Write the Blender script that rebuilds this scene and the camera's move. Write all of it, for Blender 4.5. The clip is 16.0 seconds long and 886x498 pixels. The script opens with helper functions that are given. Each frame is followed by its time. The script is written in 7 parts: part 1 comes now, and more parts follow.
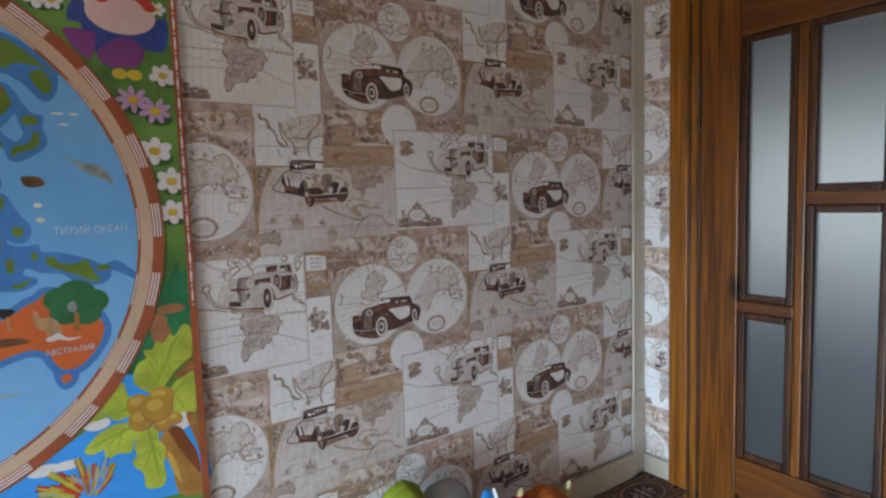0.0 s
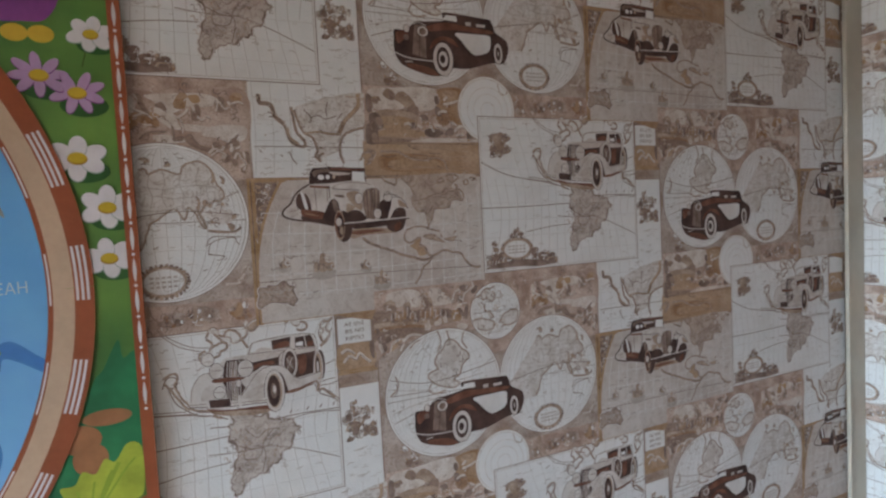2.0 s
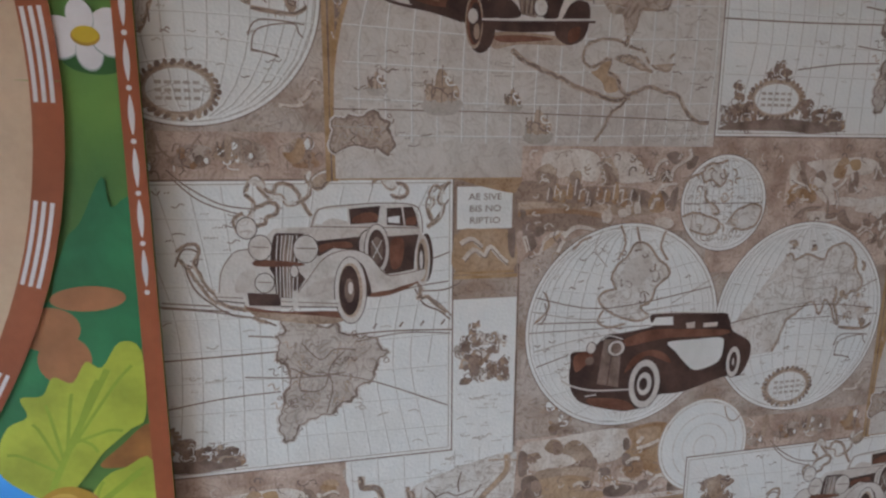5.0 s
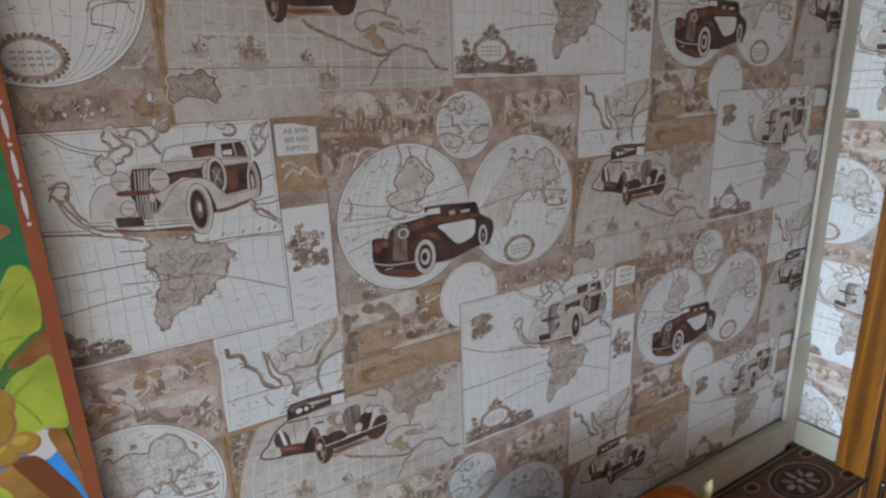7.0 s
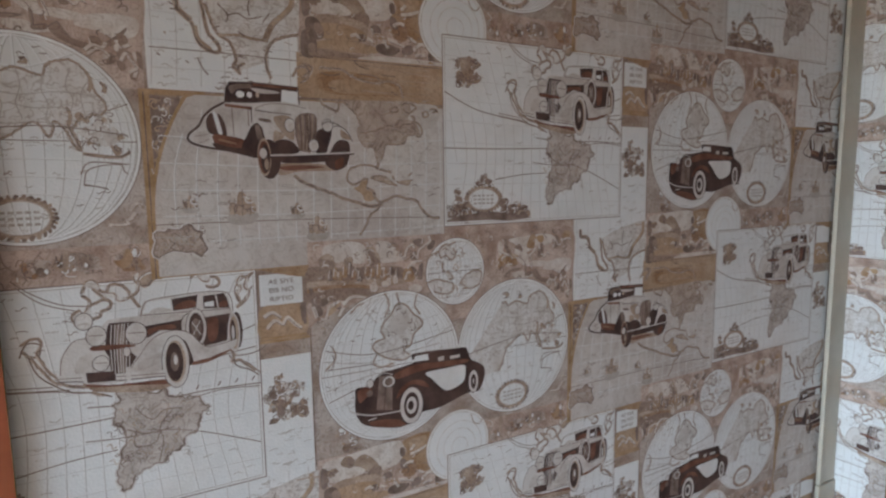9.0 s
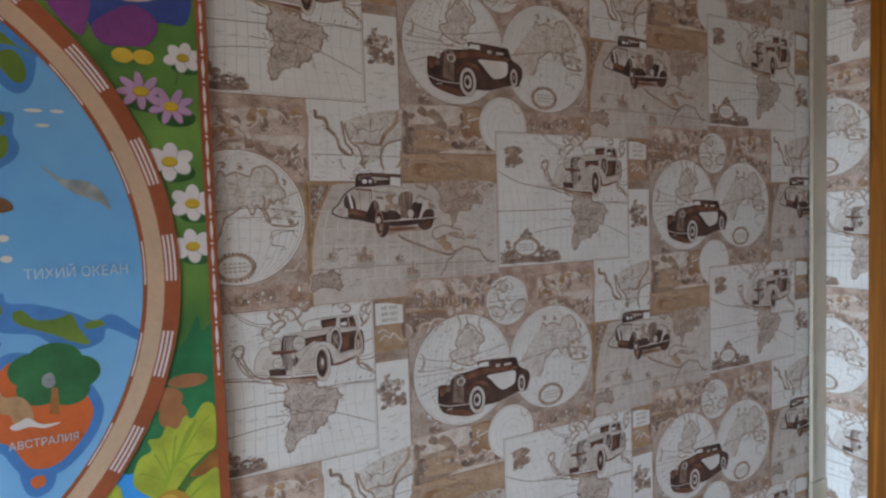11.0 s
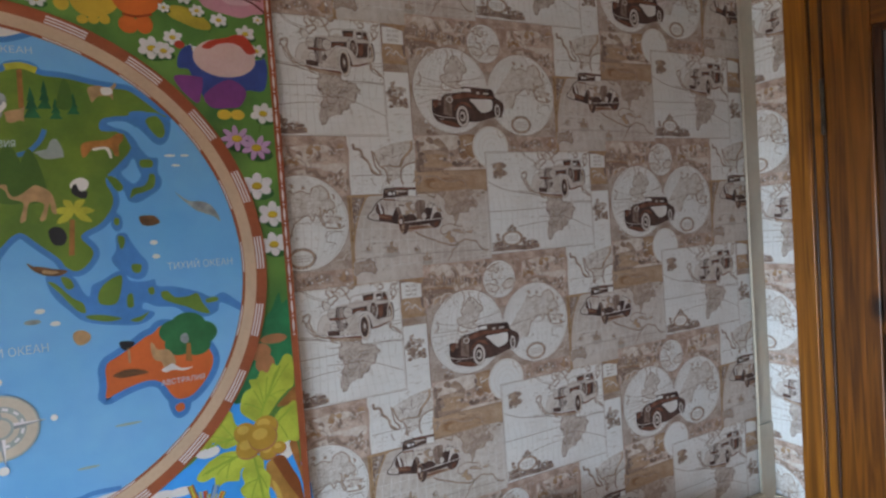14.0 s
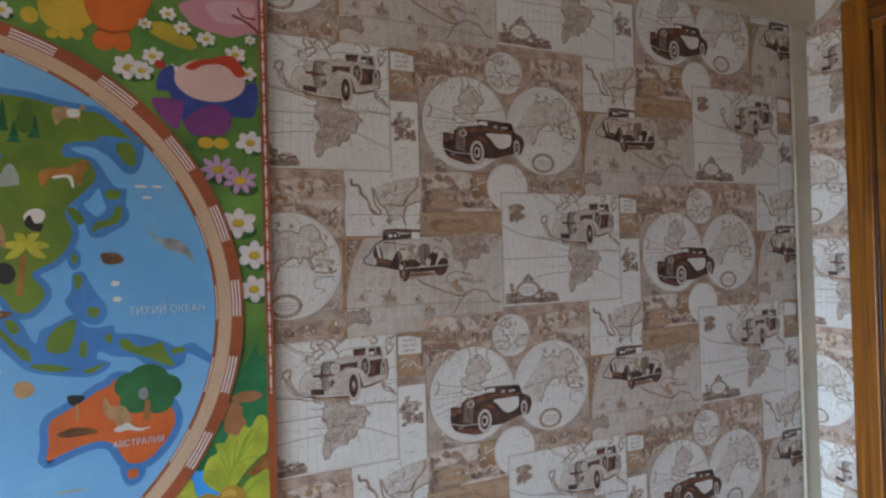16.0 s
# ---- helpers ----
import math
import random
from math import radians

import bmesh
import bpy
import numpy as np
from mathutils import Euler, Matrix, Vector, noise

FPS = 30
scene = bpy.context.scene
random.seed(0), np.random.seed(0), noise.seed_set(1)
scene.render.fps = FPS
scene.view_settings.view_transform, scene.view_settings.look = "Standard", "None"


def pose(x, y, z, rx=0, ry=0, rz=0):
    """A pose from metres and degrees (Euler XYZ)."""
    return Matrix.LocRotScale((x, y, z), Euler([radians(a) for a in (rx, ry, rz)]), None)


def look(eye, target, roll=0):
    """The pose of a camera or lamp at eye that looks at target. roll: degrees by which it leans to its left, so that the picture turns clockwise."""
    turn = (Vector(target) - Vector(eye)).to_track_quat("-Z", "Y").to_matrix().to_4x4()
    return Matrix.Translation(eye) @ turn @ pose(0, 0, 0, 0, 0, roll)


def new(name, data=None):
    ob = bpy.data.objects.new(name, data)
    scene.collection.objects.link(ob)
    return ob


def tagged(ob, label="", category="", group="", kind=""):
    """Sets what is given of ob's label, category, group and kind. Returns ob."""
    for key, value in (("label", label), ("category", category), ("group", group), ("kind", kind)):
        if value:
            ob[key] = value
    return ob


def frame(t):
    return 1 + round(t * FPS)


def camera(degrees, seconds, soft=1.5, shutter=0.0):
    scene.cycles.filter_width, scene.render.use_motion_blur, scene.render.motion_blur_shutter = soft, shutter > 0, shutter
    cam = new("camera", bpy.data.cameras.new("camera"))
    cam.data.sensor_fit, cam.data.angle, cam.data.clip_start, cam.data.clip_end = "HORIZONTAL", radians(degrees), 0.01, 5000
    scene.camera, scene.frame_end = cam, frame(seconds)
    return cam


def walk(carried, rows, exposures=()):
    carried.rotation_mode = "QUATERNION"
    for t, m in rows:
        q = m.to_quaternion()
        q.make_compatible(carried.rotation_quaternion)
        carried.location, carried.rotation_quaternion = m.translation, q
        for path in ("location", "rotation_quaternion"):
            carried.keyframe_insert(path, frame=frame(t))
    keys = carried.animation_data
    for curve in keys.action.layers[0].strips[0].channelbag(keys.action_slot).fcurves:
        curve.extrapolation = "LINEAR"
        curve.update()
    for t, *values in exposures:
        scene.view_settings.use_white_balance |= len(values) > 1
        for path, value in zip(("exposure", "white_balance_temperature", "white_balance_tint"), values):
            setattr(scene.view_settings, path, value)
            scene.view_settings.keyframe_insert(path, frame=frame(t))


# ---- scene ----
cam = camera(75.6, 16.0, soft=2.4)
PATH = [
    (0, (-1.745, -1.143, 1.419), (-0.583, 0.475, 1.244), -1.8),
    (0.5, (-1.662, -1.098, 1.438), (-0.587, 0.58, 1.273), -0.8),
    (1, (-1.57, -1.034, 1.418), (-0.627, 0.723, 1.267), 0.2),
    (1.5, (-1.523, -0.922, 1.408), (-0.666, 0.878, 1.238), -3.6),
    (2, (-1.471, -0.737, 1.437), (-0.616, 1.067, 1.324), -3.0),
    (2.5, (-1.429, -0.591, 1.427), (-0.64, 1.246, 1.378), -3.2),
    (3, (-1.356, -0.483, 1.455), (-0.824, 1.444, 1.463), -1.9),
    (3.5, (-1.352, -0.442, 1.419), (-0.958, 1.519, 1.445), -1.7),
    (4, (-1.361, -0.427, 1.384), (-1.01, 1.54, 1.294), -0.9),
    (4.2, (-1.371, -0.429, 1.368), (-1.02, 1.534, 1.224), -1.0),
    (6.3, (-1.416, -0.541, 1.331), (-0.665, 1.22, 0.752), -0.3),
    (6.5, (-1.432, -0.574, 1.335), (-0.599, 1.149, 0.754), -1.8),
    (7, (-1.443, -0.627, 1.345), (-0.478, 1.034, 0.787), -2.1),
    (7.5, (-1.429, -0.632, 1.375), (-0.379, 0.997, 0.881), -3.2),
    (8, (-1.41, -0.631, 1.386), (-0.286, 0.973, 0.98), -1.3),
    (8.5, (-1.385, -0.612, 1.408), (-0.279, 1.022, 1.085), -1.6),
    (9, (-1.401, -0.619, 1.405), (-0.438, 1.118, 1.171), -0.8),
    (9.5, (-1.471, -0.646, 1.429), (-0.548, 1.12, 1.248), -0.7),
    (9.7, (-1.511, -0.672, 1.437), (-0.596, 1.1, 1.288), -0.9),
    (11.8, (-1.587, -0.916, 1.426), (-0.705, 0.878, 1.351), -3.0),
    (12, (-1.582, -0.939, 1.418), (-0.757, 0.882, 1.368), -3.0),
    (12.5, (-1.583, -0.961, 1.423), (-0.86, 0.903, 1.35), -1.9),
    (13, (-1.593, -0.994, 1.433), (-0.724, 0.805, 1.344), -2.2),
    (13.5, (-1.646, -1.05, 1.427), (-0.752, 0.738, 1.353), -3.6),
    (14, (-1.73, -1.107, 1.422), (-0.837, 0.682, 1.341), -4.1),
    (14.5, (-1.766, -1.124, 1.428), (-0.923, 0.687, 1.337), -3.2),
    (15, (-1.742, -1.09, 1.443), (-0.917, 0.731, 1.375), -2.6),
    (15.5, (-1.688, -1.048, 1.45), (-0.866, 0.775, 1.422), -2.4),
    (16, (-1.628, -1.003, 1.46), (-0.821, 0.826, 1.477), -1.6),
]
walk(cam, [(t, look(e, g, r)) for t, e, g, r in PATH])

from mathutils import geometry

# ---- light ----
world = bpy.data.worlds.new("world")
scene.world = world
world.use_nodes = True
wn = world.node_tree.nodes
sky = wn.new("ShaderNodeTexSky")
sky.sky_type = "NISHITA"
sky.sun_disc = False
sky.sun_elevation, sky.sun_rotation = radians(32), radians(150)
world.node_tree.links.new(sky.outputs[0], wn["Background"].inputs[0])
wn["Background"].inputs[1].default_value = 0.10

sun_data = bpy.data.lights.new("sun", "SUN")
sun_data.energy, sun_data.angle, sun_data.color = 1.0, radians(12), (1.0, 0.95, 0.88)
sun = new("sun", sun_data)
sun.matrix_world = look((3, -5, 4), (0, 0, 0))


def window_lamp(name, x, y, z, wide, high, aim, watts, colour):
    data = bpy.data.lights.new(name, "AREA")
    data.shape, data.size, data.size_y, data.energy, data.color = "RECTANGLE", wide, high, watts, colour
    ob = new(name, data)
    ob.matrix_world = look((x, y, z), (x + aim[0], y + aim[1], z + aim[2]))
    return ob


WEST, SOUTH, CEILING = -5.6, -3.8, 2.5
EAST = -0.115          # face of the wall with the door
window_lamp("window_light", WEST + 0.04, -1.45, 1.0, 1.9, 1.25, (1, -0.10, -6.4), 1225, (0.645, 0.83, 1.0))
window_lamp("hall_window_light", 1.78, 0.05, 1.40, 1.7, 0.6, (-1, 0, 0), 2.1, (0.82, 0.91, 1.0))


# ---- materials ----
def node_material(name):
    m = bpy.data.materials.new(name)
    m.use_nodes = True
    return m, m.node_tree.nodes, m.node_tree.links, m.node_tree.nodes["Principled BSDF"]


def stained(name, colour, second, scale=14.0, detail=4.0, low=0.35, high=0.65, rough=0.7, bump=0.0, bump_scale=900.0, stretch=(1, 1, 1), fine=0.0, spec=0.5, metal=0.0, veins=0.0, vein_scale=60.0):
    """Two colours mixed by noise, a finer mottling and thin wandering pen lines on top, and a fine relief."""
    m, n, l, b = node_material(name)
    tex = n.new("ShaderNodeTexCoord")
    mapping = n.new("ShaderNodeMapping")
    mapping.inputs["Scale"].default_value = stretch
    l.new(tex.outputs["Object"], mapping.inputs[0])
    big = n.new("ShaderNodeTexNoise")
    big.inputs["Scale"].default_value, big.inputs["Detail"].default_value = scale, detail
    l.new(mapping.outputs[0], big.inputs["Vector"])
    ramp = n.new("ShaderNodeValToRGB")
    ramp.color_ramp.elements[0].position, ramp.color_ramp.elements[1].position = low, high
    ramp.color_ramp.elements[0].color, ramp.color_ramp.elements[1].color = (*colour, 1), (*second, 1)
    l.new(big.outputs["Fac"], ramp.inputs[0])
    small = n.new("ShaderNodeTexNoise")
    small.inputs["Scale"].default_value, small.inputs["Detail"].default_value = scale * 9, 3
    l.new(mapping.outputs[0], small.inputs["Vector"])
    mix = n.new("ShaderNodeMix")
    mix.data_type, mix.blend_type = "RGBA", "OVERLAY"
    mix.inputs[0].default_value = fine
    l.new(ramp.outputs[0], mix.inputs[6])
    l.new(small.outputs["Fac"], mix.inputs[7])
    colour_out = mix.outputs[2]
    if veins:
        contour = n.new("ShaderNodeTexNoise")
        contour.inputs["Scale"].default_value, contour.inputs["Detail"].default_value, contour.inputs["Distortion"].default_value = vein_scale, 2, 0.7
        l.new(tex.outputs["Object"], contour.inputs["Vector"])
        bands = n.new("ShaderNodeMath")
        bands.operation = "MULTIPLY"
        bands.inputs[1].default_value = 7.0
        l.new(contour.outputs["Fac"], bands.inputs[0])
        fold = n.new("ShaderNodeMath")
        fold.operation = "PINGPONG"
        fold.inputs[1].default_value = 0.5
        l.new(bands.outputs[0], fold.inputs[0])
        hair = n.new("ShaderNodeMapRange")
        hair.inputs["From Min"].default_value, hair.inputs["From Max"].default_value = 0.02, 0.17
        hair.inputs["To Min"].default_value, hair.inputs["To Max"].default_value = veins, 0.0
        l.new(fold.outputs[0], hair.inputs["Value"])
        drawn = n.new("ShaderNodeMix")
        drawn.data_type, drawn.blend_type = "RGBA", "MULTIPLY"
        drawn.inputs[7].default_value = (0.52, 0.43, 0.38, 1)
        l.new(hair.outputs["Result"], drawn.inputs[0])
        l.new(mix.outputs[2], drawn.inputs[6])
        colour_out = drawn.outputs[2]
    l.new(colour_out, b.inputs["Base Color"])
    b.inputs["Roughness"].default_value, b.inputs["Metallic"].default_value, b.inputs["Specular IOR Level"].default_value = rough, metal, spec
    if bump:
        weave = n.new("ShaderNodeTexNoise")
        weave.inputs["Scale"].default_value, weave.inputs["Detail"].default_value = bump_scale, 2
        l.new(tex.outputs["Object"], weave.inputs["Vector"])
        bp = n.new("ShaderNodeBump")
        bp.inputs["Strength"].default_value, bp.inputs["Distance"].default_value = bump, 0.001
        l.new(weave.outputs["Fac"], bp.inputs["Height"])
        l.new(bp.outputs[0], b.inputs["Normal"])
    return m


def wood(name, dark, pale, axis):
    """Varnished pine with long grain along one axis, fine streaks and knots."""
    m, n, l, b = node_material(name)
    tex = n.new("ShaderNodeTexCoord")
    mapping = n.new("ShaderNodeMapping")
    s = [24.0, 24.0, 24.0]
    s[axis] = 1.1
    mapping.inputs["Scale"].default_value = s
    l.new(tex.outputs["Object"], mapping.inputs[0])
    grain = n.new("ShaderNodeTexNoise")
    grain.inputs["Scale"].default_value, grain.inputs["Detail"].default_value, grain.inputs["Distortion"].default_value = 2.0, 8, 1.1
    l.new(mapping.outputs[0], grain.inputs["Vector"])
    ramp = n.new("ShaderNodeValToRGB")
    ramp.color_ramp.elements[0].position, ramp.color_ramp.elements[1].position = 0.3, 0.72
    ramp.color_ramp.elements[0].color, ramp.color_ramp.elements[1].color = (*dark, 1), (*pale, 1)
    l.new(grain.outputs["Fac"], ramp.inputs[0])
    spots = n.new("ShaderNodeTexVoronoi")
    spots.inputs["Scale"].default_value = 5.5
    sm = n.new("ShaderNodeMapping")
    k = [1.0, 1.0, 1.0]
    k[axis] = 0.55
    sm.inputs["Scale"].default_value = k
    l.new(tex.outputs["Object"], sm.inputs[0])
    l.new(sm.outputs[0], spots.inputs["Vector"])
    knot = n.new("ShaderNodeValToRGB")
    knot.color_ramp.elements[0].position, knot.color_ramp.elements[1].position = 0.04, 0.15
    knot.color_ramp.elements[0].color, knot.color_ramp.elements[1].color = (0.12, 0.07, 0.05, 1), (1, 1, 1, 1)
    l.new(spots.outputs["Distance"], knot.inputs[0])
    mix = n.new("ShaderNodeMix")
    mix.data_type, mix.blend_type = "RGBA", "MULTIPLY"
    mix.inputs[0].default_value = 1.0
    l.new(ramp.outputs[0], mix.inputs[6])
    l.new(knot.outputs[0], mix.inputs[7])
    l.new(mix.outputs[2], b.inputs["Base Color"])
    b.inputs["Roughness"].default_value = 0.38
    b.inputs["Specular IOR Level"].default_value = 0.3
    b.inputs["Coat Weight"].default_value, b.inputs["Coat Roughness"].default_value = 0.12, 0.2
    bp = n.new("ShaderNodeBump")
    bp.inputs["Strength"].default_value, bp.inputs["Distance"].default_value = 0.25, 0.001
    l.new(grain.outputs["Fac"], bp.inputs["Height"])
    l.new(bp.outputs[0], b.inputs["Normal"])
    return m


PAPER = dict(rough=0.62, bump=0.5, bump_scale=420.0, fine=0.25, spec=0.4)
INKS = {
    "wash": stained("wallpaper_wash", (0.375, 0.260, 0.205), (0.630, 0.520, 0.465), 34, detail=6, low=0.34, high=0.66, veins=0.5, vein_scale=75, **PAPER),
    "cream": stained("wallpaper_cream", (0.785, 0.81, 0.825), (0.64, 0.63, 0.615), 8, low=0.48, high=0.85, **PAPER),
    "grey": stained("wallpaper_grey_map", (0.625, 0.595, 0.575), (0.515, 0.47, 0.445), 9, low=0.4, high=0.7, veins=0.28, vein_scale=45, **PAPER),
    "tan": stained("wallpaper_tan", (0.335, 0.24, 0.178), (0.54, 0.435, 0.355), 30, veins=0.6, vein_scale=80, **PAPER),
    "brown": stained("wallpaper_brown", (0.266, 0.19, 0.153), (0.374, 0.28, 0.229), 22, veins=0.6, vein_scale=80, **PAPER),
    "scene": stained("wallpaper_engraving", (0.20, 0.125, 0.085), (0.56, 0.485, 0.44), 38, detail=7, low=0.36, high=0.62, veins=0.7, vein_scale=80, **PAPER),
    "cloud": stained("wallpaper_clouds", (0.345, 0.255, 0.205), (0.575, 0.525, 0.495), 17, detail=7, low=0.36, high=0.64, stretch=(1, 1, 1.5), veins=0.6, vein_scale=70, **PAPER),
    "ochre": stained("wallpaper_ochre", (0.414, 0.28, 0.174), (0.512, 0.38, 0.273), 24, veins=0.45, vein_scale=60, **PAPER),
    "gold": stained("wallpaper_gold", (0.355, 0.22, 0.109), (0.492, 0.34, 0.207), 60, **PAPER),
    "halo": stained("wallpaper_coast_shade", (0.37, 0.28, 0.225), (0.55, 0.47, 0.41), 70, detail=5, **PAPER),
    "mist": stained("wallpaper_mist", (0.58, 0.515, 0.47), (0.74, 0.715, 0.69), 55, detail=5, low=0.35, high=0.65, veins=0.45, vein_scale=80, **PAPER),
    "amber": stained("wallpaper_amber", (0.33, 0.19, 0.10), (0.46, 0.32, 0.21), 45, detail=5, veins=0.6, vein_scale=85, **PAPER),
    "land": stained("wallpaper_land", (0.46, 0.405, 0.375), (0.60, 0.565, 0.54), 60, detail=6, low=0.36, high=0.62, veins=0.7, vein_scale=60, **PAPER),
    "tanland": stained("wallpaper_tan_land", (0.38, 0.30, 0.255), (0.50, 0.42, 0.37), 50, detail=6, low=0.36, high=0.62, veins=0.7, vein_scale=55, **PAPER),
    "landlight": stained("wallpaper_pale_land", (0.60, 0.57, 0.545), (0.72, 0.715, 0.71), 60, detail=6, low=0.34, high=0.6, veins=0.6, vein_scale=60, **PAPER),
    "ink": stained("wallpaper_ink", (0.148, 0.095, 0.0763), (0.295, 0.22, 0.191), 60, **PAPER),
    "faint": stained("wallpaper_faint_ink", (0.385, 0.345, 0.315), (0.495, 0.46, 0.44), 60, **PAPER),
    # emboss highlight and shadow as flat inks; the pale one also edges sheets and discs
    "light": stained("wallpaper_pale_line_and_highlight", (0.86, 0.885, 0.90), (0.76, 0.775, 0.785), 40, **PAPER),
    "shade": stained("wallpaper_emboss_shadow", (0.47, 0.465, 0.46), (0.56, 0.56, 0.555), 40, **PAPER),
    "dark": stained("wallpaper_sepia_dark", (0.0443, 0.022, 0.0196), (0.108, 0.06, 0.0491), 35, **PAPER),
    "mid": stained("wallpaper_sepia_mid", (0.148, 0.1, 0.0818), (0.315, 0.24, 0.207), 60, **PAPER),
    "rust": stained("wallpaper_rust", (0.128, 0.045, 0.0273), (0.236, 0.11, 0.0709), 50, **PAPER),
    "russet": stained("wallpaper_russet", (0.295, 0.165, 0.0927), (0.414, 0.28, 0.196), 60, veins=0.4, vein_scale=80, **PAPER),
    "sedan": stained("wallpaper_car_cream", (0.655, 0.635, 0.62), (0.40, 0.345, 0.315), 34, low=0.48, high=0.82, **PAPER),
}
VINYL = dict(rough=0.5, bump=0.15, bump_scale=260.0, fine=0.12, spec=0.4)


def printed(name, colour, vary=0.82, scale=18.0):
    return stained("print_" + name, colour, tuple(c * vary for c in colour), scale, **VINYL)


PRINTS = {
    "grass": stained("print_meadow", (0.17, 0.34, 0.065), (0.07, 0.19, 0.045), 7, **VINYL),
    "sea": stained("print_sea", (0.14, 0.43, 0.83), (0.20, 0.50, 0.87), 3, **VINYL),
    "deep": printed("deep_sea", (0.055, 0.21, 0.56), 1.2, 12),
    "grass_map": stained("print_map_land", (0.17, 0.27, 0.035), (0.11, 0.20, 0.03), 14, **VINYL),
    "orange_map": printed("map_orange", (0.67, 0.15, 0.035), 0.85),
    "white_print": printed("white", (0.78, 0.77, 0.78), 0.9),
    "crown": printed("crown_green", (0.035, 0.20, 0.07), 0.6, 16), "pine": printed("pine", (0.02, 0.16, 0.07), 0.6, 30), "hill": printed("hill", (0.08, 0.17, 0.03)),
    "trunk_print": printed("trunk", (0.42, 0.18, 0.05), 0.6, 40), "palm_yellow": printed("palm_yellow", (0.56, 0.55, 0.06), 0.7, 40),
    "stone_print": printed("stone", (0.38, 0.44, 0.44)), "brown_print": printed("brown", (0.20, 0.10, 0.045), 0.5, 60),
    "grey_print": printed("grey", (0.36, 0.40, 0.44), 0.6, 60), "orange_print": printed("orange", (0.52, 0.22, 0.055), 0.6, 60),
    "camel_print": printed("camel", (0.53, 0.33, 0.17), 0.7, 60), "black_print": printed("black", (0.02, 0.02, 0.025), 1.5),
    "sky_print": printed("sky", (0.04, 0.30, 0.78), 1.25, 8), "dark_leaf": printed("dark_leaf", (0.03, 0.27, 0.11), 0.6, 14),
    "nut": printed("nut", (0.45, 0.20, 0.09), 0.7), "palm_bark": printed("palm_bark", (0.50, 0.26, 0.06), 0.6, 25),
    "trunk_dark": printed("bark_dark", (0.20, 0.06, 0.015), 1.4), "palm_lime": printed("lime_leaf", (0.50, 0.60, 0.07), 0.68, 22),
    "leaf_vein": printed("leaf_vein", (0.33, 0.47, 0.05)), "coconut": printed("coconut", (0.50, 0.30, 0.04), 0.8),
    "coconut_light": printed("coconut_light", (0.64, 0.43, 0.09)), "red_print": printed("red", (0.56, 0.06, 0.03), 0.8),
    "blue_print": printed("blue", (0.10, 0.25, 0.60), 1.5, 80), "pink_print": printed("pink", (0.62, 0.30, 0.38), 0.85),
    "pink_light": printed("pale_pink", (0.72, 0.45, 0.52)), "wine": printed("wine", (0.16, 0.03, 0.03)),
    "parasol": printed("parasol", (0.55, 0.42, 0.05), 0.75, 30), "lilac": printed("lilac", (0.52, 0.34, 0.58), 0.85),
    "yellow_print": printed("yellow", (0.68, 0.47, 0.05), 0.75, 12), "orange_toon": printed("plain_orange", (0.66, 0.16, 0.03), 0.75, 12),
    "orange_deep": printed("deep_orange", (0.40, 0.08, 0.02)), "blue_toon": printed("plain_blue", (0.05, 0.09, 0.36), 0.65, 14),
    "purple_toon": printed("plain_purple", (0.24, 0.06, 0.27), 0.75), "face_print": printed("pale_rose", (0.72, 0.52, 0.50), 0.92),
    "track": printed("track_tan", (0.62, 0.46, 0.33), 0.92), "track_red": printed("track_red", (0.36, 0.10, 0.04), 0.85),
    "rose_tan": printed("rose_tan", (0.60, 0.535, 0.45), 0.9),
    "petal": printed("petal", (0.78, 0.76, 0.80), 0.9, 50), "pollen": printed("pollen", (0.70, 0.50, 0.04), 0.8),
    "shade_leaf": printed("shade_green", (0.035, 0.13, 0.03)), "letter": printed("letter_white", (0.56, 0.70, 0.82), 0.95),
}
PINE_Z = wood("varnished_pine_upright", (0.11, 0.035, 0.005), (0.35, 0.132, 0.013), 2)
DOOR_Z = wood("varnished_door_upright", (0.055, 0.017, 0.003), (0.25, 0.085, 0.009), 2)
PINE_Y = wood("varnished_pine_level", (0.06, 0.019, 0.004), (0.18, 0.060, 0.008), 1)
BEAD_Z = wood("dark_varnished_bead", (0.022, 0.010, 0.006), (0.085, 0.032, 0.012), 2)
TRIM = stained("grey_plastic_trim", (0.46, 0.42, 0.34), (0.53, 0.49, 0.41), 5, rough=0.45, bump=0.05, bump_scale=300, fine=0.1)
PLASTER = stained("pale_plaster", (0.62, 0.60, 0.56), (0.68, 0.66, 0.62), 4, rough=0.85, bump=0.2, bump_scale=150, fine=0.1)
CEILING_PAINT = wood("pine_ceiling_boards", (0.17, 0.125, 0.085), (0.29, 0.225, 0.165), 0)
BOARDS = wood("floor_boards", (0.15, 0.11, 0.08), (0.26, 0.20, 0.15), 0)
HALL_FLOOR = stained("dark_blue_floor", (0.016, 0.027, 0.065), (0.03, 0.05, 0.115), 6, rough=0.5)
STEEL = stained("dark_hinge_steel", (0.06, 0.05, 0.05), (0.10, 0.09, 0.08), 40, rough=0.35, metal=0.9)
BENCH_SIDE = stained("brown_bench_board", (0.10, 0.055, 0.035), (0.16, 0.09, 0.06), 12, rough=0.55, bump=0.2, bump_scale=200)
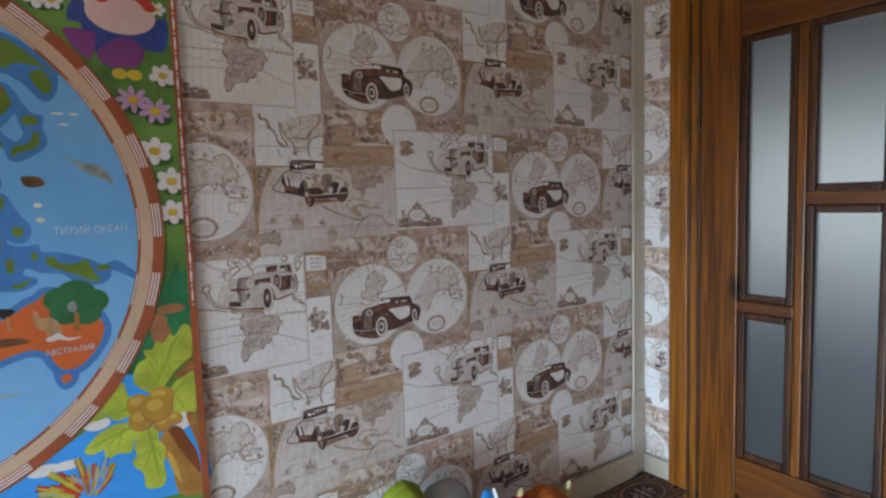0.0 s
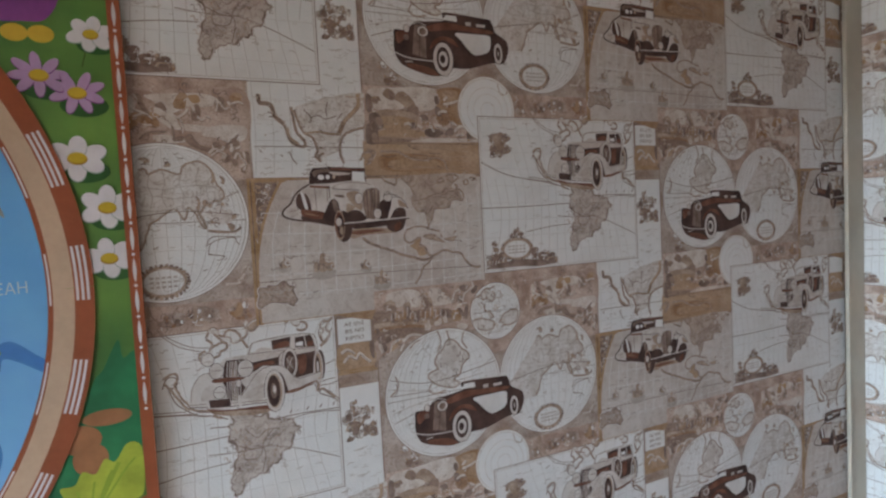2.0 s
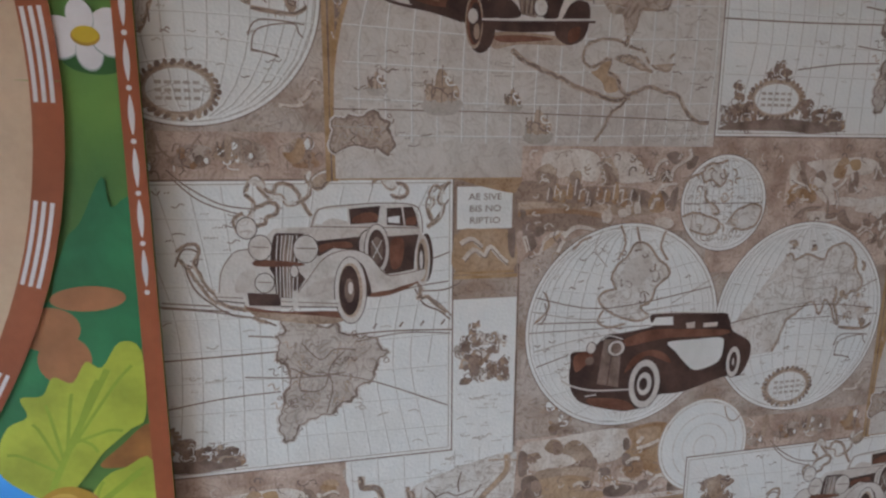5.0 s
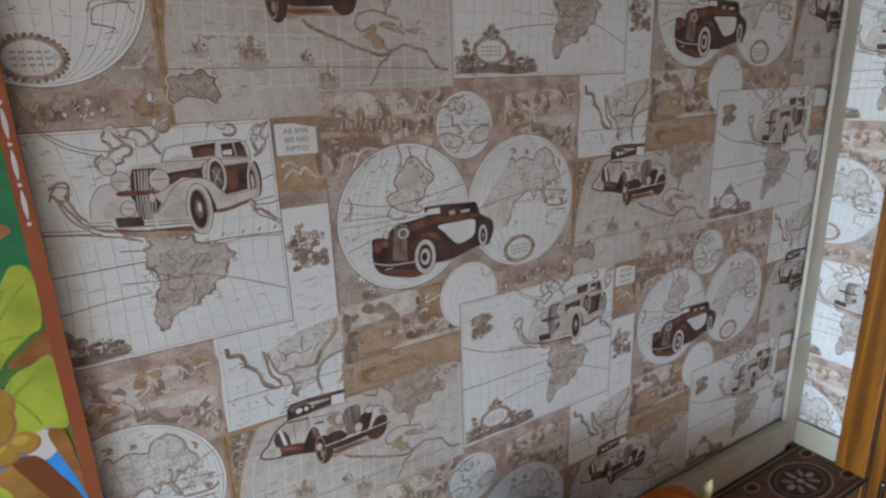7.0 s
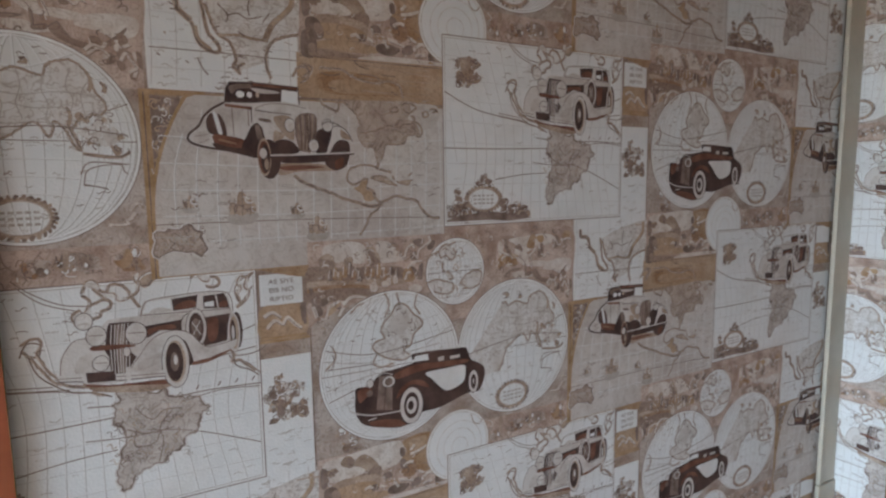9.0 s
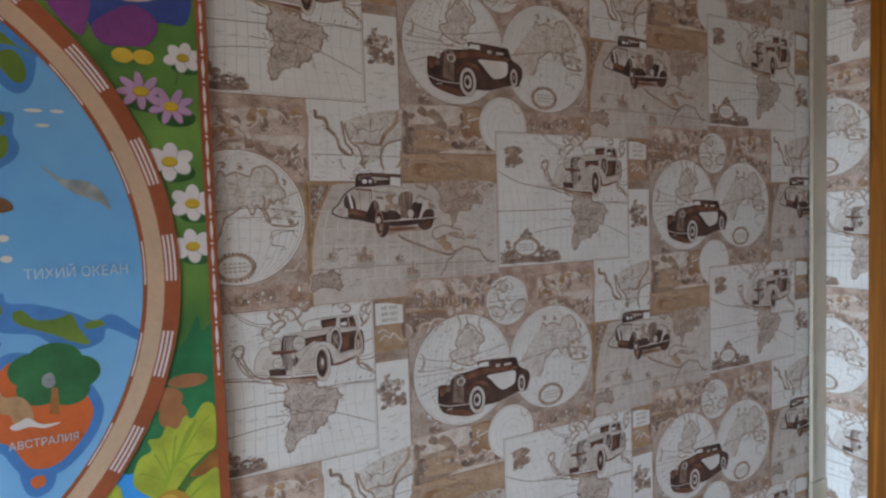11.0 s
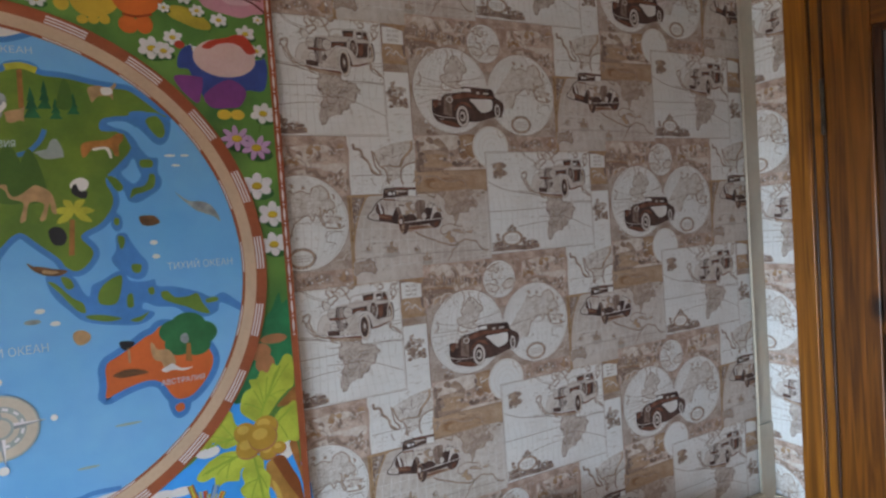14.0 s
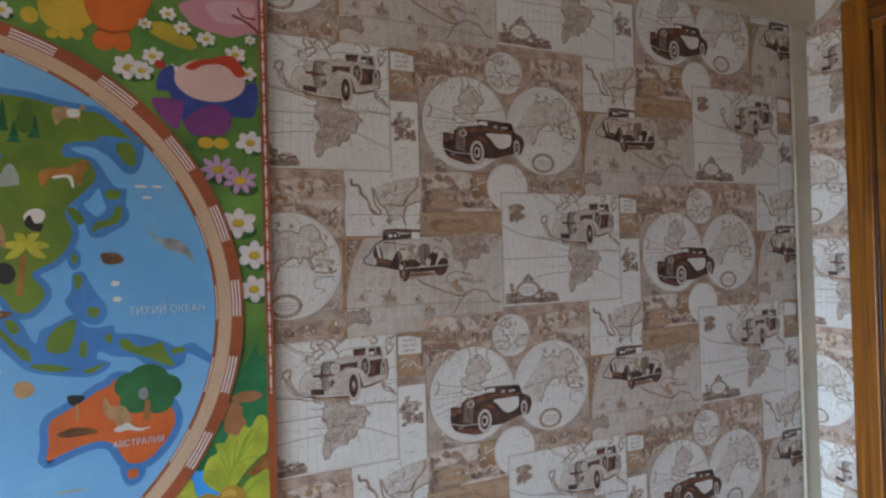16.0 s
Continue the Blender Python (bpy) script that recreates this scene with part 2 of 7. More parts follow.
RUNNER = {"field": stained("runner_field", (0.16, 0.075, 0.05), (0.11, 0.05, 0.035), 40, rough=0.85, bump=0.6, bump_scale=700, fine=0.3),
          "dark": stained("runner_dark", (0.03, 0.018, 0.016), (0.05, 0.03, 0.025), 50, rough=0.85, bump=0.6, bump_scale=700),
          "tan": stained("runner_tan", (0.34, 0.22, 0.15), (0.25, 0.15, 0.10), 50, rough=0.85, bump=0.6, bump_scale=700, fine=0.3),
          "pale": stained("runner_pale", (0.42, 0.33, 0.27), (0.33, 0.24, 0.19), 50, rough=0.85, bump=0.6, bump_scale=700)}
glass, gn, gl, gb = node_material("frosted_glass")
gb.inputs["Transmission Weight"].default_value, gb.inputs["Roughness"].default_value, gb.inputs["IOR"].default_value = 1.0, 0.55, 1.45
gb.inputs["Base Color"].default_value = (0.74, 0.79, 0.81, 1)
ripple = gn.new("ShaderNodeTexNoise")
ripple.inputs["Scale"].default_value = 55
gc = gn.new("ShaderNodeTexCoord")
gl.new(gc.outputs["Object"], ripple.inputs["Vector"])
gbump = gn.new("ShaderNodeBump")
gbump.inputs["Strength"].default_value, gbump.inputs["Distance"].default_value = 0.25, 0.002
gl.new(ripple.outputs["Fac"], gbump.inputs["Height"])
gl.new(gbump.outputs[0], gb.inputs["Normal"])


# ---- building helpers ----
def link_mesh(name, bm, material, parent=None, label=""):
    me = bpy.data.meshes.new(name)
    bm.to_mesh(me)
    bm.free()
    for m in material if isinstance(material, (list, tuple)) else [material]:
        me.materials.append(m)
    ob = new(name, me)
    if parent:
        ob.parent = parent
    return tagged(ob, label)


def slab(bm, x0, x1, y0, y1, z0, z1, bevel=0.0, segments=2):
    made = bmesh.ops.create_cube(bm, size=1, matrix=Matrix.Translation(((x0 + x1) / 2, (y0 + y1) / 2, (z0 + z1) / 2)) @ Matrix.Diagonal((x1 - x0, y1 - y0, z1 - z0, 1)))
    if bevel:
        edges = list({e for v in made["verts"] for e in v.link_edges})
        bmesh.ops.bevel(bm, geom=edges, offset=bevel, segments=segments, affect="EDGES", profile=0.6)


def block(name, span, material, parent=None, bevel=0.0, label=""):
    bm = bmesh.new()
    slab(bm, *span, bevel=bevel)
    return link_mesh(name, bm, material, parent, label)


def structure(ob, label="", category=""):
    return tagged(ob, label, category, kind="structure")


def thing(name, at, label, category, group=""):
    ob = new(name)
    ob.location = at
    return tagged(ob, label, category, group)


def part(name, bm, material, parent, label=""):
    """Links a mesh built in world metres as a part of its thing."""
    base = parent.location if parent.parent is None else parent.parent.location + parent.location
    bm.transform(Matrix.Translation(-base))
    return link_mesh(name, bm, material, parent, label)


class Art:
    """A flat print: filled shapes laid one over another, each a hair above the last."""

    def __init__(self, inks, place, step=0.0000007, repeat=0):
        self.repeat, self.piled = repeat, {}
        self.verts, self.faces, self.slots, self.inks, self.place, self.depth, self.step = [], [], [], list(inks.items()), place, 0.0, step
        self.names = [k for k, _ in self.inks]

    def cells(self, loop):
        """Squares of 5 mm that a shape covers, wrapped into one repeat of the half-drop pattern."""
        wide = max(p[0] for p in loop) - min(p[0] for p in loop)
        high = max(p[1] for p in loop) - min(p[1] for p in loop)
        area = abs(sum(p[0] * q[1] - q[0] * p[1] for p, q in zip(loop, loop[1:] + loop[:1]))) / 2
        runs = [loop] if area > 0.12 * wide * high else [(p, q) for p, q in zip(loop, loop[1:] + loop[:1])]
        found = set()
        for run in runs:
            us, ds = [p[0] for p in run], [p[1] for p in run]
            for i in range(math.floor(min(us) / 5), math.floor(max(us) / 5) + 1):
                for j in range(math.floor(min(ds) / 5), math.floor(max(ds) / 5) + 1):
                    turns = i // (self.repeat // 5)
                    found.add((i - turns * (self.repeat // 5), (j + turns * (self.repeat // 10)) % (self.repeat // 5)))
        return found

    def lay(self, loop):
        """The height of the next shape: just above all that it covers."""
        if self.repeat:
            covered = self.cells(list(loop))
            self.depth = max((self.piled[c] for c in covered if c in self.piled), default=0.0) + self.step
            for c in covered:
                self.piled[c] = self.depth
        else:
            self.depth += self.step

    def add(self, ink, loop):
        self.lay(loop)
        first = len(self.verts)
        self.verts += [self.place(u, d, self.depth) for u, d in loop]
        flat = [Vector((u, d, 0)) for u, d in loop]
        for tri in geometry.tessellate_polygon([flat]):
            self.faces.append([first + i for i in tri])
            self.slots.append(self.names.index(ink))

    def mesh(self, name, clip=()):
        bm = bmesh.new()
        vs = [bm.verts.new(v) for v in self.verts]
        for f, s in zip(self.faces, self.slots):
            if len(set(f)) == 3:
                try:
                    bm.faces.new([vs[i] for i in f]).material_index = s
                except ValueError:
                    pass
        for point, normal in clip:
            bmesh.ops.bisect_plane(bm, geom=bm.verts[:] + bm.edges[:] + bm.faces[:], plane_co=point, plane_no=normal, clear_outer=True)
        used = sorted({f.material_index for f in bm.faces})
        for f in bm.faces:
            f.material_index = used.index(f.material_index)
        me = bpy.data.meshes.new(name)
        bm.to_mesh(me)
        bm.free()
        for i in used:
            me.materials.append(self.inks[i][1])
        return me


def curve_through(pts, closed, steps=4):
    """A smooth run of points through the given ones."""
    n, out = len(pts), []
    for i in range(n if closed else n - 1):
        a, b, c, d = (pts[(i + k) % n] if closed else pts[min(max(i + k, 0), n - 1)] for k in (-1, 0, 1, 2))
        for s in range(steps):
            t = s / steps
            out.append(tuple(0.5 * (2 * b[j] + (c[j] - a[j]) * t + (2 * a[j] - 5 * b[j] + 4 * c[j] - d[j]) * t * t + (3 * b[j] - a[j] - 3 * c[j] + d[j]) * t ** 3) for j in (0, 1)))
    if not closed:
        out.append(pts[-1])
    return out


def fill(art, ink, pts, smooth=1):
    art.add(ink, curve_through(pts, True) if smooth else pts)


def line(art, ink, width, pts, closed=False, smooth=1):
    run = curve_through(pts, closed) if smooth and len(pts) > 2 else list(pts)
    if closed:
        run.append(run[0])
    left, right = [], []
    for i, (x, y) in enumerate(run):
        a, b = run[max(i - 1, 0)], run[min(i + 1, len(run) - 1)]
        if closed and i in (0, len(run) - 1):
            a, b = run[-2], run[1]
        dx, dy = b[0] - a[0], b[1] - a[1]
        k = width / 2 / (math.hypot(dx, dy) or 1)
        left.append((x - dy * k, y + dx * k))
        right.append((x + dy * k, y - dx * k))
    art.lay(left + right[::-1])
    first = len(art.verts)
    n = len(run)
    art.verts += [art.place(u, d, art.depth) for u, d in left + right]
    slot = art.names.index(ink)
    if width < 5 or art.repeat:
        for i in range(n - 1):
            art.faces += [[first + i, first + i + 1, first + n + i + 1], [first + i, first + n + i + 1, first + n + i]]
            art.slots += [slot, slot]
        return
    for i in range(n - 1):
        art.depth += 0.0000006
        k = len(art.verts)
        art.verts += [art.place(u, d, art.depth) for u, d in (left[i], left[i + 1], right[i + 1], right[i])]
        art.faces += [[k, k + 1, k + 2], [k, k + 2, k + 3]]
        art.slots += [slot, slot]


def oval(art, ink, u, d, ru, rd, turn=0.0, steps=28):
    c, s = math.cos(turn), math.sin(turn)
    art.add(ink, [(u + ru * math.cos(a) * c - rd * math.sin(a) * s, d + ru * math.cos(a) * s + rd * math.sin(a) * c) for a in (2 * math.pi * i / steps for i in range(steps))])


def lamp(art, u, d, ru, rd):
    """A bright round with a dark rim."""
    oval(art, "dark", u, d, ru + 0.7, rd + 0.7)
    oval(art, "sedan", u, d, ru, rd)


def outlined(art, ink, pts):
    fill(art, ink, pts)
    line(art, "mid", 0.9, pts, closed=True)


def hoop(art, ink, u, d, r, width, a0=0.0, a1=360.0, steps=72):
    line(art, ink, width, [(u + r * math.cos(radians(a0 + (a1 - a0) * i / steps)), d + r * math.sin(radians(a0 + (a1 - a0) * i / steps))) for i in range(steps + 1)], smooth=0)


def rect(art, ink, u0, u1, d0, d1):
    art.add(ink, [(u0, d0), (u1, d0), (u1, d1), (u0, d1)])


def ragged(pts, amount, rng, rounds=2):
    """A coast: every side broken at a point thrown off the straight line."""
    for _ in range(rounds):
        out = []
        for i, a in enumerate(pts):
            b = pts[(i + 1) % len(pts)]
            k = rng.uniform(-amount, amount) * math.hypot(b[0] - a[0], b[1] - a[1])
            size = math.hypot(b[0] - a[0], b[1] - a[1]) or 1
            out += [a, ((a[0] + b[0]) / 2 - (b[1] - a[1]) / size * k, (a[1] + b[1]) / 2 + (b[0] - a[0]) / size * k)]
        pts = out
    return pts


def coast(art, ink, pts):
    rng = random.Random(len(pts) * 7 + round(abs(pts[0][0])))
    shape = ragged(pts, 0.25, rng, 3)
    line(art, "landlight", 4.2, shape, closed=True, smooth=0)
    art.add(ink, shape)
    cu, cd = sum(p[0] for p in shape) / len(shape), sum(p[1] for p in shape) / len(shape)
    for _ in range(len(pts) // 2):
        p, q = rng.choice(shape), rng.choice(shape)
        line(art, "faint", 0.8, [p, (cu + rng.uniform(-6, 6), cd + rng.uniform(-6, 6)), ((q[0] + cu) / 2, (q[1] + cd) / 2)])
    wide, high = max(abs(p[0] - cu) for p in shape), max(abs(p[1] - cd) for p in shape)
    for _ in range(3 * len(pts)):
        u, d, a = cu + rng.uniform(-0.55, 0.55) * wide, cd + rng.uniform(-0.5, 0.5) * high, rng.uniform(0, 6.3)
        line(art, rng.choice(("ink", "tan", "faint")), rng.uniform(0.6, 1.0), [(u, d), (u + 4 * math.cos(a), d + 4 * math.sin(a)), (u + 6 * math.cos(a + 1), d + 6 * math.sin(a + 1)), (u + 9 * math.cos(a + 0.6), d + 9 * math.sin(a + 0.6))])
    line(art, "ink", 1.1, shape, closed=True, smooth=0)
    for _ in range(len(pts)):
        k = rng.randrange(len(shape) - 6)
        line(art, "mid", rng.uniform(1.5, 2.4), shape[k:k + 6], smooth=0)
    for _ in range(len(pts) // 2):
        u, d = rng.choice(shape)
        u, d, r = u + rng.uniform(-5, 5), d + rng.uniform(-5, 5), rng.uniform(1, 2.6)
        line(art, "ink", 0.7, [(u - r, d), (u + r * 0.2, d - r), (u + r, d + r * 0.4), (u - r * 0.3, d + r)], closed=True)


def painted_relief(art, width, pts, smooth=1):
    """An embossed line drawn flat: its highlight in pale ink, its shadow in grey beside it."""
    line(art, "shade", width, [(u + 0.8, d + 0.5) for u, d in pts], smooth=smooth)
    line(art, "light", width, pts, smooth=smooth)


def jotted(art, u0, u1, d0, d1, count, seed, ink="faint"):
    """Rows of tiny unreadable script and loose strokes of the pen."""
    rng = random.Random(seed)
    for _ in range(count):
        u, d = rng.uniform(u0, u1 - 9), rng.uniform(d0, d1)
        if rng.random() < 0.6:
            for i in range(rng.randint(2, 5)):
                line(art, ink, 0.7, [(u + i * 2.1, d), (u + i * 2.1 + rng.uniform(0.6, 1.5), d - rng.uniform(0.4, 1.6))], smooth=0)
        else:
            line(art, ink, rng.uniform(0.5, 0.9), [(u, d), (u + 3, d + rng.uniform(-2, 2)), (u + 6, d + rng.uniform(-2, 2)), (u + 9, d + rng.uniform(-2, 2))])


def wreath(art, u, d, ru, rd):
    rng = random.Random(round(u))
    n = 30
    hoop_pts = [(u + ru * 0.93 * math.cos(i * math.pi / 16), d + rd * 0.93 * math.sin(i * math.pi / 16)) for i in range(32)]
    line(art, "halo", 4.0, hoop_pts, closed=True, smooth=0)
    line(art, "tan", 1.0, hoop_pts, closed=True, smooth=0)
    for ring in (1.0, 1.08):
        for i in range(n):
            a = 2 * math.pi * (i + ring * 3) / n
            oval(art, rng.choice(("tan", "brown", "mid")), u + ru * ring * math.cos(a), d + rd * ring * math.sin(a), 1.3 + rng.random(), 1.4 + rng.random(), rng.random() * 3, 7)
    for k in range(3):
        for i in range(5):
            rect(art, "faint", u - ru * 0.6 + i * ru * 0.25, u - ru * 0.6 + (i + 0.7) * ru * 0.25, d - rd * 0.35 + k * rd * 0.3, d - rd * 0.22 + k * rd * 0.3)


def engraving(art, u0, u1, d0, d1, count, seed, inks=("mid", "brown", "russet", "scene", "cream"), ground=("scene", "russet", "tan", "cloud")):
    """Crowded little engraved groups: clumps of rounded shapes with curls drawn over them."""
    rng = random.Random(seed)

    def inside(u, d):
        return (min(max(u, u0), u1), min(max(d, d0), d1))

    for _ in range(count // 6 + 2):
        big = min(rng.uniform(4, 10), (u1 - u0) / 3, (d1 - d0) / 2.4)
        u, d = rng.uniform(u0 + 1.3 * big, u1 - 1.3 * big), rng.uniform(d0 + 0.9 * big, d1 - 0.7 * big)
        fill(art, rng.choice(ground), [inside(u + big * rng.uniform(0.8, 1.6) * math.cos(a), d + big * rng.uniform(0.5, 0.9) * math.sin(a)) for a in (i * math.pi / 4 for i in range(8))])
        for _ in range(4):
            cu, cd = u + rng.uniform(-big, big), d + rng.uniform(-big, big) * 0.7
            r = rng.uniform(1.2, 3.2)
            fill(art, rng.choice(inks), [inside(cu + r * rng.uniform(0.5, 1.5) * math.cos(a), cd + r * rng.uniform(0.6, 1.8) * math.sin(a)) for a in (i * math.pi / 3 for i in range(6))])
        for _ in range(4):
            cu, cd, a = u + rng.uniform(-big, big), d + rng.uniform(-big, big) * 0.8, rng.uniform(0, 6.3)
            r, turn = rng.uniform(2, 5.5), rng.choice((-1, 1)) * rng.uniform(0.7, 1.3)
            line(art, rng.choice(("ink", "mid", "ink", "cream")), rng.uniform(0.5, 1.1), [inside(cu + r * i * 0.55 * math.cos(a + turn * i), cd + r * i * 0.55 * math.sin(a + turn * i)) for i in range(4)])


def landscape(art, u0, u1, d0, d1, seed):
    """An engraved view: clouds, a hilly skyline, rows of bushes and a dark, hatched foreground."""
    rng = random.Random(seed)
    high = d1 - d0

    def inside(u, d):
        return (min(max(u, u0), u1), min(max(d, d0), d1))

    def tuft(ink, u, d, r, flat=0.7):
        fill(art, ink, [inside(u + r * rng.uniform(0.75, 1.25) * math.cos(a), d + flat * r * rng.uniform(0.7, 1.25) * math.sin(a)) for a in (i * math.pi / 5 for i in range(10))])

    wide = u1 - u0
    for _ in range(int(wide / 14)):
        u, d, r = rng.uniform(u0 + 6, u1 - 6), d0 + high * rng.uniform(0.1, 0.36), rng.uniform(6, 14)
        tuft(rng.choice(("cloud", "tan", "wash")), u, d, r, 0.5)
        tuft("wash", u + r * 0.3, d + r * 0.25, r * 0.6, 0.5)
    run = [inside(u0 + wide * i / 11, d0 + high * (0.52 + rng.uniform(-0.05, 0.05))) for i in range(12)]
    art.add("tan", run + [(u1, d1), (u0, d1)])
    run = [inside(u0 + wide * i / 11, d0 + high * (0.66 + rng.uniform(-0.05, 0.05))) for i in range(12)]
    art.add("scene", run + [(u1, d1), (u0, d1)])
    run = [inside(u0 + wide * i / 11, d0 + high * (0.84 + rng.uniform(-0.07, 0.07))) for i in range(12)]
    art.add("brown", run + [(u1, d1), (u0, d1)])
    for grove in range(max(2, int(wide / 30))):
        gu, gd = rng.uniform(u0 + 10, u1 - 10), d0 + high * rng.uniform(0.38, 0.56)
        for _ in range(13):
            u, d, r = gu + rng.gauss(0, 9), gd + rng.gauss(0, 3.2), rng.uniform(2.5, 5.5)
            tuft(rng.choice(("brown", "tan", "mid", "mid", "scene")), u, d, r, 0.8)
            tuft(rng.choice(("tan", "cloud", "wash")), u - r * 0.3, d - r * 0.35, r * 0.5, 0.8)
        for _ in range(5):
            u = gu + rng.gauss(0, 10)
            line(art, "mid", 0.8, [inside(u, gd + 2), inside(u + 0.6, gd + 7), inside(u - 0.4, gd + 10)])
    for group in range(max(3, int(wide / 20))):
        gu, gd = rng.uniform(u0 + 8, u1 - 8), d0 + high * rng.uniform(0.6, 0.85)
        for _ in range(9):
            u, d, r = gu + rng.gauss(0, 7), gd + rng.gauss(0, 3), rng.uniform(1.3, 3.2)
            tuft(rng.choice(("russet", "ochre", "mid", "tan", "landlight", "brown")), u, d, r, 1.5)
            line(art, rng.choice(("ink", "mid")), 0.7, [inside(u - r, d + r), inside(u, d - r * 1.2), inside(u + r, d + r * 0.8)])
    for _ in range(int(wide / 2.5)):
        u, d = rng.uniform(u0 + 3, u1 - 3), d0 + high * rng.uniform(0.5, 0.97)
        line(art, rng.choice(("brown", "mid", "tan", "brown")), rng.uniform(0.5, 1.0), [inside(u, d), inside(u + rng.uniform(2, 6), d - rng.uniform(0, 2)), inside(u + rng.uniform(5, 13), d + rng.uniform(-1, 1))])


def chart(art, u, d, r, seed):
    """A hemisphere: pale disc with double rim, meridians and parallels with emboss highlight and shadow painted in."""
    oval(art, "ink", u, d, r + 1.2, r + 1.2, steps=64)
    oval(art, "light", u, d, r + 0.3, r + 0.3, steps=64)
    oval(art, "faint", u, d, r - 2.2, r - 2.2, steps=64)
    oval(art, "cream", u, d, r - 3.0, r - 3.0, steps=64)
    for k in range(-8, 9):
        b = math.sin(k * math.pi / 18)
        painted_relief(art, 1.1, [(u + (r - 3) * b * math.cos(a), d + (r - 3) * math.sin(a)) for a in (math.pi * (i / 12 - 0.5) for i in range(13))], smooth=0)
    for k in (-4, -3, -2, -1, 0, 1, 2, 3, 4):
        v = k * r * 0.21
        w = math.sqrt(max((r - 3) ** 2 - v * v, 0))
        if k:
            painted_relief(art, 0.9, [(u - w, d + v), (u, d + v * 0.8), (u + w, d + v)])
        else:
            line(art, "ink", 0.8, [(u - w, d + v), (u, d + v * 0.8), (u + w, d + v)])
    rng = random.Random(seed + 400)
    for k in range(int(r)):
        a, q = rng.uniform(0, 6.3), r * 0.9 * math.sqrt(rng.random())
        cu, cd = u + q * math.cos(a), d + q * math.sin(a)
        line(art, rng.choice(("faint", "faint", "ink")), rng.uniform(0.5, 0.9), [(cu - 3, cd), (cu - 1, cd + rng.uniform(-2, 2)), (cu + 1, cd + rng.uniform(-2, 2)), (cu + 3, cd)])


def shoreline(art, pts, seed, width=1.2):
    """A coast in sepia: a soft broad edge, a ragged dark line and a few hairs across it."""
    rng = random.Random(seed + round(pts[0][0]))
    line(art, "halo", width * 1.1 + 1.2, pts)
    run = curve_through(pts, False, 5) if len(pts) > 2 else list(pts)
    run = [(u + rng.uniform(-1.2, 1.2), d + rng.uniform(-1.2, 1.2)) for u, d in run]
    line(art, "tan", width * 0.6 + 0.6, run, smooth=0)
    for k in range(0, len(run) - 1, 3):
        line(art, rng.choice(("mid", "mid", "brown")), rng.uniform(0.5, 0.9) * width + 0.3, run[k:k + 4], smooth=0)
    for _ in range(len(run) // 3):
        u, d = rng.choice(run)
        a, r = rng.uniform(0, 6.3), rng.uniform(1.5, 4.0)
        line(art, rng.choice(("faint", "ink", "tan")), 0.7, [(u, d), (u + r * math.cos(a), d + r * math.sin(a))], smooth=0)


def curls(art, u0, u1, d0, d1, count, seed, inks=("mid", "brown", "mist", "tan", "ink")):
    """Small curled strokes of the engraver."""
    rng = random.Random(seed)
    for _ in range(count):
        u, d, a = rng.uniform(u0, u1), rng.uniform(d0, d1), rng.uniform(0, 6.3)
        r, turn = rng.uniform(1.6, 4.0), rng.choice((-1, 1)) * rng.uniform(0.5, 1.1)
        line(art, rng.choice(inks), rng.uniform(0.6, 1.4), [(min(max(u + r * i * 0.5 * math.cos(a + turn * i), u0), u1), min(max(d + r * i * 0.5 * math.sin(a + turn * i), d0), d1)) for i in range(5)])


def crowd(art, spots, size):
    """A row of little upright engraved shapes, pale on one side and dark on the other."""
    rng = random.Random(size)
    for u, d in spots:
        h = size * rng.uniform(0.7, 1.3)
        fill(art, rng.choice(("amber", "mid", "tan", "russet")), [(u - 3, d + h), (u - 2, d - h * 0.4), (u, d - h), (u + 3, d - h * 0.3), (u + 3.4, d + h)])
        line(art, "mist", 1.3, [(u - 2, d + h * 0.7), (u - 1.4, d - h * 0.3), (u - 0.6, d - h * 0.8)])
        line(art, "mid", 0.8, [(u + 3.4, d + h), (u + 4.4, d - h * 0.4)], smooth=0)


# ---- the print of the wallpaper, in millimetres right and down from the corner of its first sheet ----
art = Art(INKS, lambda u, d, h: (u / 1000, -0.0004 - h, -d / 1000), 0.000001, 530)
# panels, from below upwards
rect(art, "cloud", 357, 743, -28, 230)
rect(art, "scene", 297, 355, 45, 110)
rect(art, "ochre", 297, 355, -16, 62)
rect(art, "cream", 297, 355, 82, 232)
rect(art, "cloud", 297, 355, 70, 98)
rect(art, "cloud", 0, 205, 226, 312)
rect(art, "cream", 211, 356, 228, 348)
rect(art, "cloud", 355, 530, 228, 304)
rect(art, "ochre", 353, 530, 302, 348)
rect(art, "brown", 202, 530, 348, 505)
rect(art, "brown", 202, 356, 348, 532)
rect(art, "wash", 0, 208, 226, 350)
rect(art, "wash", 357, 530, -28, 46)
rect(art, "wash", 357, 530, 228, 303)
engraving(art, 360, 420, 190, 230, 40, 6)
engraving(art, 0, 200, 496, 529, 90, 18)
engraving(art, 300, 352, 112, 176, 46, 10, ("mid", "tan", "faint"), ("tan", "landlight", "grey"))
line(art, "ink", 1.2, [(356, -26), (356, 232)], smooth=0)
line(art, "light", 1.0, [(211, 229), (211, 348), (356, 348)], smooth=0)
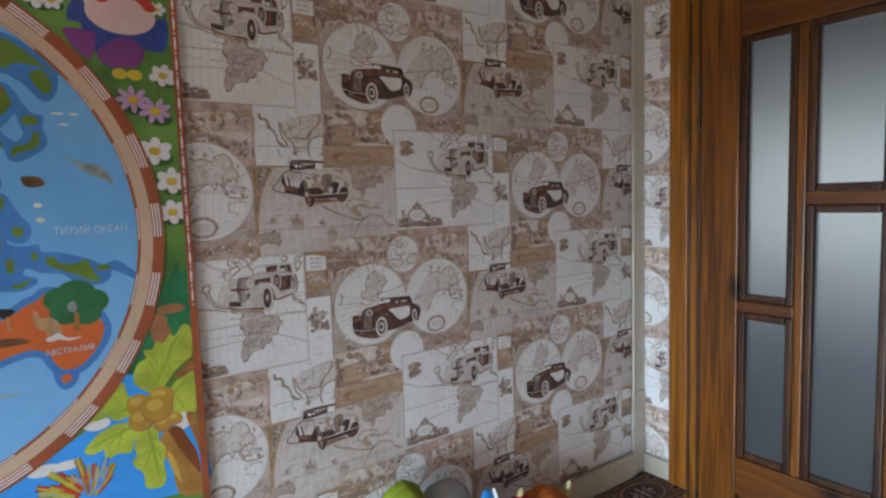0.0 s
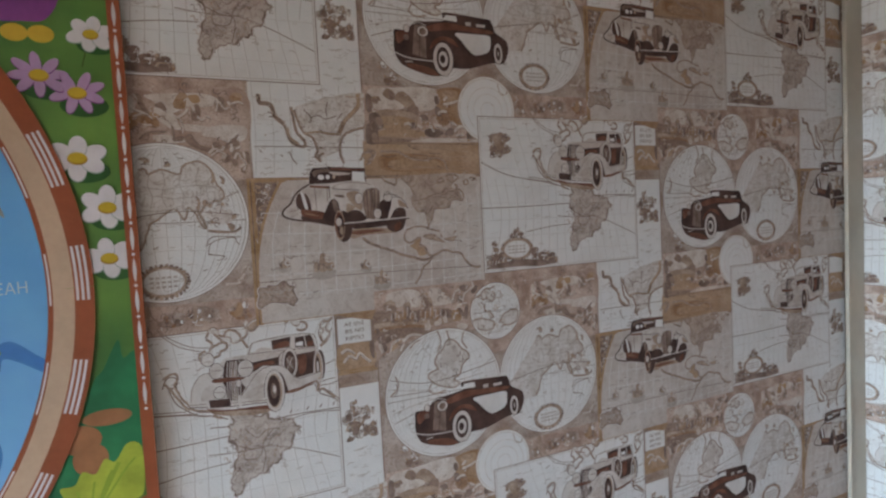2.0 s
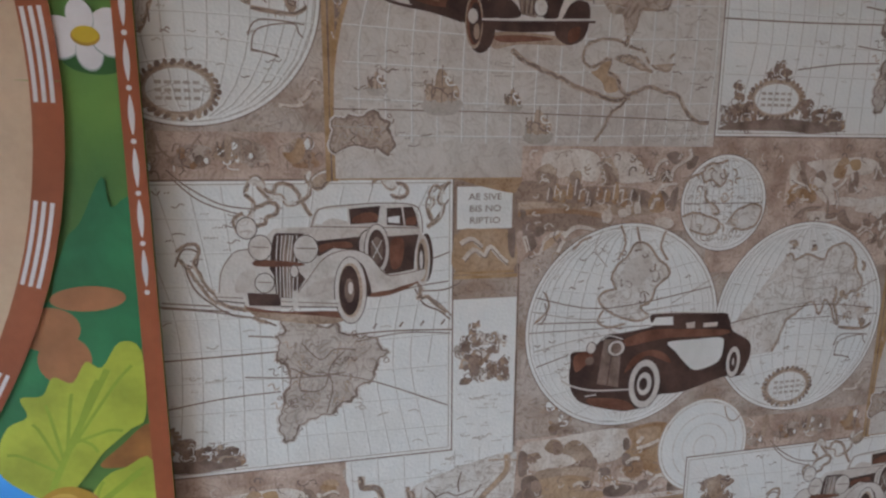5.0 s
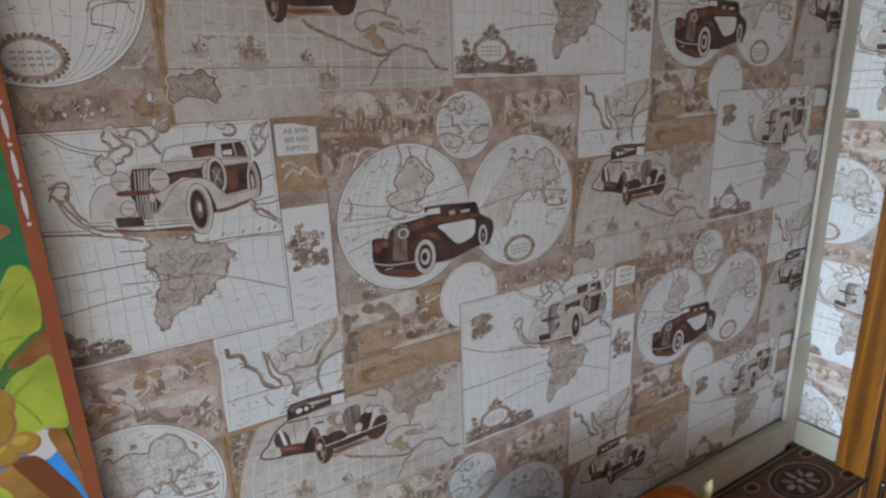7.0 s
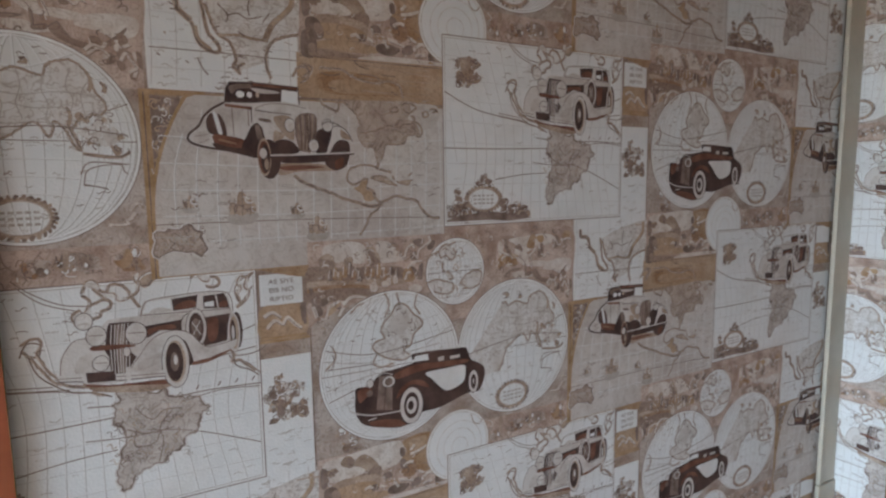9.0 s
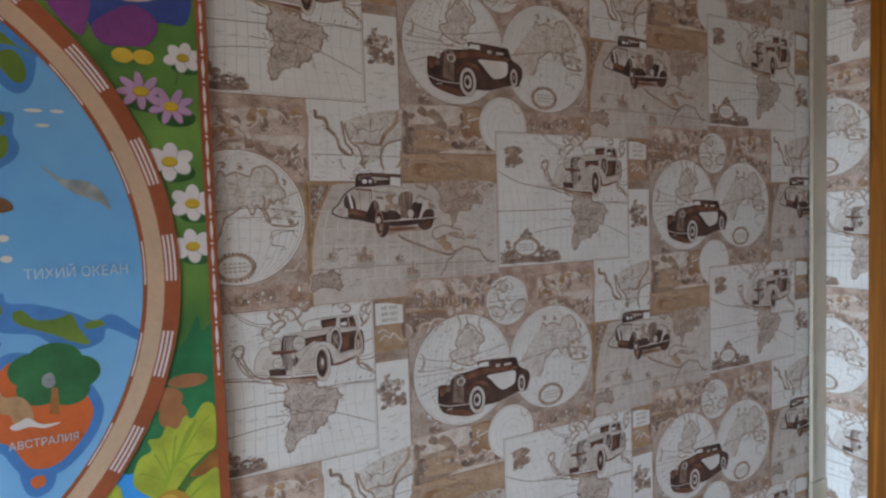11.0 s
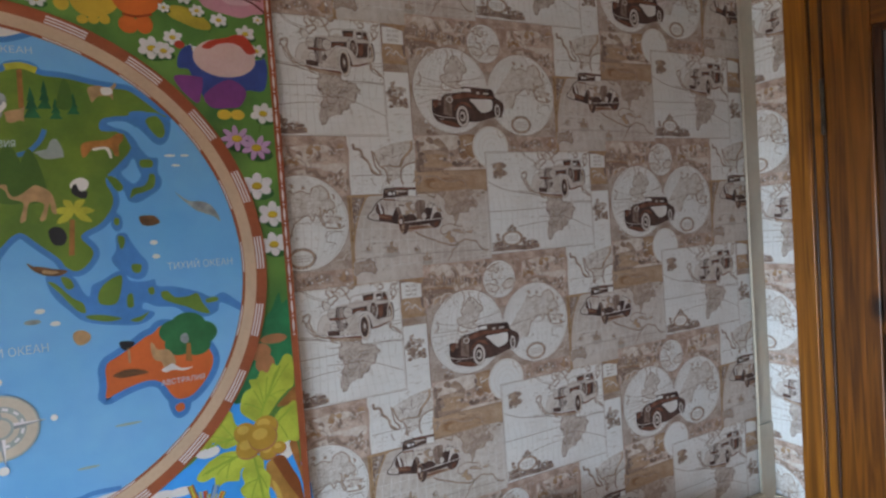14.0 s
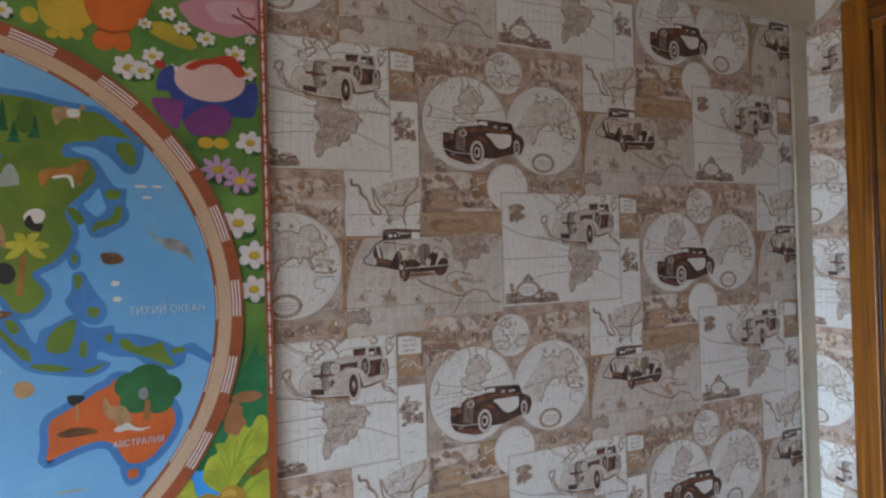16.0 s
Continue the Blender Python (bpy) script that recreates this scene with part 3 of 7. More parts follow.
# engraved panel with clouds and draped groups
fill(art, "wash", [(80, -277), (105, -282), (145, -286), (208, -287), (208, -218), (193, -199), (156, -213), (119, -219), (81, -215)])
fill(art, "mist", [(97, -277), (118, -280), (157, -282), (174, -277), (169, -268), (157, -266), (144, -267), (129, -259), (114, -254), (106, -260), (109, -269)])
fill(art, "mist", [(108, -254), (126, -258), (132, -244), (140, -246), (162, -243), (156, -237), (138, -238), (129, -239), (120, -242)])
fill(art, "mist", [(162, -242), (186, -246), (206, -243), (203, -228), (185, -224), (173, -230), (156, -233)])
fill(art, "mist", [(104, -232), (120, -233), (128, -229), (144, -231), (137, -225), (120, -223), (106, -226)])
fill(art, "mist", [(80, -272), (85, -276), (88, -266), (85, -257), (81, -259)])
for pts in ([(128, -272), (132, -278), (138, -279), (141, -273), (139, -264), (131, -263), (127, -266)], [(90, -252), (99, -255), (107, -254), (110, -249), (111, -243), (103, -241), (93, -245)], [(80, -252), (86, -255), (90, -252), (88, -243), (82, -239), (79, -245)], [(189, -279), (195, -282), (201, -280), (202, -275), (194, -274)]):
    fill(art, "amber", pts)
    fill(art, "ochre", [(u + 2, d - 3) for u, d in pts[:4]])
fill(art, "gold", [(144, -279), (154, -280), (156, -272), (149, -270), (145, -274)])
for pts in ([(88, -278), (94, -278), (96, -270), (99, -263), (102, -255), (95, -259), (91, -266)], [(148, -267), (154, -269), (156, -258), (153, -250), (146, -250), (145, -259)], [(173, -276), (180, -279), (185, -273), (183, -263), (176, -260), (172, -268)], [(188, -273), (194, -274), (197, -268), (192, -265)], [(187, -221), (194, -219), (195, -206), (188, -207)], [(168, -223), (174, -224), (176, -216), (169, -215)], [(178, -210), (184, -211), (186, -203), (179, -201)], [(202, -213), (207, -213), (208, -199), (204, -201)]):
    fill(art, "brown", pts)
    fill(art, "mist", [((u + pts[0][0]) / 2 - 2, (d + pts[0][1]) / 2) for u, d in pts[:4]])
for pts in ([(89, -228), (99, -236), (118, -237), (109, -234), (102, -233), (92, -228)], [(178, -219), (187, -226), (197, -235), (191, -225), (184, -217)], [(136, -229), (143, -234), (148, -227), (152, -222), (165, -218), (176, -212), (160, -213), (143, -220)], [(107, -266), (115, -270), (120, -260), (115, -262)], [(124, -229), (135, -231), (134, -227), (125, -226)], [(123, -245), (125, -245), (126, -231), (124, -230)]):
    fill(art, "brown", pts)
    line(art, "mid", 1.0, pts[:4])
for pts in ([(132, -254), (139, -259), (142, -264)], [(127, -255), (133, -251), (137, -239)], [(178, -273), (182, -265), (187, -266)], [(191, -271), (199, -274), (204, -271)], [(161, -256), (166, -254)], [(152, -255), (156, -251), (160, -254)], [(172, -277), (175, -269), (173, -262)], [(95, -244), (103, -244)], [(85, -253), (96, -257), (104, -251)], [(81, -264), (89, -260), (100, -256)], [(198, -207), (203, -199)], [(164, -209), (173, -215), (181, -208)], [(113, -254), (120, -250), (125, -243)]):
    line(art, "mist", 2.2, pts)
    line(art, "mid", 0.7, [(u + 1, d + 2) for u, d in pts])
curls(art, 60, 200, 236, 330, 70, 3, ("mid", "mist", "brown", "mist", "mid"))
curls(art, 8, 60, 236, 310, 34, 4, ("mid", "mist", "brown", "mist"))
# woodland view with a resting group
fill(art, "mist", [(364, -296), (395, -300), (462, -302), (462, -275), (432, -270), (404, -274), (372, -271)])
for pts in ([(385, -291), (391, -299), (399, -297), (401, -289), (393, -285)], [(403, -289), (411, -296), (420, -294), (427, -286), (432, -280), (433, -266), (415, -267), (405, -274)], [(367, -286), (378, -288), (381, -283), (370, -281)]):
    fill(art, "tan", pts)
    fill(art, "brown", [(u + 2, d + 3) for u, d in pts[-4:]])
fill(art, "mist", [(378, -281), (405, -283), (415, -273), (388, -272)])
fill(art, "tan", [(377, -268), (399, -270), (432, -266), (432, -252), (419, -243), (378, -246)])
fill(art, "ochre", [(378, -260), (409, -262), (431, -256), (428, -247), (378, -246)])
fill(art, "ochre", [(378, -242), (408, -245), (442, -242), (440, -234), (378, -234)])
fill(art, "brown", [(375, -234), (402, -233), (430, -230), (441, -228), (360, -226)])
for pts in ([(361, -290), (368, -289), (369, -280), (371, -273), (366, -266), (361, -269)], [(364, -263), (375, -266), (383, -256), (383, -246), (374, -243), (366, -247)], [(360, -250), (374, -250), (374, -226), (359, -226)]):
    fill(art, "mid", pts)
    fill(art, "brown", [((u + pts[2][0]) / 2, (d + pts[2][1]) / 2) for u, d in pts])
fill(art, "amber", [(467, -301), (504, -304), (512, -282), (507, -257), (495, -249), (483, -260), (466, -262), (462, -275), (471, -286)])
fill(art, "ochre", [(475, -299), (498, -300), (496, -289), (479, -285)])
fill(art, "russet", [(466, -268), (481, -270), (484, -256), (475, -251), (465, -256)])
for pts in ([(462, -291), (467, -292), (469, -282), (463, -281)], [(462, -277), (470, -275), (471, -264), (463, -266)], [(438, -264), (448, -265), (451, -258), (442, -254)], [(423, -253), (431, -254), (432, -247), (424, -247)], [(445, -244), (459, -247), (474, -242), (464, -234), (447, -236)], [(477, -245), (489, -248), (490, -239), (478, -236)], [(512, -244), (525, -242), (525, -228), (512, -229)]):
    fill(art, "mid", pts)
for pts in ([(442, -255), (452, -254), (459, -242)], [(476, -281), (488, -283), (499, -287)], [(414, -251), (421, -253), (423, -249)], [(459, -252), (474, -248), (479, -245)], [(491, -243), (502, -251), (512, -244)], [(487, -256), (495, -251)], [(466, -267), (473, -271), (480, -270)], [(476, -286), (482, -292)], [(434, -251), (440, -247)], [(493, -237), (506, -239)]):
    line(art, "mist", 3.6, pts)
    line(art, "mid", 0.8, [(u + 2, d + 3) for u, d in pts])
fill(art, "mist", [(430, -230), (464, -233), (524, -232), (524, -228), (430, -227)])
line(art, "mid", 1.2, [(356, -225), (430, -225), (527, -225)], smooth=0)
# ochre strip of coast
fill(art, "amber", [(374, -206), (401, -212), (446, -209), (474, -204), (478, -189), (450, -188), (384, -188)])
fill(art, "ochre", [(388, -200), (417, -204), (457, -202), (467, -192), (428, -189), (395, -190)])
shoreline(art, [(378, -215), (386, -214), (402, -214), (418, -206), (440, -202), (457, -205), (472, -201), (476, -188)], 5)
shoreline(art, [(360, -217), (370, -213), (364, -202), (357, -197)], 6)
for pts in ([(378, -209), (390, -207), (401, -209)], [(423, -211), (440, -210), (449, -206)], [(417, -224), (424, -219), (435, -217)], [(449, -212), (467, -211)], [(387, -194), (396, -193)], [(462, -194), (468, -191)]):
    line(art, "mid", 1.1, pts)
for k in range(7):
    line(art, "tan", 0.8, [(420 + k, -220 + 7 * k - 9 * (k % 2)), (512, -221 + 7 * k)], smooth=0)
# view with marching groups under the arc
fill(art, "wash", [(357, -27), (511, -25), (498, 9), (494, 43), (439, 40), (385, 57), (362, 65), (355, 63)])
fill(art, "mist", [(374, -19), (392, -23), (411, -23), (424, -16), (422, 2), (401, 0), (377, -3)])
fill(art, "mist", [(438, -20), (453, -20), (468, -6), (474, 2), (459, 4), (440, 2)])
for pts in ([(368, -6), (379, -12), (386, -5), (384, 3), (371, 1)], [(398, -4), (407, -6), (408, 3), (399, 3)], [(425, -14), (433, -17), (439, -7), (437, 2), (427, 2)], [(435, -5), (440, -8), (442, 1), (436, 3)]):
    fill(art, "tan", pts)
    fill(art, "brown", [(u + 1, d + 3) for u, d in pts[2:]] + [pts[0]])
fill(art, "brown", [(356, 3), (377, 3), (401, 7), (425, 7), (469, 11), (474, 27), (424, 22), (377, 20), (356, 20)])
fill(art, "tan", [(356, 19), (396, 20), (469, 26), (464, 32), (356, 25)])
fill(art, "russet", [(356, 26), (396, 25), (429, 30), (434, 40), (395, 40), (355, 36)])
fill(art, "brown", [(355, 31), (396, 29), (432, 35), (429, 42), (386, 44), (355, 42)])
crowd(art, [(u, d) for u, d in [(381, 13), (387, 11), (392, 14), (398, 10), (405, 8), (409, 14), (416, 16), (425, 12), (432, 14), (440, 12), (448, 16), (456, 14), (464, 17)]], 7)
for pts in ([(429, 29), (435, 26), (438, 33), (434, 39), (429, 36)], [(443, 28), (449, 26), (451, 33), (445, 33)], [(458, 22), (463, 21), (464, 30), (459, 30)], [(479, 36), (489, 34), (497, 39), (492, 44), (481, 42)], [(450, 24), (454, 23), (455, 31), (451, 31)]):
    fill(art, "mist", pts)
    line(art, "brown", 1.2, [(u + 2, d + 1) for u, d in pts[2:]])
for pts in ([(471, 22), (474, 14), (480, 11), (487, 19), (486, 29), (474, 29)],):
    fill(art, "amber", pts)
for pts in ([(485, -19), (495, -22), (499, -14), (493, -11)], [(481, -4), (489, -6), (491, 3), (482, 3)], [(493, 12), (499, 9), (497, 28), (491, 26)], [(506, -16), (516, -18), (513, -9), (506, -7)], [(482, 11), (489, 15), (493, 23), (490, 28)]):
    fill(art, "mid", pts)
for pts in ([(474, 2), (477, -10), (484, -15), (487, -11)], [(491, 3), (493, -7), (500, -12), (509, -18), (507, -24)], [(477, 14), (484, 7), (497, 6)], [(500, -20), (497, -15)], [(474, 27), (477, 19), (482, 19)], [(490, 0), (485, -5)]):
    line(art, "mist", 3.0, pts)
    line(art, "brown", 0.8, [(u + 2, d + 1) for u, d in pts])
for pts in ([(358, 38), (365, 42), (371, 55), (362, 60)], [(372, 39), (378, 44), (372, 48), (367, 46)], [(356, 25), (361, 27), (358, 35)]):
    fill(art, "mid", pts)
for pts in ([(376, 61), (379, 50), (390, 45), (400, 48)], [(395, 49), (405, 41), (419, 43), (425, 47)], [(360, 47), (364, 60)], [(390, 62), (395, 52)]):
    line(art, "mist", 4.0, pts)
    line(art, "brown", 0.9, [(u + 1, d + 2) for u, d in pts])
fill(art, "ochre", [(379, 52), (388, 47), (393, 45), (386, 54), (377, 60)])
curls(art, 362, 400, 36, 80, 22, 8)
curls(art, 420, 512, -22, 26, 50, 9, ("mid", "mist", "brown", "tan"))
curls(art, 360, 420, -22, 30, 24, 10, ("brown", "mist", "tan"))
curls(art, 440, 526, 250, 300, 44, 11, ("mid", "mist", "brown", "amber"))
curls(art, 366, 440, 236, 298, 26, 12, ("brown", "mist", "tan"))
# figures under the arc and beside the hemisphere
for pts in ([(81, -34), (85, -35), (86, -23), (83, -13), (80, -16)], [(182, -31), (186, -26), (186, -17), (184, -13), (179, -14)], [(132, -31), (136, -30), (135, -16), (131, -13)], [(227, -235), (229, -235), (229, -233)]):
    fill(art, "tan", pts)
fill(art, "amber", [(171, -20), (178, -21), (183, -31), (187, -26), (186, -17), (178, -12)])
for pts in ([(105, -15), (109, -24), (116, -33)], [(131, -14), (133, -23), (138, -31)], [(86, -33), (88, -23), (96, -15)], [(142, -30), (144, -14)], [(83, -19), (93, -21)]):
    line(art, "brown", 1.3, pts)
for pts in ([(262, -19), (274, -25), (280, -26), (272, -19), (264, -14)], [(288, -20), (297, -22), (302, -16), (297, -10), (290, -12)], [(308, -19), (317, -22), (319, -15), (314, -9), (309, -12)], [(328, -21), (338, -25), (343, -25), (337, -18), (330, -15)]):
    fill(art, "brown", pts)
    fill(art, "ochre", [((u + pts[0][0]) / 2, (d + pts[0][1]) / 2) for u, d in pts])
for pts in ([(167, -225), (173, -224), (176, -218), (172, -216), (167, -220)], [(186, -205), (192, -204), (194, -198), (189, -196)], [(197, -195), (201, -193), (202, -188), (197, -189)], [(188, -229), (195, -228), (197, -222), (191, -220)], [(163, -216), (168, -218), (170, -214), (165, -213)]):
    fill(art, "brown", pts)
for pts in ([(162, -212), (168, -217), (175, -215), (179, -220)], [(190, -205), (194, -212), (198, -207)], [(196, -195), (202, -198), (200, -191)], [(187, -223), (191, -217), (198, -220)], [(188, -67), (193, -73), (198, -71)], [(184, -57), (189, -60), (192, -65)], [(170, -54), (180, -53), (187, -55)]):
    line(art, "mist", 3.0, pts)
    line(art, "brown", 1.0, [(u + 2, d + 1) for u, d in pts])
# small figures beside the first sheet
landscape(art, 300, 355, 46, 80, 24)
rect(art, "gold", 300, 355, 78, 81)
for u, h in ((311, 46), (319, 56), (334, 52), (344, 40)):
    engraving(art, u - 5, u + 6, 172 - h, 172, 24, u, ("mid", "brown", "tan"), ("tan", "landlight", "brown"))
jotted(art, 302, 354, 180, 228, 26, 77)
# tablet with lettering
rect(art, "brown", 299, 354, 2, 44)
rect(art, "cream", 303, 349, 6, 40)
# double hemisphere
chart(art, 545, 23, 42, 1)
oval(art, "halo", 546, 254, 48.2, 48.2, steps=64)
oval(art, "light", 546, 254, 47, 47, steps=64)
oval(art, "landlight", 546, 254, 45, 45, steps=64)
oval(art, "cream", 546, 254, 43.5, 43.5, steps=64)
for r in (12, 24, 34):
    hoop(art, "landlight", 548, 256, r, 1.0)
line(art, "tan", 1.2, [(566, 216), (570, 228), (578, 232), (584, 226)])
chart(art, 456, 131, 92, 3)
chart(art, 639, 134, 92, 4)
# lands of the eastern hemisphere
EASTERN = [(u + 530, d + 265) for u, d in [(86, -192), (92, -194), (96, -188), (103, -191), (110, -193), (121, -189), (129, -188), (132, -197), (142, -201), (151, -202), (160, -195), (165, -185), (167, -176), (173, -168), (175, -160), (169, -154), (164, -155), (157, -149), (152, -149), (150, -145), (147, -139), (150, -132), (153, -123), (148, -127), (145, -134), (142, -141), (135, -148), (133, -141), (130, -134), (126, -139), (122, -146), (115, -146), (109, -141), (101, -135), (94, -131), (91, -124), (88, -116), (85, -107), (81, -100)]]
fill(art, "landlight", EASTERN + [(558, 170), (554, 150)], smooth=0)
shoreline(art, EASTERN, 21, 1.0)
for run in ([(84, -147), (101, -145), (120, -147), (137, -146)], [(96, -188), (94, -174), (98, -162), (95, -148)], [(110, -192), (112, -178), (108, -163), (112, -149)], [(129, -188), (127, -175), (131, -163), (128, -150)], [(88, -174), (109, -170), (139, -174), (162, -172)], [(149, -193), (145, -179), (150, -168), (146, -152)], [(102, -163), (120, -159), (143, -161)], [(162, -184), (156, -172), (158, -156)], [(90, -162), (86, -152)]):
    line(art, "faint", 0.9, [(u + 530, d + 265) for u, d in run])
for run in ([(88, -205), (93, -206), (97, -203), (92, -201)], [(113, -200), (116, -201), (118, -198), (113, -197)], [(162, -192), (165, -184), (162, -176)], [(172, -184), (176, -180), (174, -176)], [(145, -160), (147, -152), (144, -145), (149, -136), (152, -125)], [(156, -136), (161, -139), (163, -131), (158, -129)], [(166, -142), (173, -144), (176, -138), (174, -130), (168, -132)], [(176, -127), (184, -124), (180, -119)], [(154, -120), (168, -118), (184, -117), (192, -122)]):
    shoreline(art, [(u + 530, d + 265) for u, d in run], 22, 1.6)
    fill(art, "tan", [(u + 530 + 1, d + 265 + 2) for u, d in run[:3]])
for run in ([(153, -91), (156, -104), (168, -109), (183, -110), (186, -104), (189, -101)], [(153, -91), (163, -90), (172, -87)], [(176, -159), (193, -166)], [(88, -107), (88, -113)]):
    line(art, "mid", 1.0, [(u + 530, d + 265) for u, d in run])
jotted(art, 580, 720, 70, 150, 34, 91)
engraving(art, 680, 722, 108, 146, 26, 93, ("tan", "landlight", "faint"), ("landlight", "grey"))
# lands of the western hemisphere
WESTERN = [(446, 96), (441, 86), (446, 74), (454, 68), (462, 56), (474, 58), (484, 70), (494, 78), (496, 86), (484, 96), (480, 108), (470, 114), (478, 122), (468, 126), (452, 122), (440, 116), (430, 106), (434, 98)]
fill(art, "landlight", WESTERN)
shoreline(art, WESTERN + WESTERN[:1], 31, 0.9)
fill(art, "grey", [(452, 76), (470, 66), (480, 78), (470, 92), (456, 92)])
curls(art, 450, 490, 62, 112, 16, 32, ("mid", "tan", "faint"))
for run in ([(447, 40), (452, 56), (446, 70)], [(462, 42), (466, 56)], [(490, 46), (486, 60), (494, 72)], [(404, 60), (412, 52), (420, 50)], [(436, 112), (430, 124), (440, 130), (456, 128)], [(372, 122), (384, 110), (380, 96)]):
    shoreline(art, run, 33, 0.8)
for run in ([(368, 112), (420, 122), (470, 118), (520, 112)], [(372, 148), (410, 140), (450, 136)], [(430, 44), (424, 60), (436, 76)], [(500, 112), (530, 96), (546, 88)]):
    line(art, "faint", 0.9, run)
# lands of the little polar maps
for run in ([(506, 4), (512, -1), (521, -4), (527, -11), (538, -12), (545, -15)], [(525, 11), (527, 20), (536, 25), (541, 31), (534, 32)], [(551, 40), (557, 31), (564, 27), (575, 24), (584, 28), (580, 42), (568, 47), (557, 45)], [(505, 34), (515, 31), (526, 33), (541, 39), (539, 49), (526, 50), (513, 46)], [(521, -4), (524, 4), (531, 2), (539, 8), (545, 2), (542, -7)]):
    fill(art, "landlight", run)
    shoreline(art, run, 41, 0.8)
curls(art, 517, 560, -10, 22, 18, 42, ("mid", "tan", "faint"))
curls(art, 520, 560, 28, 56, 16, 43, ("tan", "faint"))
line(art, "ink", 1.0, [(372, 100), (437, 113), (540, 98)])
line(art, "ink", 1.0, [(374, 123), (436, 125)])
line(art, "ink", 1.0, [(563, 134), (650, 121), (721, 128)])
line(art, "ink", 1.0, [(681, 164), (689, 153), (720, 155)])
line(art, "ink", 1.0, [(683, 173), (701, 177)])
line(art, "ink", 1.0, [(374, 162), (404, 153)])
line(art, "ink", 1.2, [(380, 105), (382, 115), (377, 124)])
wreath(art, 633, 202, 25, 18)
fill(art, "dark", [(406, 161), (407, 151), (424, 150), (435, 140), (442, 137), (455, 136), (483, 132), (481, 127), (487, 120), (551, 123), (561, 128), (566, 141), (580, 149), (587, 156), (587, 170), (578, 186), (561, 186), (519, 197), (493, 198), (486, 207), (471, 210), (456, 210), (421, 200), (409, 189), (405, 174)])
fill(art, "rust", [(455, 143), (483, 135), (522, 137), (561, 140), (554, 145), (498, 144), (460, 149)])
fill(art, "rust", [(458, 174), (466, 160), (482, 154), (497, 158), (504, 168), (481, 159), (470, 166)])
fill(art, "rust", [(425, 195), (457, 199), (471, 209), (456, 209), (428, 202)])
fill(art, "rust", [(409, 155), (421, 151), (427, 156), (420, 164), (411, 169)])
fill(art, "cream", [(481, 131), (486, 124), (503, 124), (504, 132)], smooth=0)
fill(art, "sedan", [(535, 132), (550, 132), (549, 136), (535, 136)], smooth=0)
fill(art, "sedan", [(517, 131), (526, 130), (526, 136), (518, 136)], smooth=0)
line(art, "sedan", 1, [(476, 124), (487, 120), (551, 123)])
fill(art, "cream", [(500, 148), (529, 147), (554, 147), (558, 154), (554, 170), (532, 177), (520, 170), (509, 158)])
lamp(art, 479, 186, 15.5, 23.0)
oval(art, "dark", 479, 186, 10.4, 17.0)
lamp(art, 479, 186, 7.3, 11.0)
oval(art, "dark", 478, 186, 4.1, 6.0)
lamp(art, 570, 172, 7.3, 15.0)
oval(art, "dark", 570, 172, 4.1, 10.0)
lamp(art, 570, 172, 1, 4.0)
fill(art, "mid", [(437, 141), (454, 142), (453, 187), (432, 182)], smooth=0)
line(art, "dark", 1, [(446, 143), (442, 184)])
line(art, "sedan", 1, [(435, 142), (442, 138), (455, 142)])
lamp(art, 449, 150, 8.1, 7.0)
oval(art, "mid", 449, 150, 5.1, 5.0)
lamp(art, 425, 148, 4.1, 5.0)
oval(art, "mid", 424, 160, 4.1, 4.0)
line(art, "sedan", 1.6, [(398, 176), (408, 182), (429, 188), (465, 190)])
line(art, "sedan", 1.2, [(421, 193), (432, 192)])

# first sheet with its frame
rect(art, "ink", -1, 300.5, -1, 231)
rect(art, "light", 0.2, 299.3, 0.2, 229.8)
rect(art, "faint", 2.2, 297.4, 2.2, 227.8)
rect(art, "cream", 3.0, 296.6, 3.0, 227.0)
for k in range(-9, 10):
    far = [(148 + k * 22, 4), (148 + k * 15.5, 90), (148 + k * 14.5, 150), (148 + k * 16.5, 227)]
    painted_relief(art, 1.1, [(u, d) for u, d in far if 4 < u < 295] or far[1:3])
for k in range(8):
    painted_relief(art, 0.7, [(4, 22 + k * 26), (148, 28 + k * 25), (295, 18 + k * 27)])
jotted(art, 8, 290, 60, 222, 46, 71)
jotted(art, 6, 140, 6, 60, 26, 72, "ink")
engraving(art, 4, 44, 188, 228, 34, 21, ("mid", "brown", "mid"))
engraving(art, 92, 150, 205, 228, 34, 22, ("mid", "brown", "tan"))
engraving(art, 18, 46, 22, 60, 26, 23, ("mid", "brown", "tan"))
# south american sheet: coast, lines
coast(art, "land", [(159, 120), (167, 117), (164, 108), (181, 106), (205, 111), (214, 122), (234, 125), (247, 139), (238, 149), (233, 162), (221, 167), (204, 182), (199, 188), (173, 198), (170, 207), (162, 207), (161, 193), (165, 175), (169, 148), (160, 134)])
line(art, "ink", 1.0, [(179, 126), (193, 141), (205, 133), (221, 135)])
line(art, "ink", 1.0, [(179, 148), (177, 165), (195, 165), (201, 147), (212, 135)])
line(art, "ink", 1.0, [(197, 186), (202, 161), (192, 149)])
line(art, "ink", 1.0, [(170, 146), (187, 154), (212, 153)])
line(art, "ink", 1.2, [(140, 118), (158, 120)])
line(art, "ink", 1.2, [(218, 122), (252, 121), (300, 123)])
line(art, "ink", 1.0, [(189, 151), (233, 162), (296, 189)])
line(art, "ink", 1.0, [(136, 151), (167, 154), (200, 155)])
line(art, "ink", 1.3, [(273, 80), (273, 92), (286, 98), (300, 112)])
line(art, "ink", 1.2, [(273, 89), (292, 89), (306, 84)])
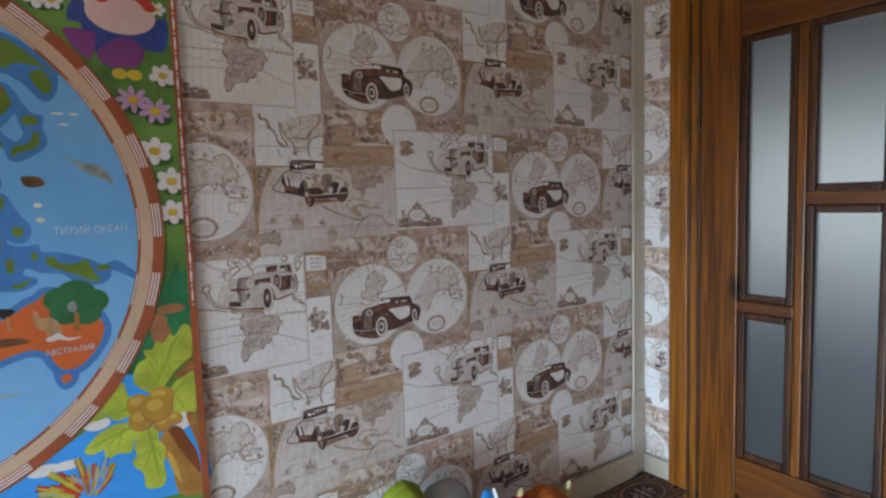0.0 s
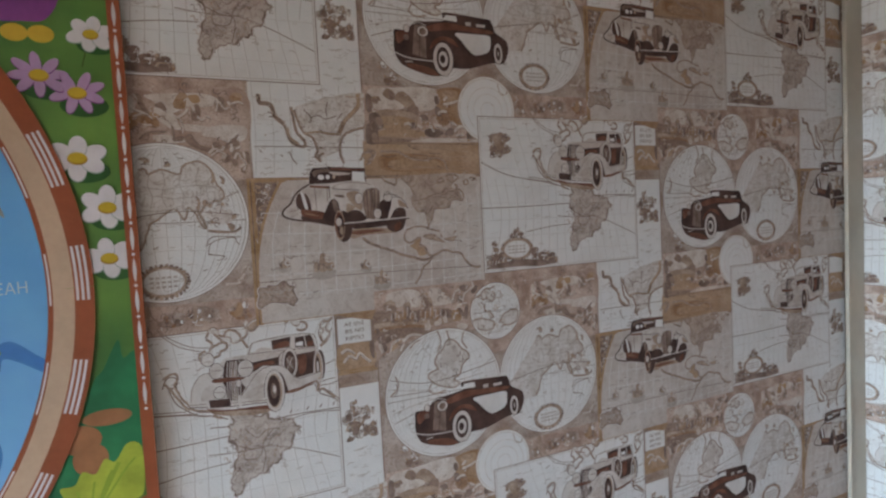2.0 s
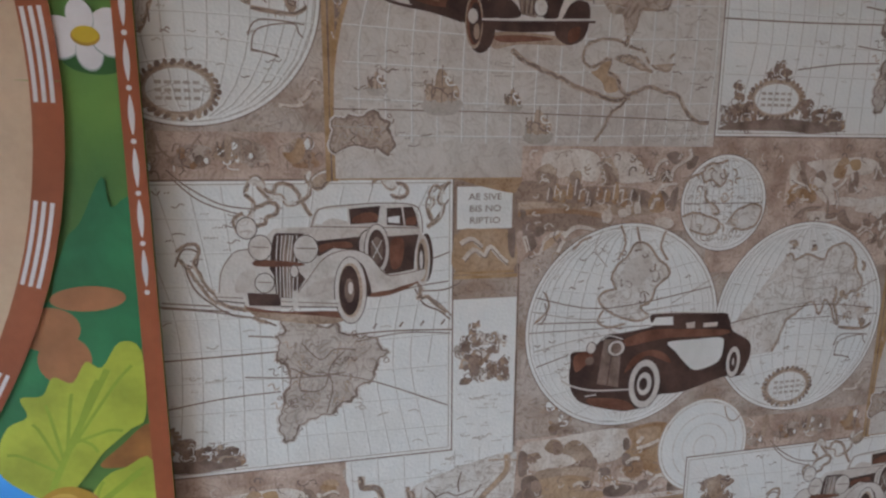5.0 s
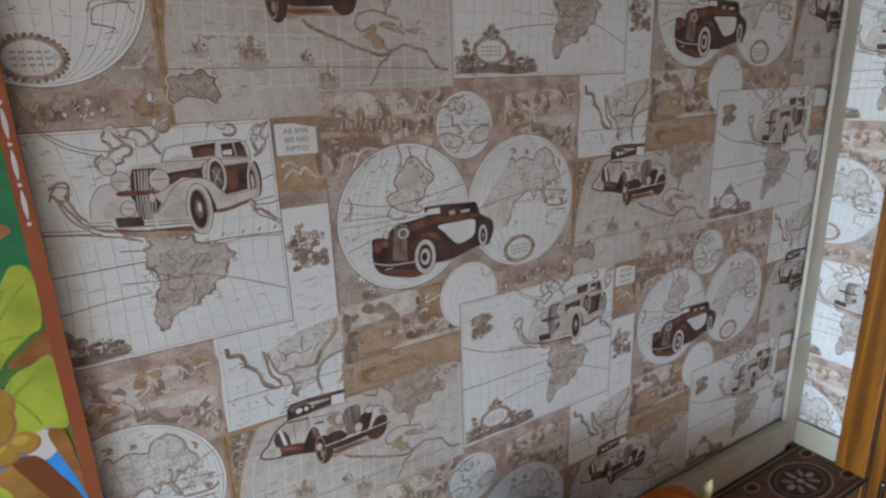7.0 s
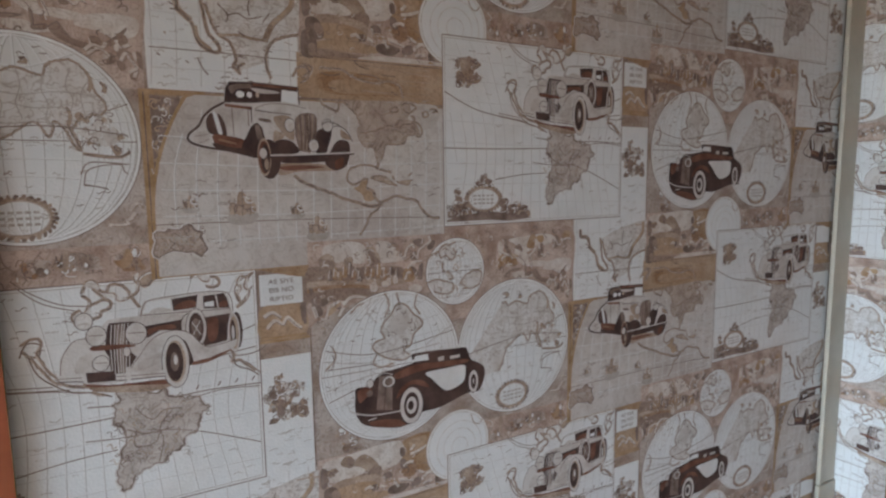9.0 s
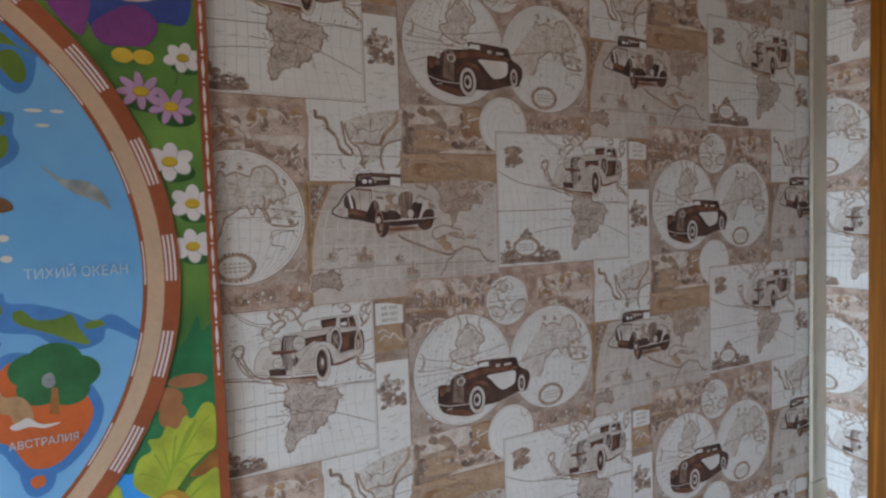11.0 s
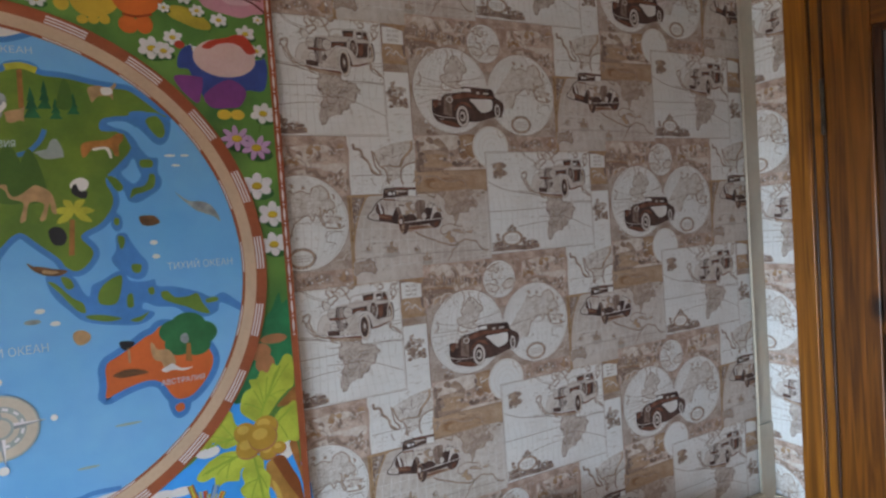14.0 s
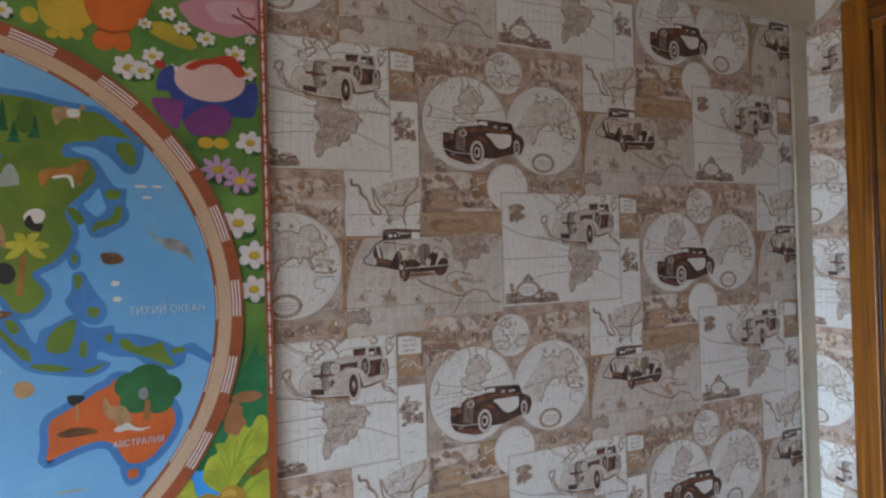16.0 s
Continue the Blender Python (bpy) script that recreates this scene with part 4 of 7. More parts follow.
line(art, "ink", 1.4, [(92, 62), (98, 50), (108, 52), (106, 63), (99, 62), (104, 79), (115, 91), (130, 101), (145, 104), (161, 111)])
line(art, "ink", 1.0, [(94, -2), (113, 15), (143, 26)])
line(art, "ink", 1.0, [(81, 89), (115, 93)])
line(art, "ink", 1.0, [(222, 128), (259, 123), (298, 126)])
line(art, "ink", 1.4, [(269, 87), (276, 100), (288, 106), (298, 114)])
line(art, "ink", 1.2, [(298, 2), (287, 7), (278, 18), (283, 33), (296, 16)])
engraving(art, 13, 55, 17, 60, 52, 231, ("mid", "brown", "tan"), ("tan", "brown", "tanland"))
fill(art, "tan", [(24, 30), (36, 27), (42, 42), (31, 47)])
line(art, "ink", 1.2, [(2, 66), (29, 79), (61, 89), (127, 98)])
line(art, "ink", 1.2, [(-1, 134), (76, 134), (161, 132)])
line(art, "ink", 1.0, [(76, 173), (120, 167), (162, 165)])
# wreath
wreath(art, 58, 198, 26, 16)
for u0, u1, d0, seed in ((4, 15, 190, 61), (13, 26, 180, 62), (22, 34, 200, 63), (84, 97, 198, 64), (96, 112, 203, 65), (110, 129, 209, 66), (44, 72, 172, 67), (52, 64, 166, 68)):
    engraving(art, u0, u1, d0, 222 if seed < 67 else 181, 22, seed, ("mid", "ink", "brown"), ("mid", "brown", "tan"))
ground = ragged([(3, 223), (20, 218), (59, 215), (96, 217), (129, 220), (129, 225), (3, 225)], 0.05, random.Random(9))
fill(art, "mid", ground, smooth=0)
# coasts above the sedan
for run in ([(144, 8), (146, 2), (151, -3), (156, 1), (157, 6), (163, 9), (166, 3), (174, 3), (180, 8), (184, 17), (190, 27)], [(143, 10), (149, 16), (147, 24), (144, 29), (148, 33), (156, 32), (158, 27), (164, 25), (166, 19), (160, 16), (155, 18), (150, 20)], [(180, 17), (188, 12), (190, 4), (187, -3), (191, -6)], [(194, 7), (191, 0), (196, -5), (203, -7), (204, -1), (199, 5), (194, 7)]):
    shoreline(art, run, 71, 1.8)
    fill(art, "landlight", run[1:5])
for run in ([(237, 2), (242, -2), (247, 5), (252, 7), (255, 3), (262, 5), (263, 11), (257, 14), (251, 12)], [(291, 8), (285, 5), (281, 12), (284, 18), (280, 24), (283, 33), (279, 38)], [(297, 2), (292, 7), (288, 16), (292, 22), (289, 30), (282, 36)], [(141, 24), (135, 28), (137, 37), (142, 36)], [(153, 5), (160, 13), (168, 11), (173, 18), (180, 17)]):
    shoreline(art, run, 71, 1.8)
    fill(art, "landlight", run[1:5])
fill(art, "tan", [(194, 5), (192, 0), (197, -4), (202, -5), (203, -1), (198, 4)])
shoreline(art, [(94, 51), (99, 47), (107, 46), (109, 52), (105, 60), (108, 68), (112, 77), (119, 86), (120, 91), (116, 89), (110, 80), (104, 70), (99, 62), (94, 56)], 72, 1.4)
shoreline(art, [(119, 89), (127, 94), (139, 97), (149, 99), (146, 104), (154, 108)], 73, 2.0)
shoreline(art, [(269, 79), (274, 88), (271, 95), (279, 94), (285, 100), (295, 108)], 74, 1.8)
for run in ([(91, -8), (104, 4), (126, 17), (149, 21)], [(270, 66), (286, 62), (297, 58)], [(81, 93), (112, 97), (146, 104)], [(260, 87), (279, 84), (296, 82)]):
    line(art, "ink", 1.0, run)
for k, wide in ((688, 8), (720, 8), (746, 8), (772, 7)):
    line(art, "ink", 1.4, [(235 + (k - 688) * 0.66, 118), (235 + (k - 688) * 0.66 + 3, 114)], smooth=0)
# beside the tablet
fill(art, "amber", [(303, -5), (353, -4), (353, 8), (345, 11), (303, 0)])
fill(art, "ochre", [(304, 43), (322, 40), (349, 44), (350, 76), (302, 74)])
for run in ([(309, 65), (317, 57), (326, 62), (331, 55), (339, 63), (346, 69)], [(306, 52), (315, 48), (324, 55)]):
    line(art, "mist", 4.0, run)
    line(art, "mid", 1.0, [(u + 1, d + 2) for u, d in run])
fill(art, "mid", [(346, 42), (352, 42), (352, 64), (347, 60)])
line(art, "gold", 2.2, [(301, 76), (352, 76)], smooth=0)
# sedan
fill(art, "sedan", [(120, 88), (122, 69), (127, 59), (134, 52), (144, 50), (145, 44), (156, 42), (162, 36), (170, 35), (188, 35), (194, 21), (204, 20), (246, 19), (268, 20), (272, 27), (274, 42), (279, 50), (281, 64), (277, 79), (271, 82), (249, 88), (232, 89), (229, 99), (222, 107), (215, 110), (209, 105), (207, 99), (166, 98), (143, 96), (123, 90)], smooth=0)
fill(art, "tan", [(138, 93), (154, 100), (206, 103), (215, 109), (194, 112), (150, 104)])
fill(art, "rust", [(141, 95), (166, 100), (206, 102), (213, 108), (186, 104), (146, 99)])
fill(art, "rust", [(233, 88), (249, 87), (271, 80), (268, 84), (249, 91), (233, 92)])
fill(art, "cream", [(192, 33), (196, 22), (217, 21), (217, 34)], smooth=0)
fill(art, "grey", [(198, 33), (206, 29), (217, 32), (217, 34)])
line(art, "mid", 0.9, [(190, 35), (196, 22), (219, 19), (246, 18), (268, 20), (274, 28), (275, 42)])
fill(art, "dark", [(218, 22), (242, 20), (240, 33), (219, 34)], smooth=0)
fill(art, "rust", [(221, 29), (230, 25), (239, 26), (239, 32), (222, 33)])
fill(art, "dark", [(247, 22), (267, 21), (270, 27), (272, 37), (247, 35)], smooth=0)
fill(art, "cream", [(248, 29), (257, 28), (257, 34), (248, 33)], smooth=0)
line(art, "sedan", 1.4, [(259, 21), (261, 36)])
fill(art, "rust", [(263, 30), (269, 29), (270, 35), (262, 35)])
line(art, "mid", 0.9, [(189, 35), (220, 36), (273, 38)])
fill(art, "grey", [(168, 36), (220, 37), (243, 38), (237, 42), (220, 44), (192, 45)])
fill(art, "dark", [(192, 46), (220, 44), (232, 43), (227, 58), (220, 54), (206, 52), (195, 58), (192, 56)], smooth=0)
fill(art, "rust", [(196, 49), (216, 47), (220, 52), (204, 52), (196, 55)])
fill(art, "dark", [(161, 42), (163, 39), (184, 40), (179, 51), (179, 69), (184, 75), (177, 86), (174, 93), (162, 92), (161, 72), (158, 66)], smooth=0)
fill(art, "mid", [(168, 41), (176, 41), (174, 89), (167, 88)], smooth=0)
line(art, "sedan", 0.8, [(165, 41), (163, 62), (163, 89)])
line(art, "sedan", 0.8, [(168, 41), (166, 62), (165, 89)])
line(art, "sedan", 0.8, [(171, 41), (168, 62), (168, 90)])
line(art, "sedan", 0.8, [(174, 41), (171, 63), (170, 90)])
line(art, "sedan", 0.8, [(176, 41), (173, 63), (172, 90)])
line(art, "sedan", 0.8, [(179, 41), (176, 63), (174, 90)])
line(art, "sedan", 0.8, [(182, 42), (179, 63), (177, 90)])
line(art, "sedan", 2.3, [(159, 49), (161, 41), (165, 37), (172, 36)])
fill(art, "rust", [(150, 59), (179, 62), (181, 65), (149, 64)])
fill(art, "dark", [(247, 44), (272, 43), (269, 57), (268, 71), (257, 73), (246, 74), (243, 69)], smooth=0)
fill(art, "rust", [(250, 48), (260, 47), (258, 67), (250, 69)])
oval(art, "dark", 278, 62, 5.6, 19.6)
oval(art, "sedan", 275, 64, 6.1, 20.6)
oval(art, "tan", 275, 64, 4.7, 17.6)
oval(art, "dark", 274, 64, 2.8, 13.7)
oval(art, "sedan", 274, 64, 1.4, 7.8)
oval(art, "grey", 232, 50, 6.6, 12.7)
line(art, "dark", 0.9, [(223, 54), (227, 42), (232, 38)])
lamp(art, 239, 54, 9.4, 19.6)
oval(art, "dark", 239, 54, 7.0, 15.7)
oval(art, "mid", 239, 55, 4.7, 10.8)
line(art, "sedan", 0.7, [(235, 47), (243, 62)])
line(art, "sedan", 0.7, [(243, 47), (235, 62)])
fill(art, "sedan", [(177, 87), (187, 74), (197, 61), (208, 55), (222, 54), (233, 59), (241, 69), (248, 75), (262, 74), (276, 71), (277, 76), (271, 81), (249, 86), (233, 88), (231, 76), (227, 66), (220, 63), (213, 67), (210, 78), (209, 93), (178, 90)])
fill(art, "grey", [(178, 87), (195, 76), (209, 76), (209, 92), (179, 89)])
line(art, "mid", 0.8, [(177, 87), (187, 74), (197, 61), (208, 55), (222, 54), (233, 59), (241, 69), (248, 75), (262, 74), (276, 71)])
fill(art, "dark", [(216, 64), (221, 62), (228, 66), (232, 77), (234, 89), (227, 92), (229, 79), (224, 69)])
lamp(art, 218, 86, 12.2, 26.5)
oval(art, "tan", 218, 86, 9.4, 22.1)
oval(art, "dark", 217, 86, 8.0, 20.1)
oval(art, "mid", 217, 86, 3.8, 9.8)
oval(art, "sedan", 218, 84, 1.9, 4.9)
line(art, "mid", 0.8, [(121, 86), (123, 69), (128, 59), (135, 52), (145, 51)])
fill(art, "grey", [(136, 70), (147, 67), (148, 84), (133, 84)])
fill(art, "dark", [(141, 84), (164, 86), (166, 96), (142, 94)], smooth=0)
fill(art, "sedan", [(118, 83), (139, 84), (139, 92), (120, 88)], smooth=0)
fill(art, "sedan", [(165, 89), (208, 93), (208, 99), (165, 96)], smooth=0)
line(art, "mid", 0.8, [(118, 86), (138, 88)])
line(art, "mid", 0.8, [(165, 92), (208, 96)])
line(art, "dark", 0.9, [(120, 89), (139, 92)])
line(art, "dark", 0.9, [(165, 96), (208, 99)])
fill(art, "sedan", [(174, 84), (178, 84), (178, 98), (174, 98)], smooth=0)
lamp(art, 152, 50, 8.0, 9.3)
oval(art, "sedan", 152, 50, 6.1, 7.3)
line(art, "mid", 0.8, [(146, 49), (158, 50)])
lamp(art, 185, 52, 8.9, 10.3)
oval(art, "sedan", 185, 52, 7.0, 8.3)
line(art, "mid", 0.9, [(178, 51), (193, 52)])
lamp(art, 154, 77, 6.6, 7.3)
line(art, "mid", 0.8, [(149, 76), (159, 77)])
lamp(art, 143, 35, 7.0, 7.8)
oval(art, "landlight", 143, 35, 5.2, 5.9)
lamp(art, 176, 69, 2.8, 4.4)

# panel with the large arc
rect(art, "gold", 202, 211, 350, 531)
rect(art, "gold", 202, 260, 349, 354)
rect(art, "ink", 205.5, 206.8, 352, 531)
fill(art, "mid", [(212, 356), (254, 356), (236, 378), (224, 404), (215, 436), (212, 440)], smooth=0)
rng = random.Random(31)
for _ in range(46):
    d = 358 + 72 * rng.random() ** 1.7
    u = 214 + rng.random() * max(2, 34 * (1 - (d - 356) / 80) ** 1.5)
    a, r, turn = rng.uniform(0, 6.3), rng.uniform(1.5, 3.5), rng.choice((-1.1, 1.1))
    line(art, rng.choice(("tan", "landlight", "ochre")), rng.uniform(0.7, 1.2), [(u + r * i * 0.5 * math.cos(a + turn * i), d + r * i * 0.5 * math.sin(a + turn * i)) for i in range(5)])
BIG = [(434 + 225 * math.cos(a), 475 + 225 * math.sin(a)) for a in (radians(180 + 144.5 * i / 40 - 0.4) for i in range(41))]
BIG = [(min(u, 529), max(d, 352)) for u, d in BIG if d < 478]
art.add("gold", [(u - 3, d - 1) for u, d in BIG] + [(529, 504), (356, 504), (356, 530), (208, 530)])
art.add("grey", BIG + [(529, 504), (356, 504), (356, 529), (209, 529)])
for k in range(16):
    painted_relief(art, 0.65, [(238 + k * 19, 390 if k < 1 else 366), (228 + k * 19.8, 430), (228 + k * 19.5, 502)])
for k in range(5):
    painted_relief(art, 0.55, [(216, 392 + k * 26), (350, 397 + k * 25), (528, 390 + k * 26)])
jotted(art, 216, 300, 430, 505, 34, 73, "ink")
jotted(art, 300, 420, 440, 500, 20, 74)
jotted(art, 470, 528, 380, 500, 24, 75, "ink")
for k in range(16):
    rng = random.Random(50 + k)
    u, d = rng.uniform(215, 340), rng.uniform(440, 500)
    rect(art, "faint", u, u + rng.uniform(4, 14), d, d + 1.2)
# north american panel
fill(art, "tanland", [(405, -180), (448, -183), (491, -184), (493, -177), (486, -170), (482, -164), (489, -161), (496, -155), (497, -146), (487, -146), (480, -144), (476, -136), (462, -134), (454, -134), (451, -128), (448, -119), (442, -113), (439, -120), (437, -129), (428, -129), (420, -138), (418, -150), (422, -156), (419, -165), (410, -172)])
fill(art, "grey", [(486, -180), (498, -182), (519, -181), (524, -172), (518, -158), (498, -151), (493, -162), (489, -168)])
for run in ([(421, -156), (419, -165), (410, -174), (403, -180)], [(497, -146), (487, -146), (480, -144), (476, -136), (462, -134), (454, -134), (451, -128), (448, -119), (443, -111), (440, -107)], [(423, -145), (438, -148), (453, -154), (467, -154), (478, -157), (490, -158)], [(458, -172), (465, -177), (470, -173), (464, -170), (458, -172)], [(473, -179), (481, -181), (490, -180), (493, -176), (484, -171), (476, -174)]):
    shoreline(art, run, 51, 1.5)
for run in ([(490, -161), (498, -157), (500, -147), (493, -144), (491, -153)], [(465, -154), (469, -149), (476, -147), (481, -152), (487, -150)], [(501, -171), (506, -174), (509, -169), (503, -167), (501, -171)], [(511, -176), (519, -177), (521, -174), (515, -173)], [(486, -168), (491, -164), (487, -159)], [(377, -181), (381, -175), (389, -171), (396, -169), (398, -175), (395, -181)]):
    shoreline(art, run, 51, 1.5)
shoreline(art, [(443, -111), (442, -106), (437, -109), (427, -110), (418, -109), (409, -105), (405, -98), (406, -92), (412, -88), (420, -91), (425, -95), (429, -93), (426, -86)], 52, 1.5)
fill(art, "ochre", [(417, -86), (423, -92), (429, -93), (427, -84), (434, -82), (437, -71), (426, -69), (422, -77), (412, -84)])
shoreline(art, [(345, -99), (350, -95), (356, -91), (370, -85), (384, -80), (398, -73), (412, -69), (424, -65), (436, -63), (445, -65)], 53, 3.0)
shoreline(art, [(427, -84), (435, -81), (438, -73), (444, -68), (451, -69), (460, -73), (468, -74), (476, -71), (488, -69), (494, -65), (498, -58), (506, -50), (514, -46), (522, -46)], 54, 2.4)
shoreline(art, [(445, -65), (438, -57), (431, -52), (427, -44), (423, -37), (418, -31)], 55, 1.8)
for run in ([(433, -96), (442, -98), (452, -96), (460, -90), (466, -86), (457, -88), (448, -91), (439, -93), (433, -96)], [(444, -105), (453, -103), (459, -101)], [(466, -91), (474, -88), (481, -87), (484, -93)], [(460, -98), (463, -93)], [(481, -98), (486, -101)]):
    fill(art, "tan", run)
    shoreline(art, run, 56, 1.2)
for k in range(9):
    line(art, "faint", 0.8, [(448 + 8 * k, -52 + (k * 7) % 12), (452 + 8 * k, -46 + (k * 5) % 14), (449 + 8 * k, -36 + (k * 3) % 8)])
jotted(art, 440, 520, -58, -30, 26, 57)
jotted(art, 430, 515, -190, -80, 34, 58)
line(art, "ink", 0.9, [(208, -52), (282, -52), (374, -51), (523, -47)])
coast(art, "tanland", [(210, -46), (223, -47), (250, -43), (254, -26), (249, -18), (209, -20)])
# ships and a bird printed on the sea
for k, spot in ((1.0, [(290, -66)]), (0.5, [(347, -61)]), (0.8, [(369, -41)]), (0.5, [(241, -71)])):
    u, d = spot[0]
    fill(art, "faint", [(u - 15 * k, d + 8 * k), (u + 15 * k, d + 6 * k), (u + 11 * k, d + 16 * k), (u - 9 * k, d + 17 * k)])
    for du, h in ((-8, 18), (0, 28), (8, 20)):
        fill(art, "tan", [(u + (du - 5) * k, d + 6 * k), (u + (du - 3) * k, d - (h - 12) * k), (u + (du + 5) * k, d - (h - 16) * k), (u + (du + 5) * k, d + 5 * k)])
        line(art, "mid", 0.8, [(u + du * k, d + 8 * k), (u + (du + 1) * k, d - (h - 8) * k)])
    curls(art, u - 13 * k, u + 13 * k, d - 14 * k, d + 14 * k, int(12 * k), 60, ("mid", "faint", "cream"))
# mexican sheet
for k in range(7):
    painted_relief(art, 0.7, [(214 + k * 22, 230), (216 + k * 21.5, 290), (213 + k * 22, 344)])
for k in range(4):
    painted_relief(art, 0.6, [(213, 250 + k * 26), (280, 252 + k * 25), (354, 249 + k * 26)])
fill(art, "landlight", [(u, d + 530) for u, d in [(266, -269), (277, -274), (306, -283), (347, -292), (359, -291), (357, -250), (335, -241), (324, -233), (320, -214), (294, -204), (287, -208), (291, -218), (290, -230), (278, -237), (272, -248)]], smooth=0)
for width, run in ((4.2, [(223, -284), (224, -274), (233, -273), (238, -269), (241, -258), (247, -252), (252, -248)]), (2.4, [(252, -248), (255, -238), (257, -230), (263, -223), (274, -220), (277, -224), (273, -231), (267, -238), (265, -247), (263, -259), (262, -269)]), (2.0, [(265, -265), (269, -254), (272, -245), (277, -237), (286, -232), (290, -224), (292, -214), (289, -208), (295, -201)]), (2.0, [(295, -201), (294, -208), (300, -212)]), (2.2, [(357, -246), (344, -243), (332, -238), (325, -231), (322, -222), (322, -209), (326, -199)]), (1.4, [(349, -203), (354, -212), (362, -214), (365, -208), (359, -202)])):
    shoreline(art, [(u, d + 530) for u, d in run], 61, width)
for ink, width, run in (("tan", 6, [(350, -290), (350, -275), (341, -264), (331, -255), (325, -245), (321, -235)]), ("ochre", 3, [(349, -289), (349, -275), (339, -263), (329, -253)]), ("tan", 3, [(277, -237), (295, -239), (308, -237), (322, -236)]), ("tan", 3, [(256, -244), (258, -232), (269, -223)]), ("tan", 2, [(333, -286), (347, -285), (359, -283)])):
    line(art, ink, width, [(u, d + 530) for u, d in run])
for run in ([(233, -263), (237, -261)], [(234, -257), (239, -257)], [(245, -210), (248, -208)], [(220, -215), (223, -213)], [(277, -267), (286, -258), (284, -250)], [(295, -243), (301, -239)], [(271, -243), (278, -246)], [(286, -257), (296, -260), (305, -256), (320, -260)], [(309, -278), (306, -268), (307, -259)], [(327, -264), (320, -254)], [(256, -214), (260, -204), (265, -198)]):
    line(art, "ink", 1.3, [(u, d + 530) for u, d in run])
jotted(art, 270, 352, 236, 300, 70, 78)
jotted(art, 270, 330, 300, 344, 30, 80, "ink")
jotted(art, 214, 262, 236, 344, 24, 79)
line(art, "ink", 0.9, [(214, 310), (278, 310), (355, 311)])
# roadster
fill(art, "sedan", [(243, -136), (245, -142), (256, -155), (268, -166), (279, -172), (278, -186), (282, -192), (309, -194), (351, -191), (352, -174), (362, -171), (371, -165), (373, -158), (392, -154), (404, -147), (411, -140), (410, -134), (406, -132), (408, -121), (403, -108), (392, -105), (381, -110), (380, -116), (330, -116), (328, -105), (321, -99), (312, -99), (308, -110), (306, -118), (282, -123), (257, -127), (248, -130)], smooth=0)
fill(art, "dark", [(278, -172), (280, -187), (284, -193), (307, -194), (353, -192), (352, -187), (336, -188), (336, -176), (305, -173)], smooth=0)
fill(art, "rust", [(307, -193), (353, -191), (352, -189), (307, -190)], smooth=0)
fill(art, "mid", [(284, -189), (303, -192), (305, -188), (292, -186), (286, -181)])
oval(art, "cream", 294, -181, 4.2, 3.4)
oval(art, "cream", 303, -181, 2.8, 2.9)
oval(art, "tan", 311, -181, 1.9, 2.5)
fill(art, "grey", [(306, -188), (331, -186), (332, -184), (314, -183), (308, -185)])
fill(art, "cream", [(336, -188), (352, -187), (353, -174), (335, -176)], smooth=0)
line(art, "dark", 1.2, [(353, -192), (354, -174)])
fill(art, "sedan", [(285, -173), (301, -171), (301, -169), (285, -170)], smooth=0)
fill(art, "rust", [(278, -171), (305, -169), (305, -166), (279, -168)], smooth=0)
fill(art, "grey", [(247, -141), (262, -142), (263, -131), (250, -132)])
line(art, "mid", 0.6, [(249, -138), (262, -140)])
line(art, "mid", 0.6, [(252, -131), (262, -135)])
line(art, "dark", 2.3, [(278, -172), (266, -165), (258, -157), (253, -148), (244, -140), (243, -134), (249, -130), (261, -127), (282, -124), (306, -118)])
fill(art, "dark", [(262, -158), (266, -161), (269, -151), (271, -141), (268, -140), (262, -142), (260, -151)])
fill(art, "dark", [(271, -160), (274, -159), (278, -150), (279, -138), (274, -141), (273, -152)])
fill(art, "cream", [(267, -161), (270, -160), (275, -142), (271, -142)])
fill(art, "rust", [(266, -140), (281, -139), (296, -135), (293, -127), (280, -127), (268, -131)])
fill(art, "dark", [(266, -132), (280, -128), (293, -127), (308, -126), (308, -117), (285, -123), (268, -127)])
fill(art, "russet", [(272, -136), (287, -132), (286, -131), (272, -134)])
line(art, "mid", 0.8, [(285, -168), (286, -137)])
line(art, "mid", 1.2, [(301, -167), (301, -150)])
line(art, "dark", 1.2, [(304, -169), (304, -153)])
line(art, "dark", 1.0, [(308, -166), (326, -164), (345, -163)])
fill(art, "grey", [(309, -162), (344, -161), (346, -137), (331, -141), (324, -150), (309, -154)])
fill(art, "tan", [(326, -159), (344, -160), (347, -137), (336, -142)])
fill(art, "mid", [(311, -158), (322, -157), (323, -154), (313, -155)])
line(art, "mid", 0.7, [(307, -167), (322, -173), (344, -173), (361, -170)])
fill(art, "dark", [(293, -127), (299, -141), (304, -150), (310, -153), (314, -149), (316, -140), (319, -133), (328, -130), (329, -120), (308, -117), (304, -122)])
fill(art, "mid", [(307, -150), (311, -150), (314, -141), (314, -135), (309, -136)])
fill(art, "sedan", [(310, -154), (317, -154), (327, -149), (337, -141), (330, -135), (324, -135), (318, -139), (315, -147)])
fill(art, "tan", [(327, -146), (337, -141), (331, -135), (325, -135)])
fill(art, "dark", [(325, -133), (338, -137), (348, -132), (351, -123), (330, -122)])
fill(art, "dark", [(330, -119), (380, -120), (382, -114), (336, -112)])
fill(art, "tan", [(328, -110), (353, -112), (382, -110), (394, -104), (352, -103), (331, -99)])
fill(art, "rust", [(331, -108), (353, -110), (379, -108), (366, -106), (338, -104)])
